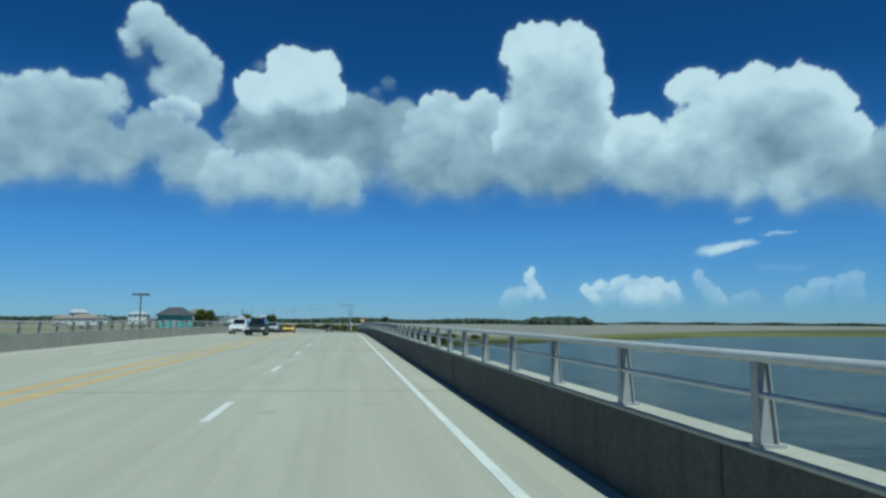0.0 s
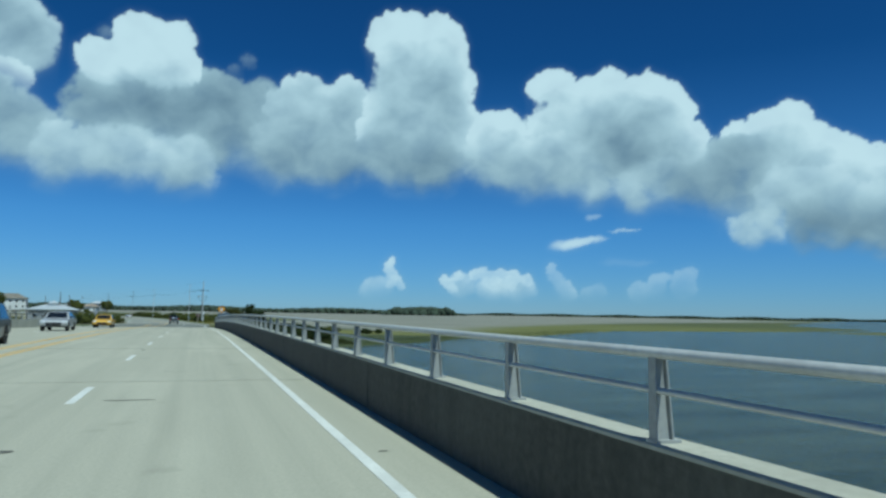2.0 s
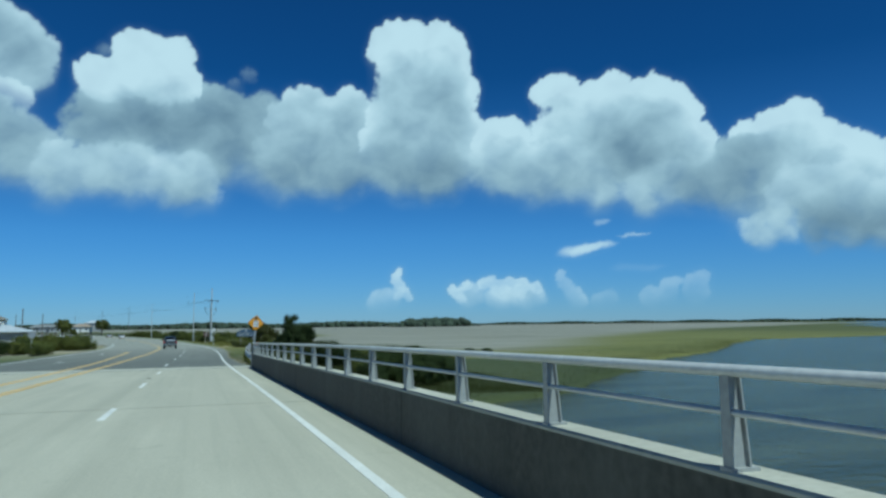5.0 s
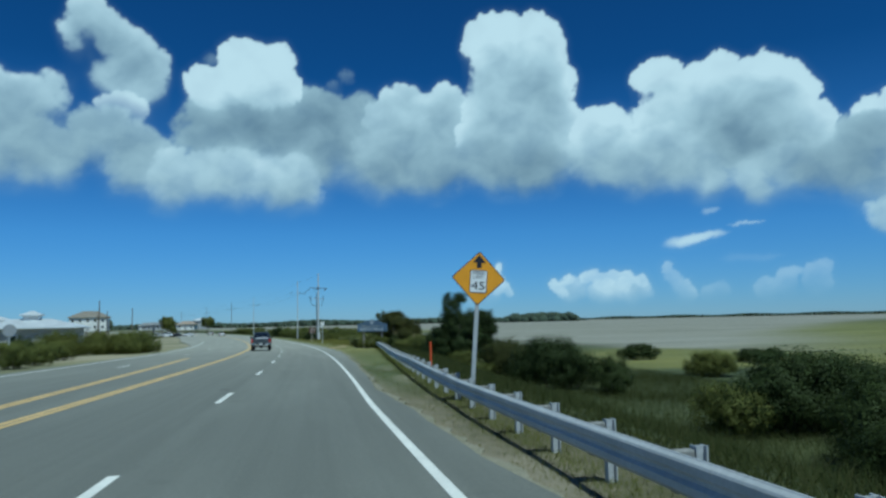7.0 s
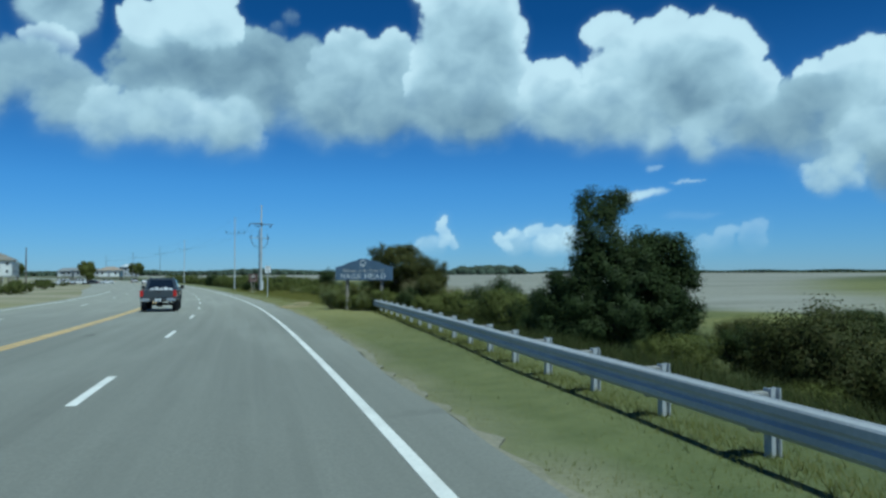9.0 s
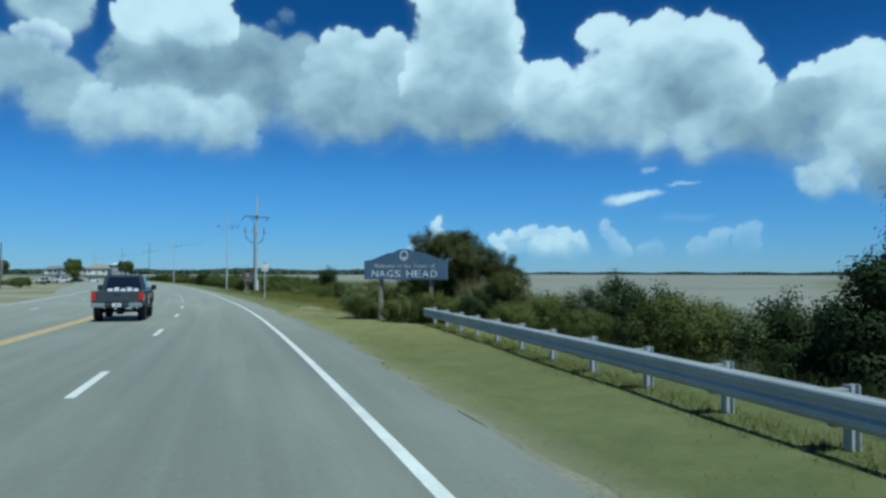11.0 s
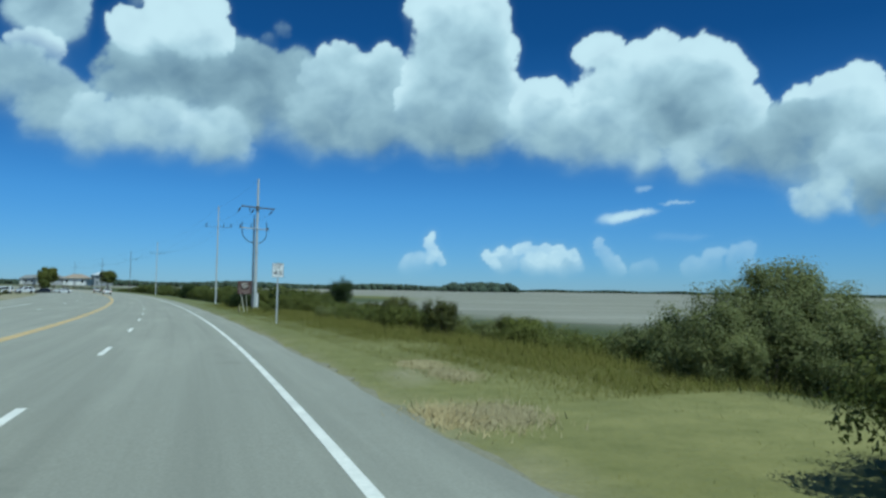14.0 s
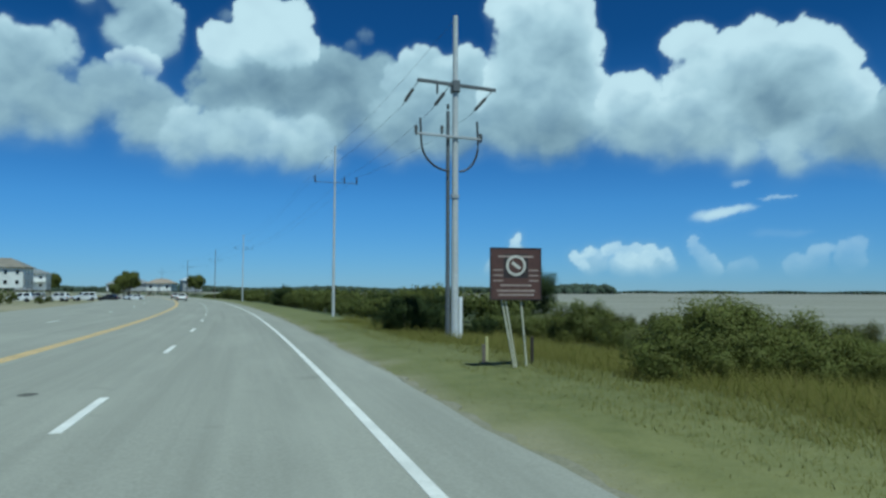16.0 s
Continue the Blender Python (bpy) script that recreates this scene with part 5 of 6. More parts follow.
yard = plant("yard_tree", [(0, 0, 4.6, 3.0, 2.8, 2.3), (1.2, 0, 5.6, 1.6, 1.5, 1.3), (-1.4, 0, 5.2, 1.5, 1.5, 1.4)], MAT["leaf_green"], "rounded green yard tree beside the teal building", "tree", 8000, 130, 0.2, 0.32, (3.2, 0.22), "yard trees")
stand(yard, -36.5, 215.0, 0, 0.85)
for x, y, sc in ((-62, 520, 1.0), (-70, 560, 1.3), (-52, 470, 0.55), (-96, 470, 0.9), (-110, 600, 1.3), (-60, 640, 1.4), (-130, 520, 1.2), (-75, 400, 0.7)):
    o = copy_thing(yard, Matrix())
    o.matrix_basis = Matrix.LocRotScale((x, y, on_ground(x, y)), Euler((0, 0, x)), (sc, sc, sc))


# ---- grass and reeds ----
def blades(name, px, py, tall, wide, mat, label, lean=0.7):
    """Grass blades bent over by the south-west wind, shaded softly like a sward."""
    n = len(px)
    z = ground_height(px, py)
    h = tall * rng.uniform(0.5, 1.25, n)
    a = rng.uniform(0, 6.283, n)
    dx, dy = np.cos(a) * wide * rng.uniform(0.6, 1.3, n), np.sin(a) * wide * rng.uniform(0.6, 1.3, n)
    lx, ly = (rng.normal(size=n) * 0.7 + 0.25) * h * lean, (rng.normal(size=n) * 0.7 + 0.75) * h * lean
    turn = np.where(dx * ly - dy * lx < 0, -1.0, 1.0)
    dx, dy = dx * turn, dy * turn
    v = np.stack([np.stack([px - dx, py - dy, z - 0.03], -1), np.stack([px + dx, py + dy, z - 0.03], -1), np.stack([px + lx, py + ly, z + h], -1)], 1).reshape(-1, 3)
    ob = obj_from(name, v, np.arange(3 * n).reshape(-1, 3), mat, smooth=True)
    up_ = rng.normal(size=(n, 3)) * 0.22 + np.array([0, -0.25, 1.0])
    ob.data.normals_split_custom_set_from_vertices(np.repeat(up_ / np.linalg.norm(up_, axis=1)[:, None], 3, 0))
    return tagged(ob, label, "grass", kind="stuff")


def strewn(n, s0, s1, l0, l1, patchy=2.2):
    q, l = rng.uniform(s0, s1, n), rng.uniform(l0, l1, n)
    t = np.interp(q, ARC, TH)
    x, y = np.interp(q, ARC, RX) + l * np.cos(t), np.interp(q, ARC, RY) + l * np.sin(t)
    ok = (rng.uniform(-1.1, 0.9, n) < wobble(x, y, patchy)) & (shore(x, y) > 0.5)
    return x[ok], y[ok]


def behind(x, y):
    q, l = road_coords(x, y)
    ok_ = l > verge_edge(q) + 0.2 * wobble(x, y, 2)
    return x[ok_], y[ok_]


def off_road(x, y):
    q, l = road_coords(x, y)
    ok_ = l > asphalt_edge(q) + 0.12 + 0.15 * wobble(x, y, 0.7)
    return x[ok_], y[ok_]


blades("verge_grass", *off_road(*strewn(34000, 170, 204, 0.5, 6.0, 1.5)), 0.05, 0.007, MAT["rail_grass"], "thin dull grass on the sandy verge")
blades("verge_grass", *off_road(*strewn(120000, 200, 330, 0.8, 8.5, 1.5)), 0.03, 0.007, MAT["turf"], "short yellow-green mown verge grass")
blades("rank_grass", *behind(*strewn(260000, 168, 248, 2.0, 22.0, 3.5)), 0.32, 0.009, MAT["reed"], "rank green and straw-coloured grass on the marsh edge", 0.8)
for l0, l1, tall_, n_ in ((3.0, 6.0, 0.06, 60000), (4.2, 7.0, 0.12, 70000), (5.2, 8.4, 0.22, 80000)):
    blades("rough_grass", *strewn(n_, 246, 330, l0, l1, 2.6), tall_, 0.008, MAT["rough_grass"], "rough uncut olive grass along the verge", 1.0)
blades("tall_grass", *behind(*strewn(100000, 250, 335, 5.5, 13.0, 4.5)), 0.42, 0.009, MAT["rough_grass"], "tall soft olive grass before the shrubs", 0.8)
q_ = rng.uniform(167, 234, 26000)
l_ = np.interp(q_, G_S, G_L) + rng.normal(size=26000) * 0.22 + 0.15
t_ = np.interp(q_, ARC, TH)
blades("rail_grass", np.interp(q_, ARC, RX) + l_ * np.cos(t_), np.interp(q_, ARC, RY) + l_ * np.sin(t_), 0.08, 0.007, MAT["rail_grass"], "uncut olive grass along the foot of the guard rail", 0.9)
rx, ry = rng.uniform(8, 120, 240000), rng.uniform(165, 300, 240000)
q_ = shore(rx, ry)
ok = (q_ > 0.3) & (rng.uniform(0, 1, len(rx)) < np.exp(-q_ / 7))
blades("shore_reeds", rx[ok], ry[ok], 0.26, 0.012, MAT["reed"], "green reeds along the water's edge", 0.3)

q_, l_ = rng.uniform(232.5, 238.5, 9000), rng.uniform(7.0, 10.2, 9000)
t_ = np.interp(q_, ARC, TH)
blades("dry_reeds", np.interp(q_, ARC, RX) + l_ * np.cos(t_), np.interp(q_, ARC, RY) + l_ * np.sin(t_), 1.5, 0.012, MAT["tan_reed"], "thin dry tan reed stalks behind the guard rail", 0.15)
# raked heaps of dry grass left on the verge
for s0, l0 in [(251.97, 3.41), (249.88, 3.39), (245.55, 1.76), (245.26, 2.13), (245.43, 2.61)]:
    q_, l_ = s0 + rng.normal(size=1100) * 0.5, l0 + rng.normal(size=1100) * 0.22
    t_ = np.interp(q_, ARC, TH)
    hx, hy = np.interp(q_, ARC, RX) + l_ * np.cos(t_), np.interp(q_, ARC, RY) + l_ * np.sin(t_)
    blades("straw_heap", hx, hy, 0.1, 0.012, MAT["straw"], "raked heap of pale dry grass on the verge", 1.3)

# ---- signs ----
MAT["sign_yellow"] = plain("sign_yellow", (0.78, 0.34, 0.006), 0.5)
MAT["sign_white"] = plain("sign_white", (0.82, 0.83, 0.82), 0.4)
MAT["sign_black"] = plain("sign_black", (0.015, 0.015, 0.02), 0.45)
MAT["sign_faded"] = worn("sign_faded_print", (0.27, 0.2, 0.17), (0.46, 0.38, 0.33), 14, 2, 0.6)
MAT["board_edge"] = worn("dark_board_edging", (0.022, 0.016, 0.016), (0.045, 0.032, 0.03), 10, 2, 0.6)
MAT["stake_yellow"] = worn("yellowed_stake", (0.42, 0.4, 0.17), (0.6, 0.57, 0.28), 10, 2, 0.8)
MAT["leg_cream"] = worn("cream_weathered_leg", (0.44, 0.43, 0.32), (0.62, 0.6, 0.48), 9, 2, 0.8)
MAT["sign_brown"] = worn("sign_brown", (0.075, 0.036, 0.028), (0.115, 0.056, 0.043), 6, 1, 0.5)
MAT["sign_cream"] = plain("sign_cream", (0.6, 0.57, 0.5), 0.5)
MAT["sign_blue"] = worn("painted_blue_boards", (0.1, 0.155, 0.23), (0.155, 0.22, 0.31), 5, 0.8, 0.55)
MAT["sign_orange"] = plain("marker_orange", (0.75, 0.1, 0.02), 0.5)
MAT["sign_back"] = worn("bare_sign_back", (0.35, 0.36, 0.36), (0.5, 0.51, 0.51), 8, 1, 0.5, 0.5)


def rounded_plate(w, h, r, thick, seg=4):
    """An upright plate in x, z with rounded corners, its face towards -y."""
    pts = []
    for cx, cz, a0 in ((w / 2 - r, h / 2 - r, 0), (-w / 2 + r, h / 2 - r, 90), (-w / 2 + r, -h / 2 + r, 180), (w / 2 - r, -h / 2 + r, 270)):
        for i in range(seg + 1):
            a = radians(a0 + 90 * i / seg)
            pts.append((cx + r * math.cos(a), cz + r * math.sin(a)))
    bm = bmesh.new()
    f = bm.faces.new([bm.verts.new((x, 0, z)) for x, z in pts])
    r_ = bmesh.ops.extrude_face_region(bm, geom=[f])
    bmesh.ops.translate(bm, vec=(0, thick, 0), verts=[q for q in r_["geom"] if isinstance(q, bmesh.types.BMVert)])
    return bm


def turned(bm, m):
    bmesh.ops.transform(bm, matrix=m, verts=bm.verts[:])
    return bm


def channel_post(w, top):
    """A steel post folded to a U, one piece."""
    a, t = w / 2, 0.008
    pts = [(-a, 0.06), (-a, 0.012), (a, 0.012), (a, 0.06), (a - t, 0.06), (a - t, 0.012 + t), (-a + t, 0.012 + t), (-a + t, 0.06)]
    bm = bmesh.new()
    f = bm.faces.new([bm.verts.new((x, y, -0.5)) for x, y in pts])
    up_ = bmesh.ops.extrude_face_region(bm, geom=[f])
    bmesh.ops.translate(bm, vec=(0, 0, top + 0.5), verts=[q for q in up_["geom"] if isinstance(q, bmesh.types.BMVert)])
    bmesh.ops.recalc_face_normals(bm, faces=bm.faces[:])
    return bm


def speed_plate(parent, w, h, z, y):
    part("border", turned(rounded_plate(w, h, 0.04, 0.004), pose(0, y, z)), MAT["sign_black"], parent, "black border")
    part("panel", turned(rounded_plate(w - 0.035, h - 0.035, 0.03, 0.004), pose(0, y - 0.003, z)), MAT["sign_white"], parent, "white sign face")
    for word, dz, size, wd in (("SPEED", 0.36, 0.2, 0.72), ("LIMIT", 0.17, 0.2, 0.62), ("45", -0.2, 0.5, 0.78)):
        text_part("lettering", word, h * size, MAT["sign_black"], parent, pose(0, y - 0.006, z + h * dz), 0.002, w * wd)


# diamond warning sign
d = empty("warning_sign", pose(2.78, 181.2, on_ground(2.78, 181.2), 0, 4.5, -4), "yellow diamond speed limit 45 ahead sign on a steel post", "road sign")
zc = 1.8 - on_ground(2.78, 181.2)
part("post", channel_post(0.09, zc + 0.58), MAT["galvanised"], d)
part("border", turned(rounded_plate(0.88, 0.88, 0.05, 0.004), pose(0, 0.006, zc) @ Matrix.Rotation(radians(45), 4, "Y")), MAT["sign_black"], d, "black border of the diamond")
part("panel", turned(rounded_plate(0.84, 0.84, 0.045, 0.004), pose(0, 0.002, zc) @ Matrix.Rotation(radians(45), 4, "Y")), MAT["sign_yellow"], d, "yellow sign face")
speed_plate(d, 0.4, 0.52, zc - 0.07, -0.004)
arrow = bmesh.new()
af = arrow.faces.new([arrow.verts.new((x, 0, z)) for x, z in ((-0.055, 0.2), (0.055, 0.2), (0.055, 0.32), (0.15, 0.32), (0.0, 0.5), (-0.15, 0.32), (-0.055, 0.32))])
ext = bmesh.ops.extrude_face_region(arrow, geom=[af])
bmesh.ops.translate(arrow, vec=(0, 0.003, 0), verts=[q for q in ext["geom"] if isinstance(q, bmesh.types.BMVert)])
part("arrow", turned(arrow, pose(0, -0.003, zc + 0.04)), MAT["sign_black"], d, "black arrow pointing up")

# speed limit sign
sx, sy = 1.83, 276.2
d = empty("speed_limit_sign", pose(sx, sy, on_ground(sx, sy), 0, 0, 3), "white speed limit 45 sign on a steel post", "road sign")
zc = 0.84 - on_ground(sx, sy)
part("post", channel_post(0.08, zc + 0.42), MAT["galvanised"], d)
speed_plate(d, 0.61, 0.76, zc, 0.004)

# brown notice board on splayed white posts
bx, by = 0.6, 299.0
d = empty("notice_board", pose(bx, by, on_ground(bx, by), 0, 0, 2), "brown notice board with a round emblem on pale wooden posts", "notice board")
g = on_ground(bx, by)
top, bot = 0.42 - g, -0.72 - g
part("board", box(-0.58, 0.58, 0, 0.045, bot, top, bev=0.008), MAT["sign_brown"], d)
for x0, x1, z0, z1 in ((-0.58, 0.58, top - 0.025, top), (-0.58, 0.58, bot, bot + 0.025), (-0.58, -0.555, bot + 0.025, top - 0.025), (0.555, 0.58, bot + 0.025, top - 0.025)):
    part("edging", box(x0, x1, -0.008, -0.002, z0, z1), MAT["board_edge"], d, "dark edging strip")
em_z = (top + bot) / 2 + 0.18
part("emblem_field", box(-0.28, 0.28, -0.003, -0.0005, em_z - 0.27, em_z + 0.25), MAT["board_edge"], d, "dark square behind the emblem")
emb = bmesh.new()
bmesh.ops.create_cone(emb, cap_ends=True, segments=28, radius1=0.225, radius2=0.225, depth=0.006, matrix=pose(0, -0.007, em_z, 90))
part("emblem", emb, MAT["sign_cream"], d, "round cream emblem")
emb = bmesh.new()
bmesh.ops.create_cone(emb, cap_ends=True, segments=24, radius1=0.17, radius2=0.17, depth=0.006, matrix=pose(0, -0.01, em_z, 90))
part("emblem_centre", emb, MAT["sign_brown"], d, "brown centre of the emblem")
part("emblem_shape", turned(box(-0.11, 0.11, -0.018, -0.0135, -0.035, 0.035, bev=0.0015), pose(0, 0, em_z, 0, 35, 0)), MAT["sign_cream"], d, "cream bar across the emblem")
for w, z in ((0.8, 0.17), (0.34, 0.43), (0.3, 0.53), (0.34, 0.63), (0.86, 0.82), (0.7, 0.72), (0.8, 0.9)):
    if 0.4 < z < 0.65:
        for sgn in (-1, 1):
            part("text_bar", box(sgn * 0.4 - 0.11, sgn * 0.4 + 0.11, -0.006, -0.002, top - z * 1.14 - 0.015, top - z * 1.14 + 0.015), MAT["sign_faded"], d)
    else:
        part("text_bar", box(-w * 0.5, w * 0.5, -0.006, -0.002, top - z * 1.14 - 0.02, top - z * 1.14 + 0.02), MAT["sign_faded"], d)
for a, b in ((-0.35, 0.06), (-0.26, 0.1), (0.11, 0.31)):
    part("leg", rod((a, 0.07, bot + 0.25), (b, 0.12, -0.35), 0.024, seg=8), MAT["leg_cream"], d, "pale wooden leg")
for x, y, mat, lab in ((0.28, 300.4, "stake_yellow", "short yellowed marker stake with a dark strip in the grass"), (1.2, 299.8, "board_edge", "short dark marker stake in the grass")):
    o = empty("marker_post", pose(x, y, on_ground(x, y)), lab, "marker post", "marker posts")
    part("stake", box(-0.03, 0.03, -0.03, 0.03, -0.3, 0.6, bev=0.006), MAT[mat], o)
    if mat == "stake_yellow":
        part("back_strip", box(-0.11, -0.032, -0.02, 0.02, -0.3, 0.42, bev=0.004), MAT["dark_wood"], o, "dark strip")

# town welcome sign
xa, ya, xb, yb = 4.35, 238.0, 6.95, 235.1
ang_w = math.degrees(math.atan2(yb - ya, xb - xa))
wx_, wy_ = (xa + xb) / 2, (ya + yb) / 2
gz = on_ground(wx_, wy_)
d = empty("welcome_sign", pose(wx_, wy_, gz, 0, 0, ang_w), "weathered blue town welcome sign with white lettering on two posts", "welcome sign")
zb, zs, zt = 0.02 - gz, 0.76 - gz, 1.2 - gz
W_ = 1.95
outline = [(-W_, zb), (W_, zb), (W_, zs)]
outline += [(W_ - (W_ - 0.45) * i / 8, zs + (zt - 0.12 - zs) * (0.5 - 0.5 * math.cos(math.pi * i / 8))) for i in range(1, 9)]
outline += [(0.45 * math.cos(a), zt - 0.12 + 0.12 * math.sin(a)) for a in np.linspace(0.3, math.pi - 0.3, 7)]
outline += [(-W_ + (W_ - 0.45) * i / 8, zs + (zt - 0.12 - zs) * (0.5 - 0.5 * math.cos(math.pi * i / 8))) for i in range(8, -1, -1)]
for nm, grow, y0, mat, lab in (("rim", 1.0, 0.0, "sign_white", "pale worn rim"), ("board", 0.985, -0.006, "sign_blue", "blue painted board")):
    bm = bmesh.new()
    f = bm.faces.new([bm.verts.new((x * grow, y0, (z - (zb + zt) / 2) * (grow - 0.01 * (grow < 1)) + (zb + zt) / 2)) for x, z in outline])
    e = bmesh.ops.extrude_face_region(bm, geom=[f])
    bmesh.ops.translate(bm, vec=(0, 0.06 if grow == 1.0 else 0.005, 0), verts=[q for q in e["geom"] if isinstance(q, bmesh.types.BMVert)])
    part(nm, bm, MAT["sign_blue"] if nm == "rim" else MAT[mat], d, lab if nm == "board" else "")
for letter, x in zip("NAGSHEAD", (-1.4, -1.04, -0.66, -0.3, 0.28, 0.64, 1.0, 1.38)):
    text_part("letter", letter, 0.38, MAT["sign_white"], d, pose(x, -0.01, zb + 0.21), 0.006, 0.3)
for word, x, w in (("Welcome", -0.93, 0.98), ("to", -0.21, 0.2), ("the", 0.16, 0.32), ("Town", 0.75, 0.62), ("of", 1.3, 0.24)):
    text_part("small_word", word, 0.24, MAT["sign_cream"], d, pose(x, -0.01, zb + 0.52), 0.004, w)
bm = bmesh.new()
n = 26
for r0, r1 in ((0.15, 0.2),):
    vs = [[bm.verts.new((r * math.cos(2 * math.pi * i / n), y, r * math.sin(2 * math.pi * i / n))) for i in range(n)] for r in (r0, r1) for y in (-0.012, -0.002)]
    for a, b in ((0, 2), (2, 3), (3, 1), (1, 0)):
        for i in range(n):
            bm.faces.new((vs[a][i], vs[a][(i + 1) % n], vs[b][(i + 1) % n], vs[b][i]))
part("ring_emblem", turned(bm, pose(0, 0, zt - 0.25)), MAT["sign_white"], d, "white ring emblem")
part("emblem_wave", box(-0.11, 0.11, -0.012, -0.006, zt - 0.37, zt - 0.31), MAT["sign_white"], d)
for x in (-1.2, 1.2):
    part("post", box(x - 0.07, x + 0.07, 0.06, 0.2, -0.6, zs - 0.1, bev=0.01), MAT["timber"], d)

# orange marker behind the guard rail
o = empty("orange_marker", pose(4.03, 193.7, on_ground(4.03, 193.7)), "tall thin orange marker stake behind the guard rail", "marker post")
part("stake", rod((0, 0, -0.3), (0, 0, 0.02 - on_ground(4.03, 193.7)), 0.035, seg=8), MAT["sign_orange"], o)
part("cap", rod((0, 0, 0.02 - on_ground(4.03, 193.7)), (0, 0, 0.06 - on_ground(4.03, 193.7)), 0.04, 0.02, seg=8), MAT["sign_orange"], o)

# sign seen from behind, across the road
x, y = -18.6, 214.0
o = empty("stop_sign", pose(x, y, on_ground(x, y), 0, 0, 20), "grey back of an octagonal sign on a post", "road sign")
bm = bmesh.new()
bmesh.ops.create_cone(bm, cap_ends=True, segments=8, radius1=0.4, radius2=0.4, depth=0.006, matrix=pose(0, 0, 2.3, 90) @ Matrix.Rotation(radians(22.5), 4, "Z"))
part("panel", bm, MAT["sign_back"], o)
part("post", box(-0.035, 0.035, 0.006, 0.05, -0.4, 2.6, bev=0.006), MAT["galvanised"], o)


# ---- power poles ----
def tube(bm, pts_, r, seg=6):
    """One bent tube through the points."""
    rings = []
    for i, p in enumerate(pts_):
        d_ = (pts_[min(i + 1, len(pts_) - 1)] - pts_[max(i - 1, 0)]).normalized()
        m = Matrix.Translation(p) @ d_.to_track_quat("Z", "Y").to_matrix().to_4x4()
        rings.append([bm.verts.new(m @ Vector((r * math.cos(6.2832 * k / seg), r * math.sin(6.2832 * k / seg), 0))) for k in range(seg)])
    for a, b_ in zip(rings, rings[1:]):
        for k in range(seg):
            bm.faces.new((a[k], a[(k + 1) % seg], b_[(k + 1) % seg], b_[k]))


def pole_things(x, y, top, label, foot=0.17):
    g = on_ground(x, y)
    o = empty("utility_pole", pose(x, y, g, 0, 0, math.degrees(np.interp(y, RY, TH))), label, "utility pole", "utility poles")
    h = top - g
    part("pole", rod((0, 0, -0.6), (0, 0, h), foot, foot * 0.6, 12), MAT["pole_grey" if y < 500 and x > -20 else "dark_wood"], o)
    return o, h


def insulator_string(o, arm, way, label="hanging insulator string"):
    """A dead-end string: a thin rod from the arm along the wire, with a row of dark discs on it."""
    b = bmesh.new()
    arm, way = Vector(arm), Vector(way).normalized()
    add_rod(b, arm, arm + way * 2.7, 0.02, 0.014, 6)
    m = way.to_track_quat("Z", "Y").to_matrix().to_4x4()
    for i in range(9):
        bmesh.ops.create_cone(b, cap_ends=True, segments=10, radius1=0.075, radius2=0.045, depth=0.1, matrix=Matrix.Translation(arm + way * (0.95 + 0.14 * i)) @ m)
    part("insulator_string", b, MAT["cable"], o, label)
    return arm + way * 2.7


def upright_insulator(parent, x, y, z, tall_):
    b = bmesh.new()
    add_rod(b, (x, y, z), (x, y, z + tall_), 0.025, seg=6)
    for i in range(4):
        bmesh.ops.create_cone(b, cap_ends=True, segments=10, radius1=0.075, radius2=0.05, depth=tall_ * 0.16, matrix=pose(x, y, z + tall_ * (0.3 + 0.2 * i)))
    part("insulator", b, MAT["cable"], parent, "dark insulator")


px_, py_ = 1.95, 313.2
o, h = pole_things(px_, py_, 11.1, "tall pale power pole with two crossarms and curved cable risers")
g = on_ground(px_, py_)
away = o.matrix_world.to_3x3().inverted() @ (Vector(at(342, 6.0)) - Vector((px_, py_, -2.4)))
upper = part("crossarm", turned(box(-1.68, 1.75, -0.2, -0.08, -0.065, 0.065, bev=0.01), pose(0, 0, 8.1 - g, 0, 3, 0)), MAT["dark_pole"], o, "dark slate upper arm")
ends_ = [insulator_string(upper, (x, -0.1, 8.08 - g - x * 0.052), (away.x / away.y, 1, -0.16)) for x in (-1.62, -0.25, 1.62)]
part("arm_bracket", box(-0.16, 0.16, -0.22, 0.2, 7.8 - g, 8.3 - g, bev=0.03), MAT["dark_pole"], upper, "dark bracket at the pole")
part("stub", rod((-0.82, -0.14, 7.66 - g), (-0.82, -0.14, 8.05 - g), 0.045, seg=8), MAT["cable"], upper, "short dark stub under the arm")
lower = part("crossarm", turned(box(-1.68, 1.12, -0.2, -0.1, -0.05, 0.05, bev=0.01), pose(0, 0, 5.9 - g, 0, 2, 0)), MAT["galvanised"], o, "pale lower arm")
upright_insulator(lower, -1.72, -0.15, 5.86 - g, 0.42)
upright_insulator(lower, -0.62, -0.15, 5.98 - g, 0.36)
upright_insulator(lower, 1.08, -0.15, 5.7 - g, 0.4)
part("riser_pole", rod((-0.28, 0.05, -0.5), (-0.3, 0.05, 7.0 - g), 0.105, 0.075, 10), MAT["dark_pole"], o, "dark second pole")
part("riser_cap", rod((-0.3, 0.05, 7.1 - g), (-0.3, 0.05, 7.3 - g), 0.06, seg=8), MAT["cable"], o, "dark fitting over the second pole")
part("pole_band", rod((0, 0, 3.35 - g), (0, 0, 3.5 - g), 0.175, seg=12), MAT["galvanised"], o, "steel band")
part("conduit", rod((0.22, -0.1, -0.3), (0.22, -0.1, 1.85), 0.085, seg=10), MAT["sign_white"], o, "white conduit at the foot")
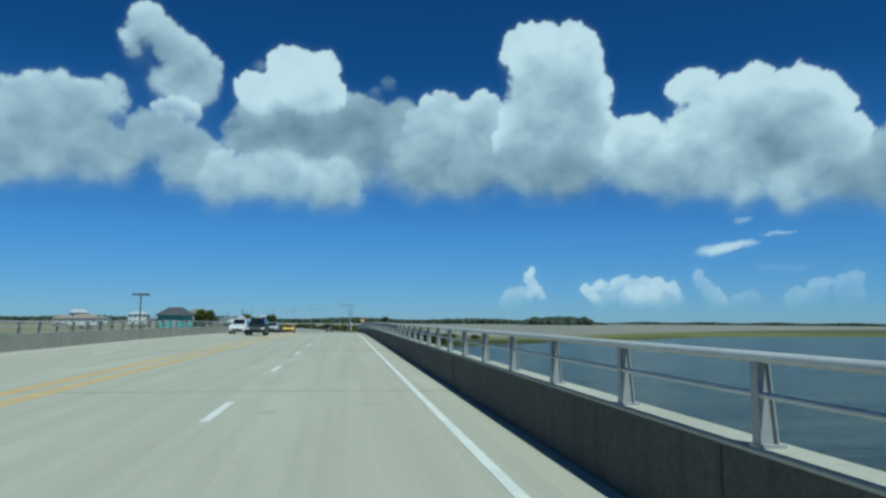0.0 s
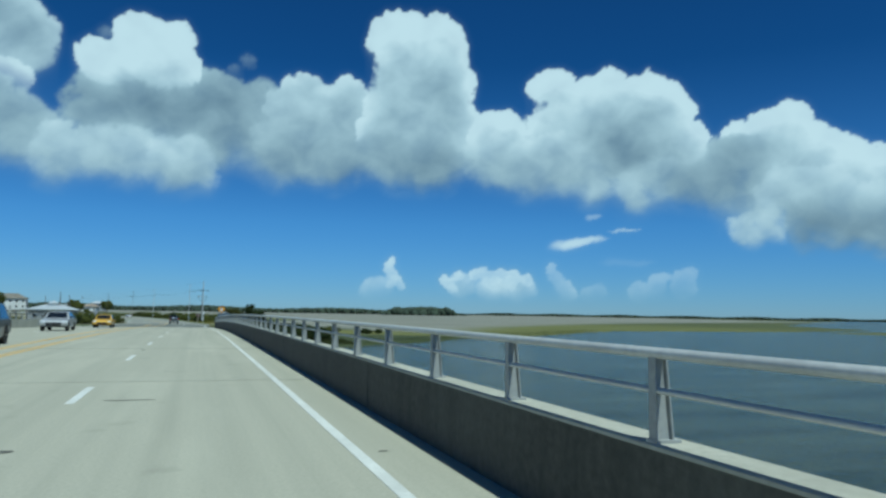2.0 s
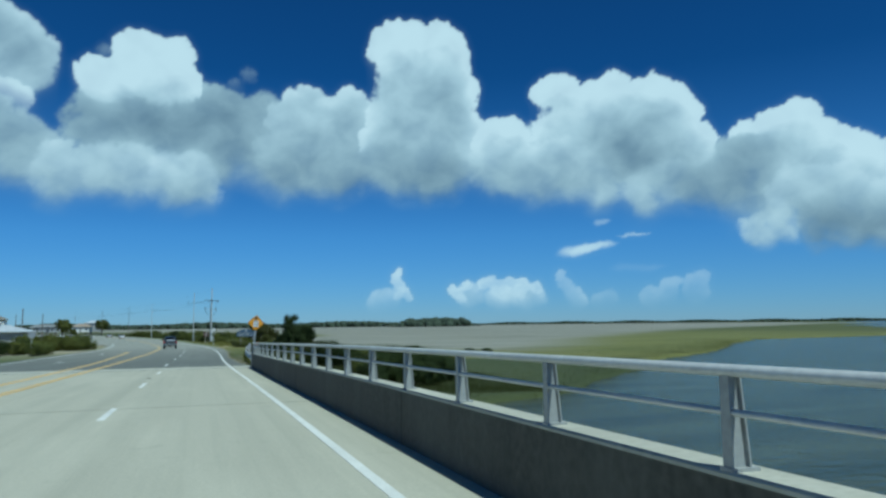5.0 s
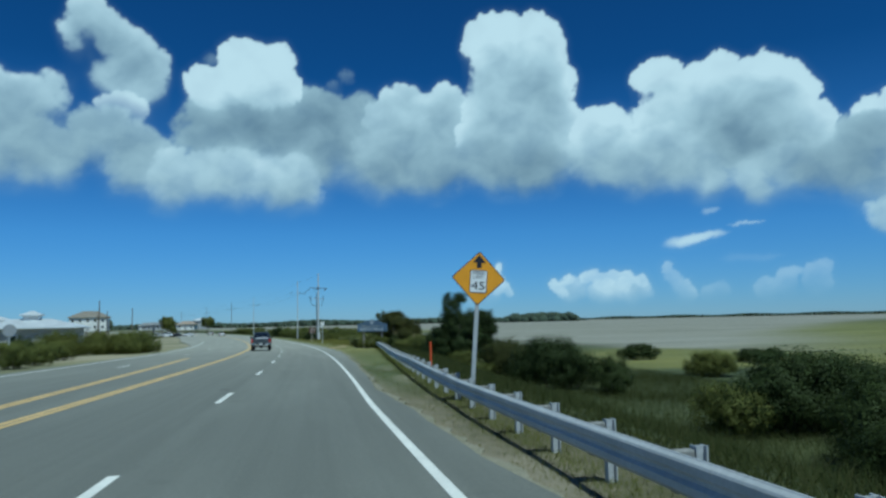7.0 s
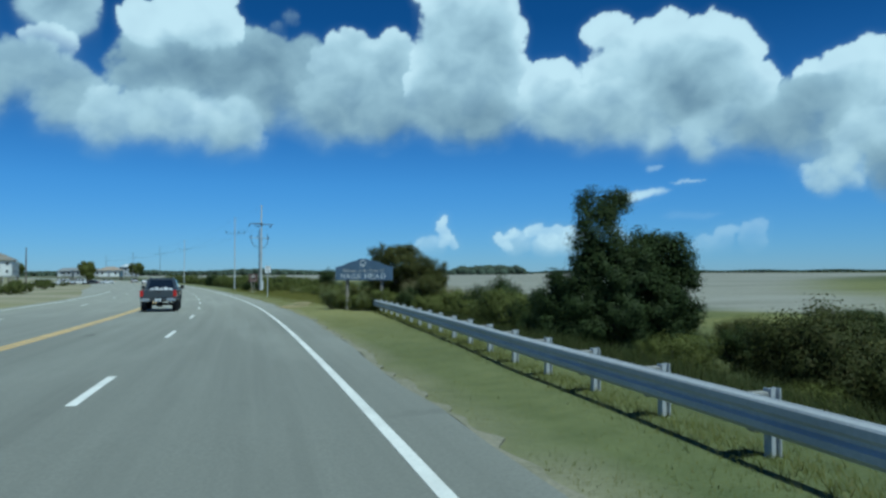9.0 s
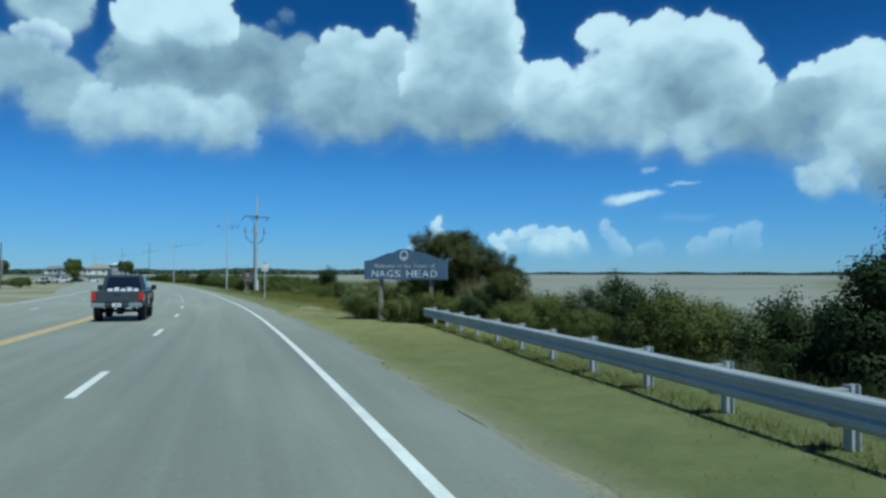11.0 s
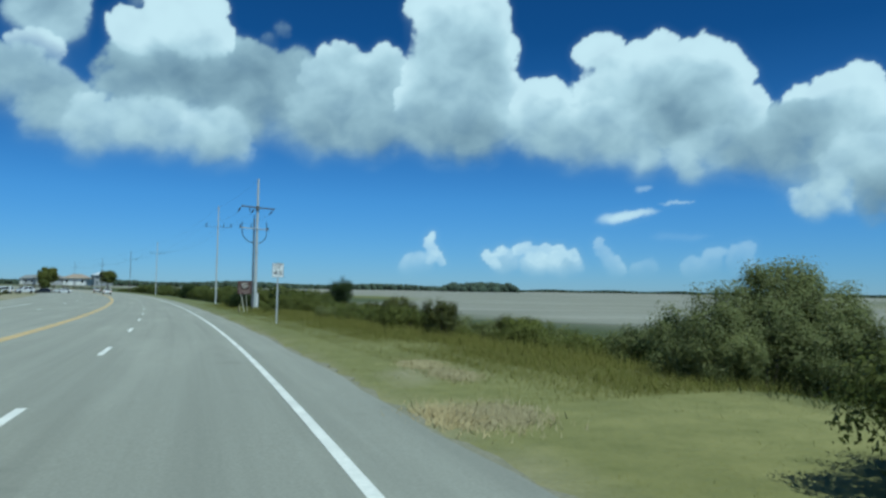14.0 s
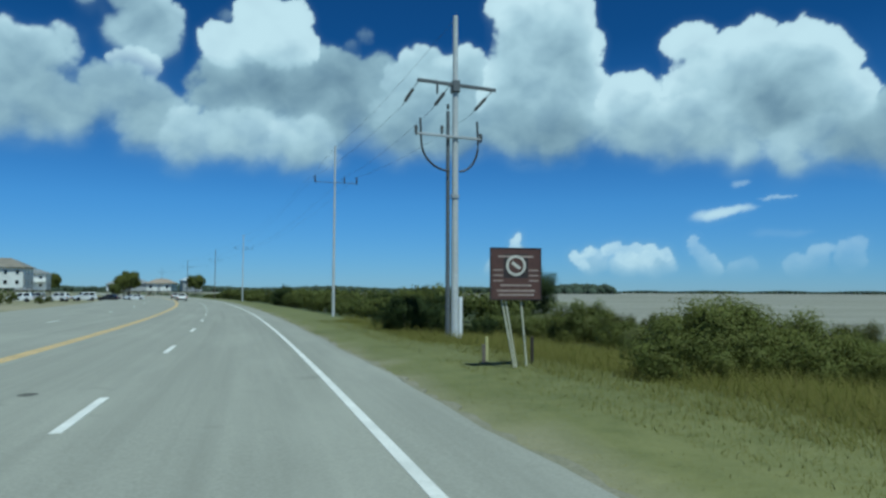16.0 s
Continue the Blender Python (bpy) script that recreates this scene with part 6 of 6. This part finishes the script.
for x0, x1 in ((-0.28, -1.5), (0.15, 0.96)):
    b = bmesh.new()
    pts_ = [Vector((x0 + (x1 - x0) * math.sin(a), -0.16, 4.45 - g + 1.2 * (1 - math.cos(a)))) for a in np.linspace(0, math.pi / 2, 9)]
    pts_.append(pts_[-1] + Vector((-0.05, 0, 0.95)))
    tube(b, pts_, 0.045)
    part("cable_riser", b, MAT["cable"], o, "curved black cable riser")
feet = [[o.matrix_world @ e for e in ends_] + [Vector((px_, py_, 11.0))]]
for q, l in ((342, 6.0), (440, 6.0), (500, 6.2), (575, 6.5), (660, 7.0)):
    x, y, _ = at(q, l)
    o, h = pole_things(x, y, 11.2, "tall thin power pole with slim insulator arms beside the road", 0.12)
    a = part("crossarm", turned(rod((-1.65, -0.14, 0), (1.8, -0.14, 0), 0.022, seg=6), pose(0, 0, h - 3.0)), MAT["dark_pole"], o, "slim arm")
    for x_ in (-1.6, 0.75, 1.75):
        upright_insulator(a, x_, -0.14, h - 3.1, 0.6)
    feet.append([o.matrix_world @ Vector((x_, -0.14, h - 2.5)) for x_ in (-1.6, 0.75, 1.75)] + [Vector((x, y, 11.1))])
x, y = -41.3, 321.7
o, h = pole_things(x, y, 6.5, "dark thin power pole among the houses")
for x, y in ((-58, 395), (-75, 450), (-46, 372)):
    o, h = pole_things(x, y, 6.2, "dark thin power pole among the houses")
for row_a, row_b in zip(feet, feet[1:]):
    for p0, p1 in zip(row_a, row_b):
        b = bmesh.new()
        tube(b, [p0.lerp(p1, t) - Vector((0, 0, 4 * 0.012 * (p1 - p0).length * t * (1 - t))) for t in np.linspace(0, 1, 9)], 0.007, 4)
        w = part("power_line", b, MAT["cable"])
        tagged(w, "thin black power line between two poles", "power line", "power lines")

# floodlight mast beyond the bridge
x, y = -48.4, 200.0
o = empty("light_mast", pose(x, y, on_ground(x, y)), "tall grey light mast with a flat lamp head", "light mast")
hh = 7.3 - on_ground(x, y)
part("mast", rod((0, 0, -0.5), (0, 0, hh), 0.2, 0.14, 10), MAT["dark_wood"], o)
part("lamp_head", box(-1.9, 1.9, -0.5, 0.5, hh, hh + 0.45, bev=0.06), MAT["dark_wood"], o, "flat dark lamp head")

# ---- houses ----
MAT["teal"] = worn("teal_siding", (0.12, 0.42, 0.36), (0.18, 0.55, 0.46), 4, 0.4, 0.6)
MAT["shingle"] = worn("dark_shingles", (0.05, 0.055, 0.06), (0.1, 0.1, 0.105), 6, 0.5, 0.85)
MAT["drab_roof"] = worn("drab_shingles", (0.17, 0.155, 0.125), (0.25, 0.23, 0.19), 6, 0.5, 0.85)
MAT["tan_roof"] = worn("tan_shingles", (0.26, 0.21, 0.16), (0.36, 0.3, 0.24), 6, 0.5, 0.85)
MAT["pale_roof"] = worn("pale_metal_roof", (0.5, 0.54, 0.56), (0.66, 0.69, 0.7), 4, 0.5, 0.5, 0.2)
MAT["white_siding"] = worn("white_siding", (0.62, 0.63, 0.6), (0.8, 0.8, 0.77), 4, 0.4, 0.6)
MAT["grey_siding"] = worn("grey_siding", (0.3, 0.31, 0.31), (0.42, 0.43, 0.43), 4, 0.4, 0.7)
MAT["grey_roof"] = worn("grey_shingles", (0.17, 0.18, 0.18), (0.26, 0.27, 0.27), 6, 0.5, 0.85)


def hip_roof(w, d, z, rise, over, flat=0.35):
    bm = bmesh.new()
    a, b = w / 2 + over, d / 2 + over
    lo = [bm.verts.new(p) for p in ((-a, -b, z - 0.12), (a, -b, z - 0.12), (a, b, z - 0.12), (-a, b, z - 0.12))]
    ev = [bm.verts.new(p) for p in ((-a, -b, z), (a, -b, z), (a, b, z), (-a, b, z))]
    hi = [bm.verts.new(p) for p in ((-a * flat, 0, z + rise), (a * flat, 0, z + rise))]
    bm.faces.new(lo[::-1])
    for i in range(4):
        bm.faces.new((lo[i], lo[(i + 1) % 4], ev[(i + 1) % 4], ev[i]))
    bm.faces.new((ev[0], ev[1], hi[1], hi[0]))
    bm.faces.new((ev[1], ev[2], hi[1]))
    bm.faces.new((ev[2], ev[3], hi[0], hi[1]))
    bm.faces.new((ev[3], ev[0], hi[0]))
    return bm


def house(x, y, turn, w, d, floors, lift, wall, roof, rise, label, porch=True, z0=None, chimney=False):
    """A coastal house: walls with window openings framed and glazed, a hip roof, pilings below and decks in front."""
    g = on_ground(x, y) if z0 is None else z0
    o = empty("house", pose(x, y, g, 0, 0, turn), label, "house", "houses by the road")
    H = lift + floors * 2.9
    part("wall", box(-w / 2, w / 2, -d / 2, d / 2, lift if lift > 0.5 else -0.4, H), MAT[wall], o)
    r = part("roof", hip_roof(w, d, H + 0.13, rise, 0.7), MAT[roof], o)
    if chimney:
        part("cupola", box(-0.9, 0.9, -0.9, 0.9, H + rise - 0.35, H + rise + 0.5, bev=0.04), MAT["white_siding"], r)
        part("cupola_roof", hip_roof(1.8, 1.8, H + rise + 0.62, 0.5, 0.3, 0.05), MAT[roof], r)
    nwin = max(2, int(w / 2.6))
    for k in range(floors):
        for i in range(nwin):
            wx0 = -w / 2 + w * (i + 0.5) / nwin
            zc_ = lift + k * 2.9 + 1.6
            if k == 0 and i == nwin // 2:
                dr = part("door", box(wx0 - 0.5, wx0 + 0.5, -d / 2 - 0.05, -d / 2 - 0.004, lift + 0.05, lift + 2.1), MAT["grey_siding"], o)
                part("handle", box(wx0 + 0.36, wx0 + 0.4, -d / 2 - 0.09, -d / 2 - 0.05, lift + 1.0, lift + 1.1), MAT["galvanised"], dr)
                continue
            wn_ = part("window", box(wx0 - 0.55, wx0 + 0.55, -d / 2 - 0.05, -d / 2 - 0.004, zc_ - 0.65, zc_ + 0.65), MAT["white_siding"], o, "white window frame")
            part("pane", box(wx0 - 0.45, wx0 + 0.45, -d / 2 - 0.06, -d / 2 - 0.052, zc_ - 0.55, zc_ + 0.55), MAT["glass_dark"], wn_, "dark glass pane")
        for i in range(max(2, int(d / 3))):
            wy0 = -d / 2 + d * (i + 0.5) / max(2, int(d / 3))
            zc_ = lift + k * 2.9 + 1.6
            wn_ = part("window", box(w / 2 + 0.004, w / 2 + 0.05, wy0 - 0.5, wy0 + 0.5, zc_ - 0.6, zc_ + 0.6), MAT["white_siding"], o, "white window frame")
            part("pane", box(w / 2 + 0.052, w / 2 + 0.06, wy0 - 0.4, wy0 + 0.4, zc_ - 0.5, zc_ + 0.5), MAT["glass_dark"], wn_, "dark glass pane")
    if lift > 0.5:
        for px in np.linspace(-w / 2 + 0.2, w / 2 - 0.2, 4):
            for py in (-d / 2 + 0.2, 0, d / 2 - 0.2):
                part("piling", box(px - 0.14, px + 0.14, py - 0.14, py + 0.14, -0.4, lift), MAT["timber"], o)
    if porch:
        for k in range(floors):
            zf = lift + k * 2.9
            dk = part("deck", box(-w / 2, w / 2, -d / 2 - 2.0, -d / 2 - 0.06, zf - 0.18, zf, bev=0.02), MAT["white_siding"], o, "white railed deck")
            part("deck_rail", box(-w / 2, w / 2, -d / 2 - 2.0, -d / 2 - 1.92, zf + 0.86, zf + 0.98), MAT["white_siding"], dk)
            for px in np.arange(-w / 2 + 0.05, w / 2, 0.9):
                part("baluster", box(px - 0.04, px + 0.04, -d / 2 - 1.99, -d / 2 - 1.93, zf + 0.002, zf + 0.858), MAT["white_siding"], dk)
        for px in (-w / 2 + 0.1, 0, w / 2 - 0.1):
            part("deck_post", box(px - 0.08, px + 0.08, -d / 2 - 1.9, -d / 2 - 1.74, -0.4, H), MAT["white_siding"], o)
    return o


house(-43.6, 215.0, 10, 8.2, 7.5, 1, 1.5, "teal", "shingle", 2.0, "teal building with a dark hipped roof beyond the bridge", porch=False)
house(-33.5, 262.0, 8, 10.5, 8, 1, 0.3, "grey_siding", "pale_roof", 1.1, "grey pavilion with a pale hipped roof and a cupola", porch=False, chimney=True)
house(-94.5, 513, 6, 15, 11, 2, 3.0, "white_siding", "drab_roof", 2.8, "white raised beach house with a drab hipped roof", porch=False)
house(-107.5, 575, 8, 10, 9, 2, 2.6, "white_siding", "grey_roof", 1.6, "white two-storey house with railed decks")
sizes = np.random.default_rng(5)
for x, y in ((-78, 600), (-92, 640), (-64, 585), (-128, 500), (-150, 610), (-100, 660), (-170, 560), (-72, 700), (-140, 430), (-165, 480), (-120, 380), (-185, 420)):
    house(x, y, sizes.uniform(-5, 25), sizes.uniform(9, 13), 9, int(sizes.integers(1, 3)), 2.2, str(sizes.choice(["white_siding", "grey_siding", "white_siding"])),
          str(sizes.choice(["tan_roof", "grey_roof", "pale_roof"])), 1.8, "far raised beach house with a hipped roof", porch=False)


# ---- vehicles ----
def paint(name, col):
    m, nt, p = material(name, 0.35, 0.1)
    v = coords(nt)
    c = ramp(nt, noise_tex(nt, v, 2.5, 5), [(0.3, tuple(x * 0.8 for x in col)), (0.7, col)])
    nt.links.new(c, p.inputs["Base Color"])
    p.inputs["Coat Weight"].default_value = 0.7
    p.inputs["Coat Roughness"].default_value = 0.08
    return m


MAT["slate_paint"] = paint("slate_car_paint", (0.045, 0.055, 0.065))
MAT["dark_paint"] = paint("dark_car_paint", (0.02, 0.024, 0.03))
MAT["white_paint"] = paint("white_car_paint", (0.75, 0.76, 0.76))
MAT["yellow_paint"] = paint("yellow_car_paint", (0.72, 0.42, 0.02))
MAT["silver_paint"] = paint("silver_car_paint", (0.42, 0.43, 0.44))
MAT["red_lens"] = plain("red_lamp_lens", (0.42, 0.015, 0.012), 0.2, 0, 0.5)
MAT["chrome"] = plain("dull_chrome", (0.55, 0.56, 0.57), 0.25, 0.9)
MAT["rim"] = plain("dark_alloy", (0.05, 0.05, 0.052), 0.35, 0.7)
MAT["trim_black"] = plain("black_trim", (0.018, 0.018, 0.018), 0.55)
MAT["lamp_lens"] = plain("clear_lamp_lens", (0.7, 0.72, 0.74), 0.15, 0, 0.5)


def wheel(o, x, y, r, w, out):
    bm = bmesh.new()
    prof = [(r * 0.6, -w / 2), (r * 0.93, -w / 2), (r, -w / 2 + 0.05), (r, w / 2 - 0.05), (r * 0.93, w / 2), (r * 0.6, w / 2)]
    n = 28
    rings = [[bm.verts.new((x + b, y + a * math.cos(2 * math.pi * i / n), r + a * math.sin(2 * math.pi * i / n))) for i in range(n)] for a, b in prof]
    for p0, p1 in zip(rings, rings[1:]):
        for i in range(n):
            bm.faces.new((p0[i], p0[(i + 1) % n], p1[(i + 1) % n], p1[i]))
    t = part("tyre", bm, MAT["black"], o)
    rb = bmesh.new()
    bmesh.ops.create_cone(rb, cap_ends=True, segments=24, radius1=r * 0.6, radius2=r * 0.6, depth=w * 0.7, matrix=pose(x, y, r, 0, 90, 0))
    for i in range(6):
        a = i * math.pi / 3
        add_rod(rb, (x + out * w * 0.36, y, r), (x + out * w * 0.36, y + math.cos(a) * r * 0.55, r + math.sin(a) * r * 0.55), 0.045, 0.035, 6)
    part("rim", rb, MAT["rim"], t)


def quad_glass(pts, off):
    """A thin pane through four corners."""
    bm = bmesh.new()
    a, b, c = Vector(pts[0]), Vector(pts[1]), Vector(pts[2])
    nrm = (b - a).cross(c - a).normalized() * off
    f = bm.faces.new([bm.verts.new(Vector(p) + nrm) for p in pts])
    e = bmesh.ops.extrude_face_region(bm, geom=[f])
    bmesh.ops.translate(bm, vec=nrm, verts=[q for q in e["geom"] if isinstance(q, bmesh.types.BMVert)])
    return bm


def arch(yc, r, z, n=7):
    return [(yc - r * math.cos(math.pi * i / n), max(z, z + r * math.sin(math.pi * i / n))) for i in range(n + 1)]


def cabin(o, y0, y1, t0, t1, zb, zt, wb, wt, mat, split=True):
    """A tapered cab with panes on all sides. y0..y1 at the belt, t0..t1 at the roof."""
    bm = bmesh.new()
    lo = [(-wb, y0, zb), (wb, y0, zb), (wb, y1, zb), (-wb, y1, zb)]
    hi = [(-wt, t0, zt), (wt, t0, zt), (wt, t1, zt), (-wt, t1, zt)]
    vl, vh = [bm.verts.new(p) for p in lo], [bm.verts.new(p) for p in hi]
    bm.faces.new(vl[::-1])
    bm.faces.new(vh)
    for i in range(4):
        bm.faces.new((vl[i], vl[(i + 1) % 4], vh[(i + 1) % 4], vh[i]))
    bmesh.ops.bevel(bm, geom=[e for e in bm.edges if max(q.co.z for q in e.verts) > zb + 0.01], offset=0.06, segments=3, affect="EDGES")
    part("cab", bm, mat, o, smooth=False)

    def lerp(a, b, t):
        return tuple(a[i] + (b[i] - a[i]) * t for i in range(3))

    def pane(i, j, u0, u1, name):
        a, b, c, d_ = lo[i], lo[j], hi[j], hi[i]
        q = [lerp(lerp(a, b, u), lerp(d_, c, u), v) for u, v in ((u0, 0.1), (u1, 0.1), (u1, 0.86), (u0, 0.86))]
        part(name, quad_glass(q, 0.006), MAT["glass_dark"], o, "dark tinted glass")
    pane(0, 1, 0.1, 0.9, "rear_window")
    pane(2, 3, 0.08, 0.92, "windscreen")
    for i, j in ((1, 2), (3, 0)):
        if split:
            pane(i, j, 0.1, 0.46, "side_window")
            pane(i, j, 0.52, 0.9, "side_window")
        else:
            pane(i, j, 0.12, 0.88, "side_window")


def pickup(m, mat, label, group=""):
    o = empty("pickup_truck", m, label, "pickup truck", group)
    lo = 0.62
    prof = [(-1.2, lo + 0.06), *arch(0.0, 0.54, lo)[0:], (0.7, lo - 0.04), (2.55, lo - 0.04), *arch(3.22, 0.54, lo), (4.1, lo), (4.18, 0.8), (4.12, 1.08), (3.9, 1.16), (2.6, 1.24), (0.95, 1.2), (0.95, 1.0), (-1.2, 1.0)]
    part("body", extrude_profile(prof, -0.95, 0.95, 0.025), mat, o)
    for sgn in (-1, 1):
        part("bed_side", box(min(sgn * 0.86, sgn * 0.94), max(sgn * 0.86, sgn * 0.94), -1.18, 0.94, 1.002, 1.24, bev=0.015), mat, o)
        fl = [(0.0 + 0.6 * math.cos(a), 0.62 + 0.6 * math.sin(a)) for a in np.linspace(0, math.pi, 9)] + [(0.0 + 0.5 * math.cos(a), 0.62 + 0.5 * math.sin(a)) for a in np.linspace(math.pi, 0, 9)]
        for yc in (0.0, 3.22):
            part("wheel_arch", extrude_profile([(yc + a, b) for a, b in fl], sgn * 0.93, sgn * 1.0, 0.008), MAT["trim_black"], o, "black wheel arch flare")
        part("tail_lamp", box(min(sgn * 0.78, sgn * 0.955), max(sgn * 0.78, sgn * 0.955), -1.235, -1.1, 0.86, 1.2, bev=0.02), MAT["red_lens"], o, "red tail lamp")
        part("headlamp", box(min(sgn * 0.6, sgn * 0.93), max(sgn * 0.6, sgn * 0.93), 4.08, 4.2, 0.9, 1.06, bev=0.02), MAT["lamp_lens"], o, "clear headlamp")
        mr = part("mirror", box(min(sgn * 1.0, sgn * 1.2), max(sgn * 1.0, sgn * 1.2), 2.28, 2.4, 1.22, 1.44, bev=0.03), MAT["trim_black"], o, "black wing mirror")
        part("mirror_arm", box(min(sgn * 0.88, sgn * 1.0), max(sgn * 0.88, sgn * 1.0), 2.31, 2.37, 1.26, 1.31), MAT["trim_black"], mr)
        part("door_handle", box(min(sgn * 0.951, sgn * 0.975), max(sgn * 0.951, sgn * 0.975), 1.75, 1.9, 1.08, 1.12, bev=0.004), MAT["trim_black"], o)
        part("door_handle", box(min(sgn * 0.951, sgn * 0.975), max(sgn * 0.951, sgn * 0.975), 1.08, 1.2, 1.08, 1.12, bev=0.004), MAT["trim_black"], o)
        part("side_step", box(min(sgn * 0.86, sgn * 1.0), max(sgn * 0.86, sgn * 1.0), 0.75, 2.5, 0.46, 0.52, bev=0.015), MAT["trim_black"], o)
        part("roof_rail", rod((sgn * 0.64, 1.15, 1.9), (sgn * 0.64, 2.1, 1.9), 0.025, seg=8), MAT["trim_black"], o)
        for yc in (0.0, 3.22):
            wheel(o, sgn * 0.83, yc, 0.41, 0.29, sgn)
    part("tailgate", box(-0.775, 0.775, -1.225, -1.14, 0.8, 1.235, bev=0.02), mat, o)
    part("tailgate_handle", box(-0.12, 0.12, -1.24, -1.226, 1.08, 1.15, bev=0.006), MAT["trim_black"], o)
    for x0, x1 in ((-0.93, -0.42), (0.42, 0.93)):
        part("bumper", box(x0, x1, -1.36, -1.2, 0.6, 0.78, bev=0.03), MAT["chrome"], o, "dull chrome rear bumper")
    part("bumper_step", box(-0.42, 0.42, -1.33, -1.2, 0.58, 0.72, bev=0.02), MAT["trim_black"], o)
    pl = part("number_plate", box(-0.16, 0.16, -1.35, -1.332, 0.62, 0.76), MAT["sign_white"], o, "white number plate")
    part("text_bar", box(-0.11, 0.11, -1.356, -1.351, 0.665, 0.715), MAT["sign_blue"], pl)
    part("tow_hitch", box(-0.04, 0.04, -1.45, -1.3, 0.46, 0.54, bev=0.01), MAT["trim_black"], o)
    part("axle", rod((-0.7, 0, 0.41), (0.7, 0, 0.41), 0.07, seg=8), MAT["trim_black"], o)
    part("differential", box(-0.16, 0.16, -0.16, 0.16, 0.26, 0.54, bev=0.06), MAT["trim_black"], o)
    part("exhaust", rod((0.5, -1.0, 0.5), (0.5, 0.6, 0.5), 0.05, seg=8), MAT["galvanised"], o)
    cabin(o, 0.95, 2.95, 1.08, 2.12, 1.2, 1.88, 0.9, 0.72, mat)
    b = bmesh.new()
    for i in range(5):
        a = 0.25 * i
        add_box(b, -0.55 + a, -0.36 + a, 0.2, 0.5, 1.002, 1.3 + 0.05 * (i % 2), bev=0.03)
    part("cargo", b, MAT["sign_white"], o, "white gear in the truck bed")
    return o


def car(m, mat, label, tall=False, group="cars on the road"):
    o = empty("car", m, label, "car", group)
    zb, zt = (1.02, 1.72) if tall else (0.92, 1.42)
    prof = [(-0.85, 0.45), *arch(0.0, 0.4, 0.36), (0.6, 0.26), (2.1, 0.26), *arch(2.7, 0.4, 0.36), (3.45, 0.4), (3.52, 0.62), (3.4, zb - 0.14), (2.3, zb + 0.02), (-0.85, zb + 0.02), (-0.95, 0.7)]
    part("body", extrude_profile(prof, -0.9, 0.9, 0.05), mat, o)
    cabin(o, -0.8 if tall else -0.45, 2.35, -0.55 if tall else 0.25, 1.5, zb, zt, 0.84, 0.64, mat)
    for sgn in (-1, 1):
        for yc in (0.0, 2.7):
            wheel(o, sgn * 0.8, yc, 0.34 if not tall else 0.38, 0.22, sgn)
        part("headlamp", box(min(sgn * 0.55, sgn * 0.88), max(sgn * 0.55, sgn * 0.88), 3.38, 3.5, 0.62, 0.78, bev=0.02), MAT["lamp_lens"], o, "clear headlamp")
        part("tail_lamp", box(min(sgn * 0.6, sgn * 0.88), max(sgn * 0.6, sgn * 0.88), -0.98, -0.85, 0.68, 0.86, bev=0.02), MAT["red_lens"], o, "red tail lamp")
        part("mirror", box(min(sgn * 0.86, sgn * 1.02), max(sgn * 0.86, sgn * 1.02), 1.85, 1.97, zb + 0.04, zb + 0.18, bev=0.02), MAT["trim_black"], o)
    part("grille", box(-0.5, 0.5, 3.45, 3.54, 0.42, 0.62, bev=0.01), MAT["trim_black"], o)
    pl = part("number_plate", box(-0.16, 0.16, -1.0, -0.96, 0.6, 0.72), MAT["sign_white"], o)
    part("text_bar", box(-0.1, 0.1, -1.006, -1.001, 0.635, 0.685), MAT["sign_blue"], pl)
    return o


pickup(pose_at(242.0, -5.7), MAT["slate_paint"], "dark slate grey pickup truck with gear in its bed")
car(pose_at(97, -10.0, 0, 180), MAT["dark_paint"], "dark sport utility vehicle coming along the far lane", True)
car(pose_at(106, -13.0, 0, 180), MAT["white_paint"], "white sport utility vehicle coming along the far lane", True)
car(pose_at(124, -11.2, 0, 180), MAT["silver_paint"], "silver car coming along the far lane")
car(pose_at(150, -10.8, 0, 180), MAT["yellow_paint"], "low yellow car coming along the far lane")
car(pose_at(428, -6.2), MAT["white_paint"], "white car driving ahead on the curve")
car(pose_at(470, -6.0), MAT["silver_paint"], "silver car driving ahead on the curve")
for i, (x, y, mat) in enumerate(((-51, 432, "white_paint"), (-53, 440, "silver_paint"), (-48, 438, "white_paint"), (-46, 448, "dark_paint"), (-56, 428, "white_paint"), (-43, 456, "white_paint"), (-60, 446, "silver_paint"))):
    car(pose(x, y, on_ground(x, y), 0, 0, 80 + 25 * (i % 3)), MAT[mat], {"white_paint": "white car parked by the houses", "silver_paint": "silver car parked by the houses", "dark_paint": "dark car parked by the houses"}[mat], i % 2 == 0, "parked cars")
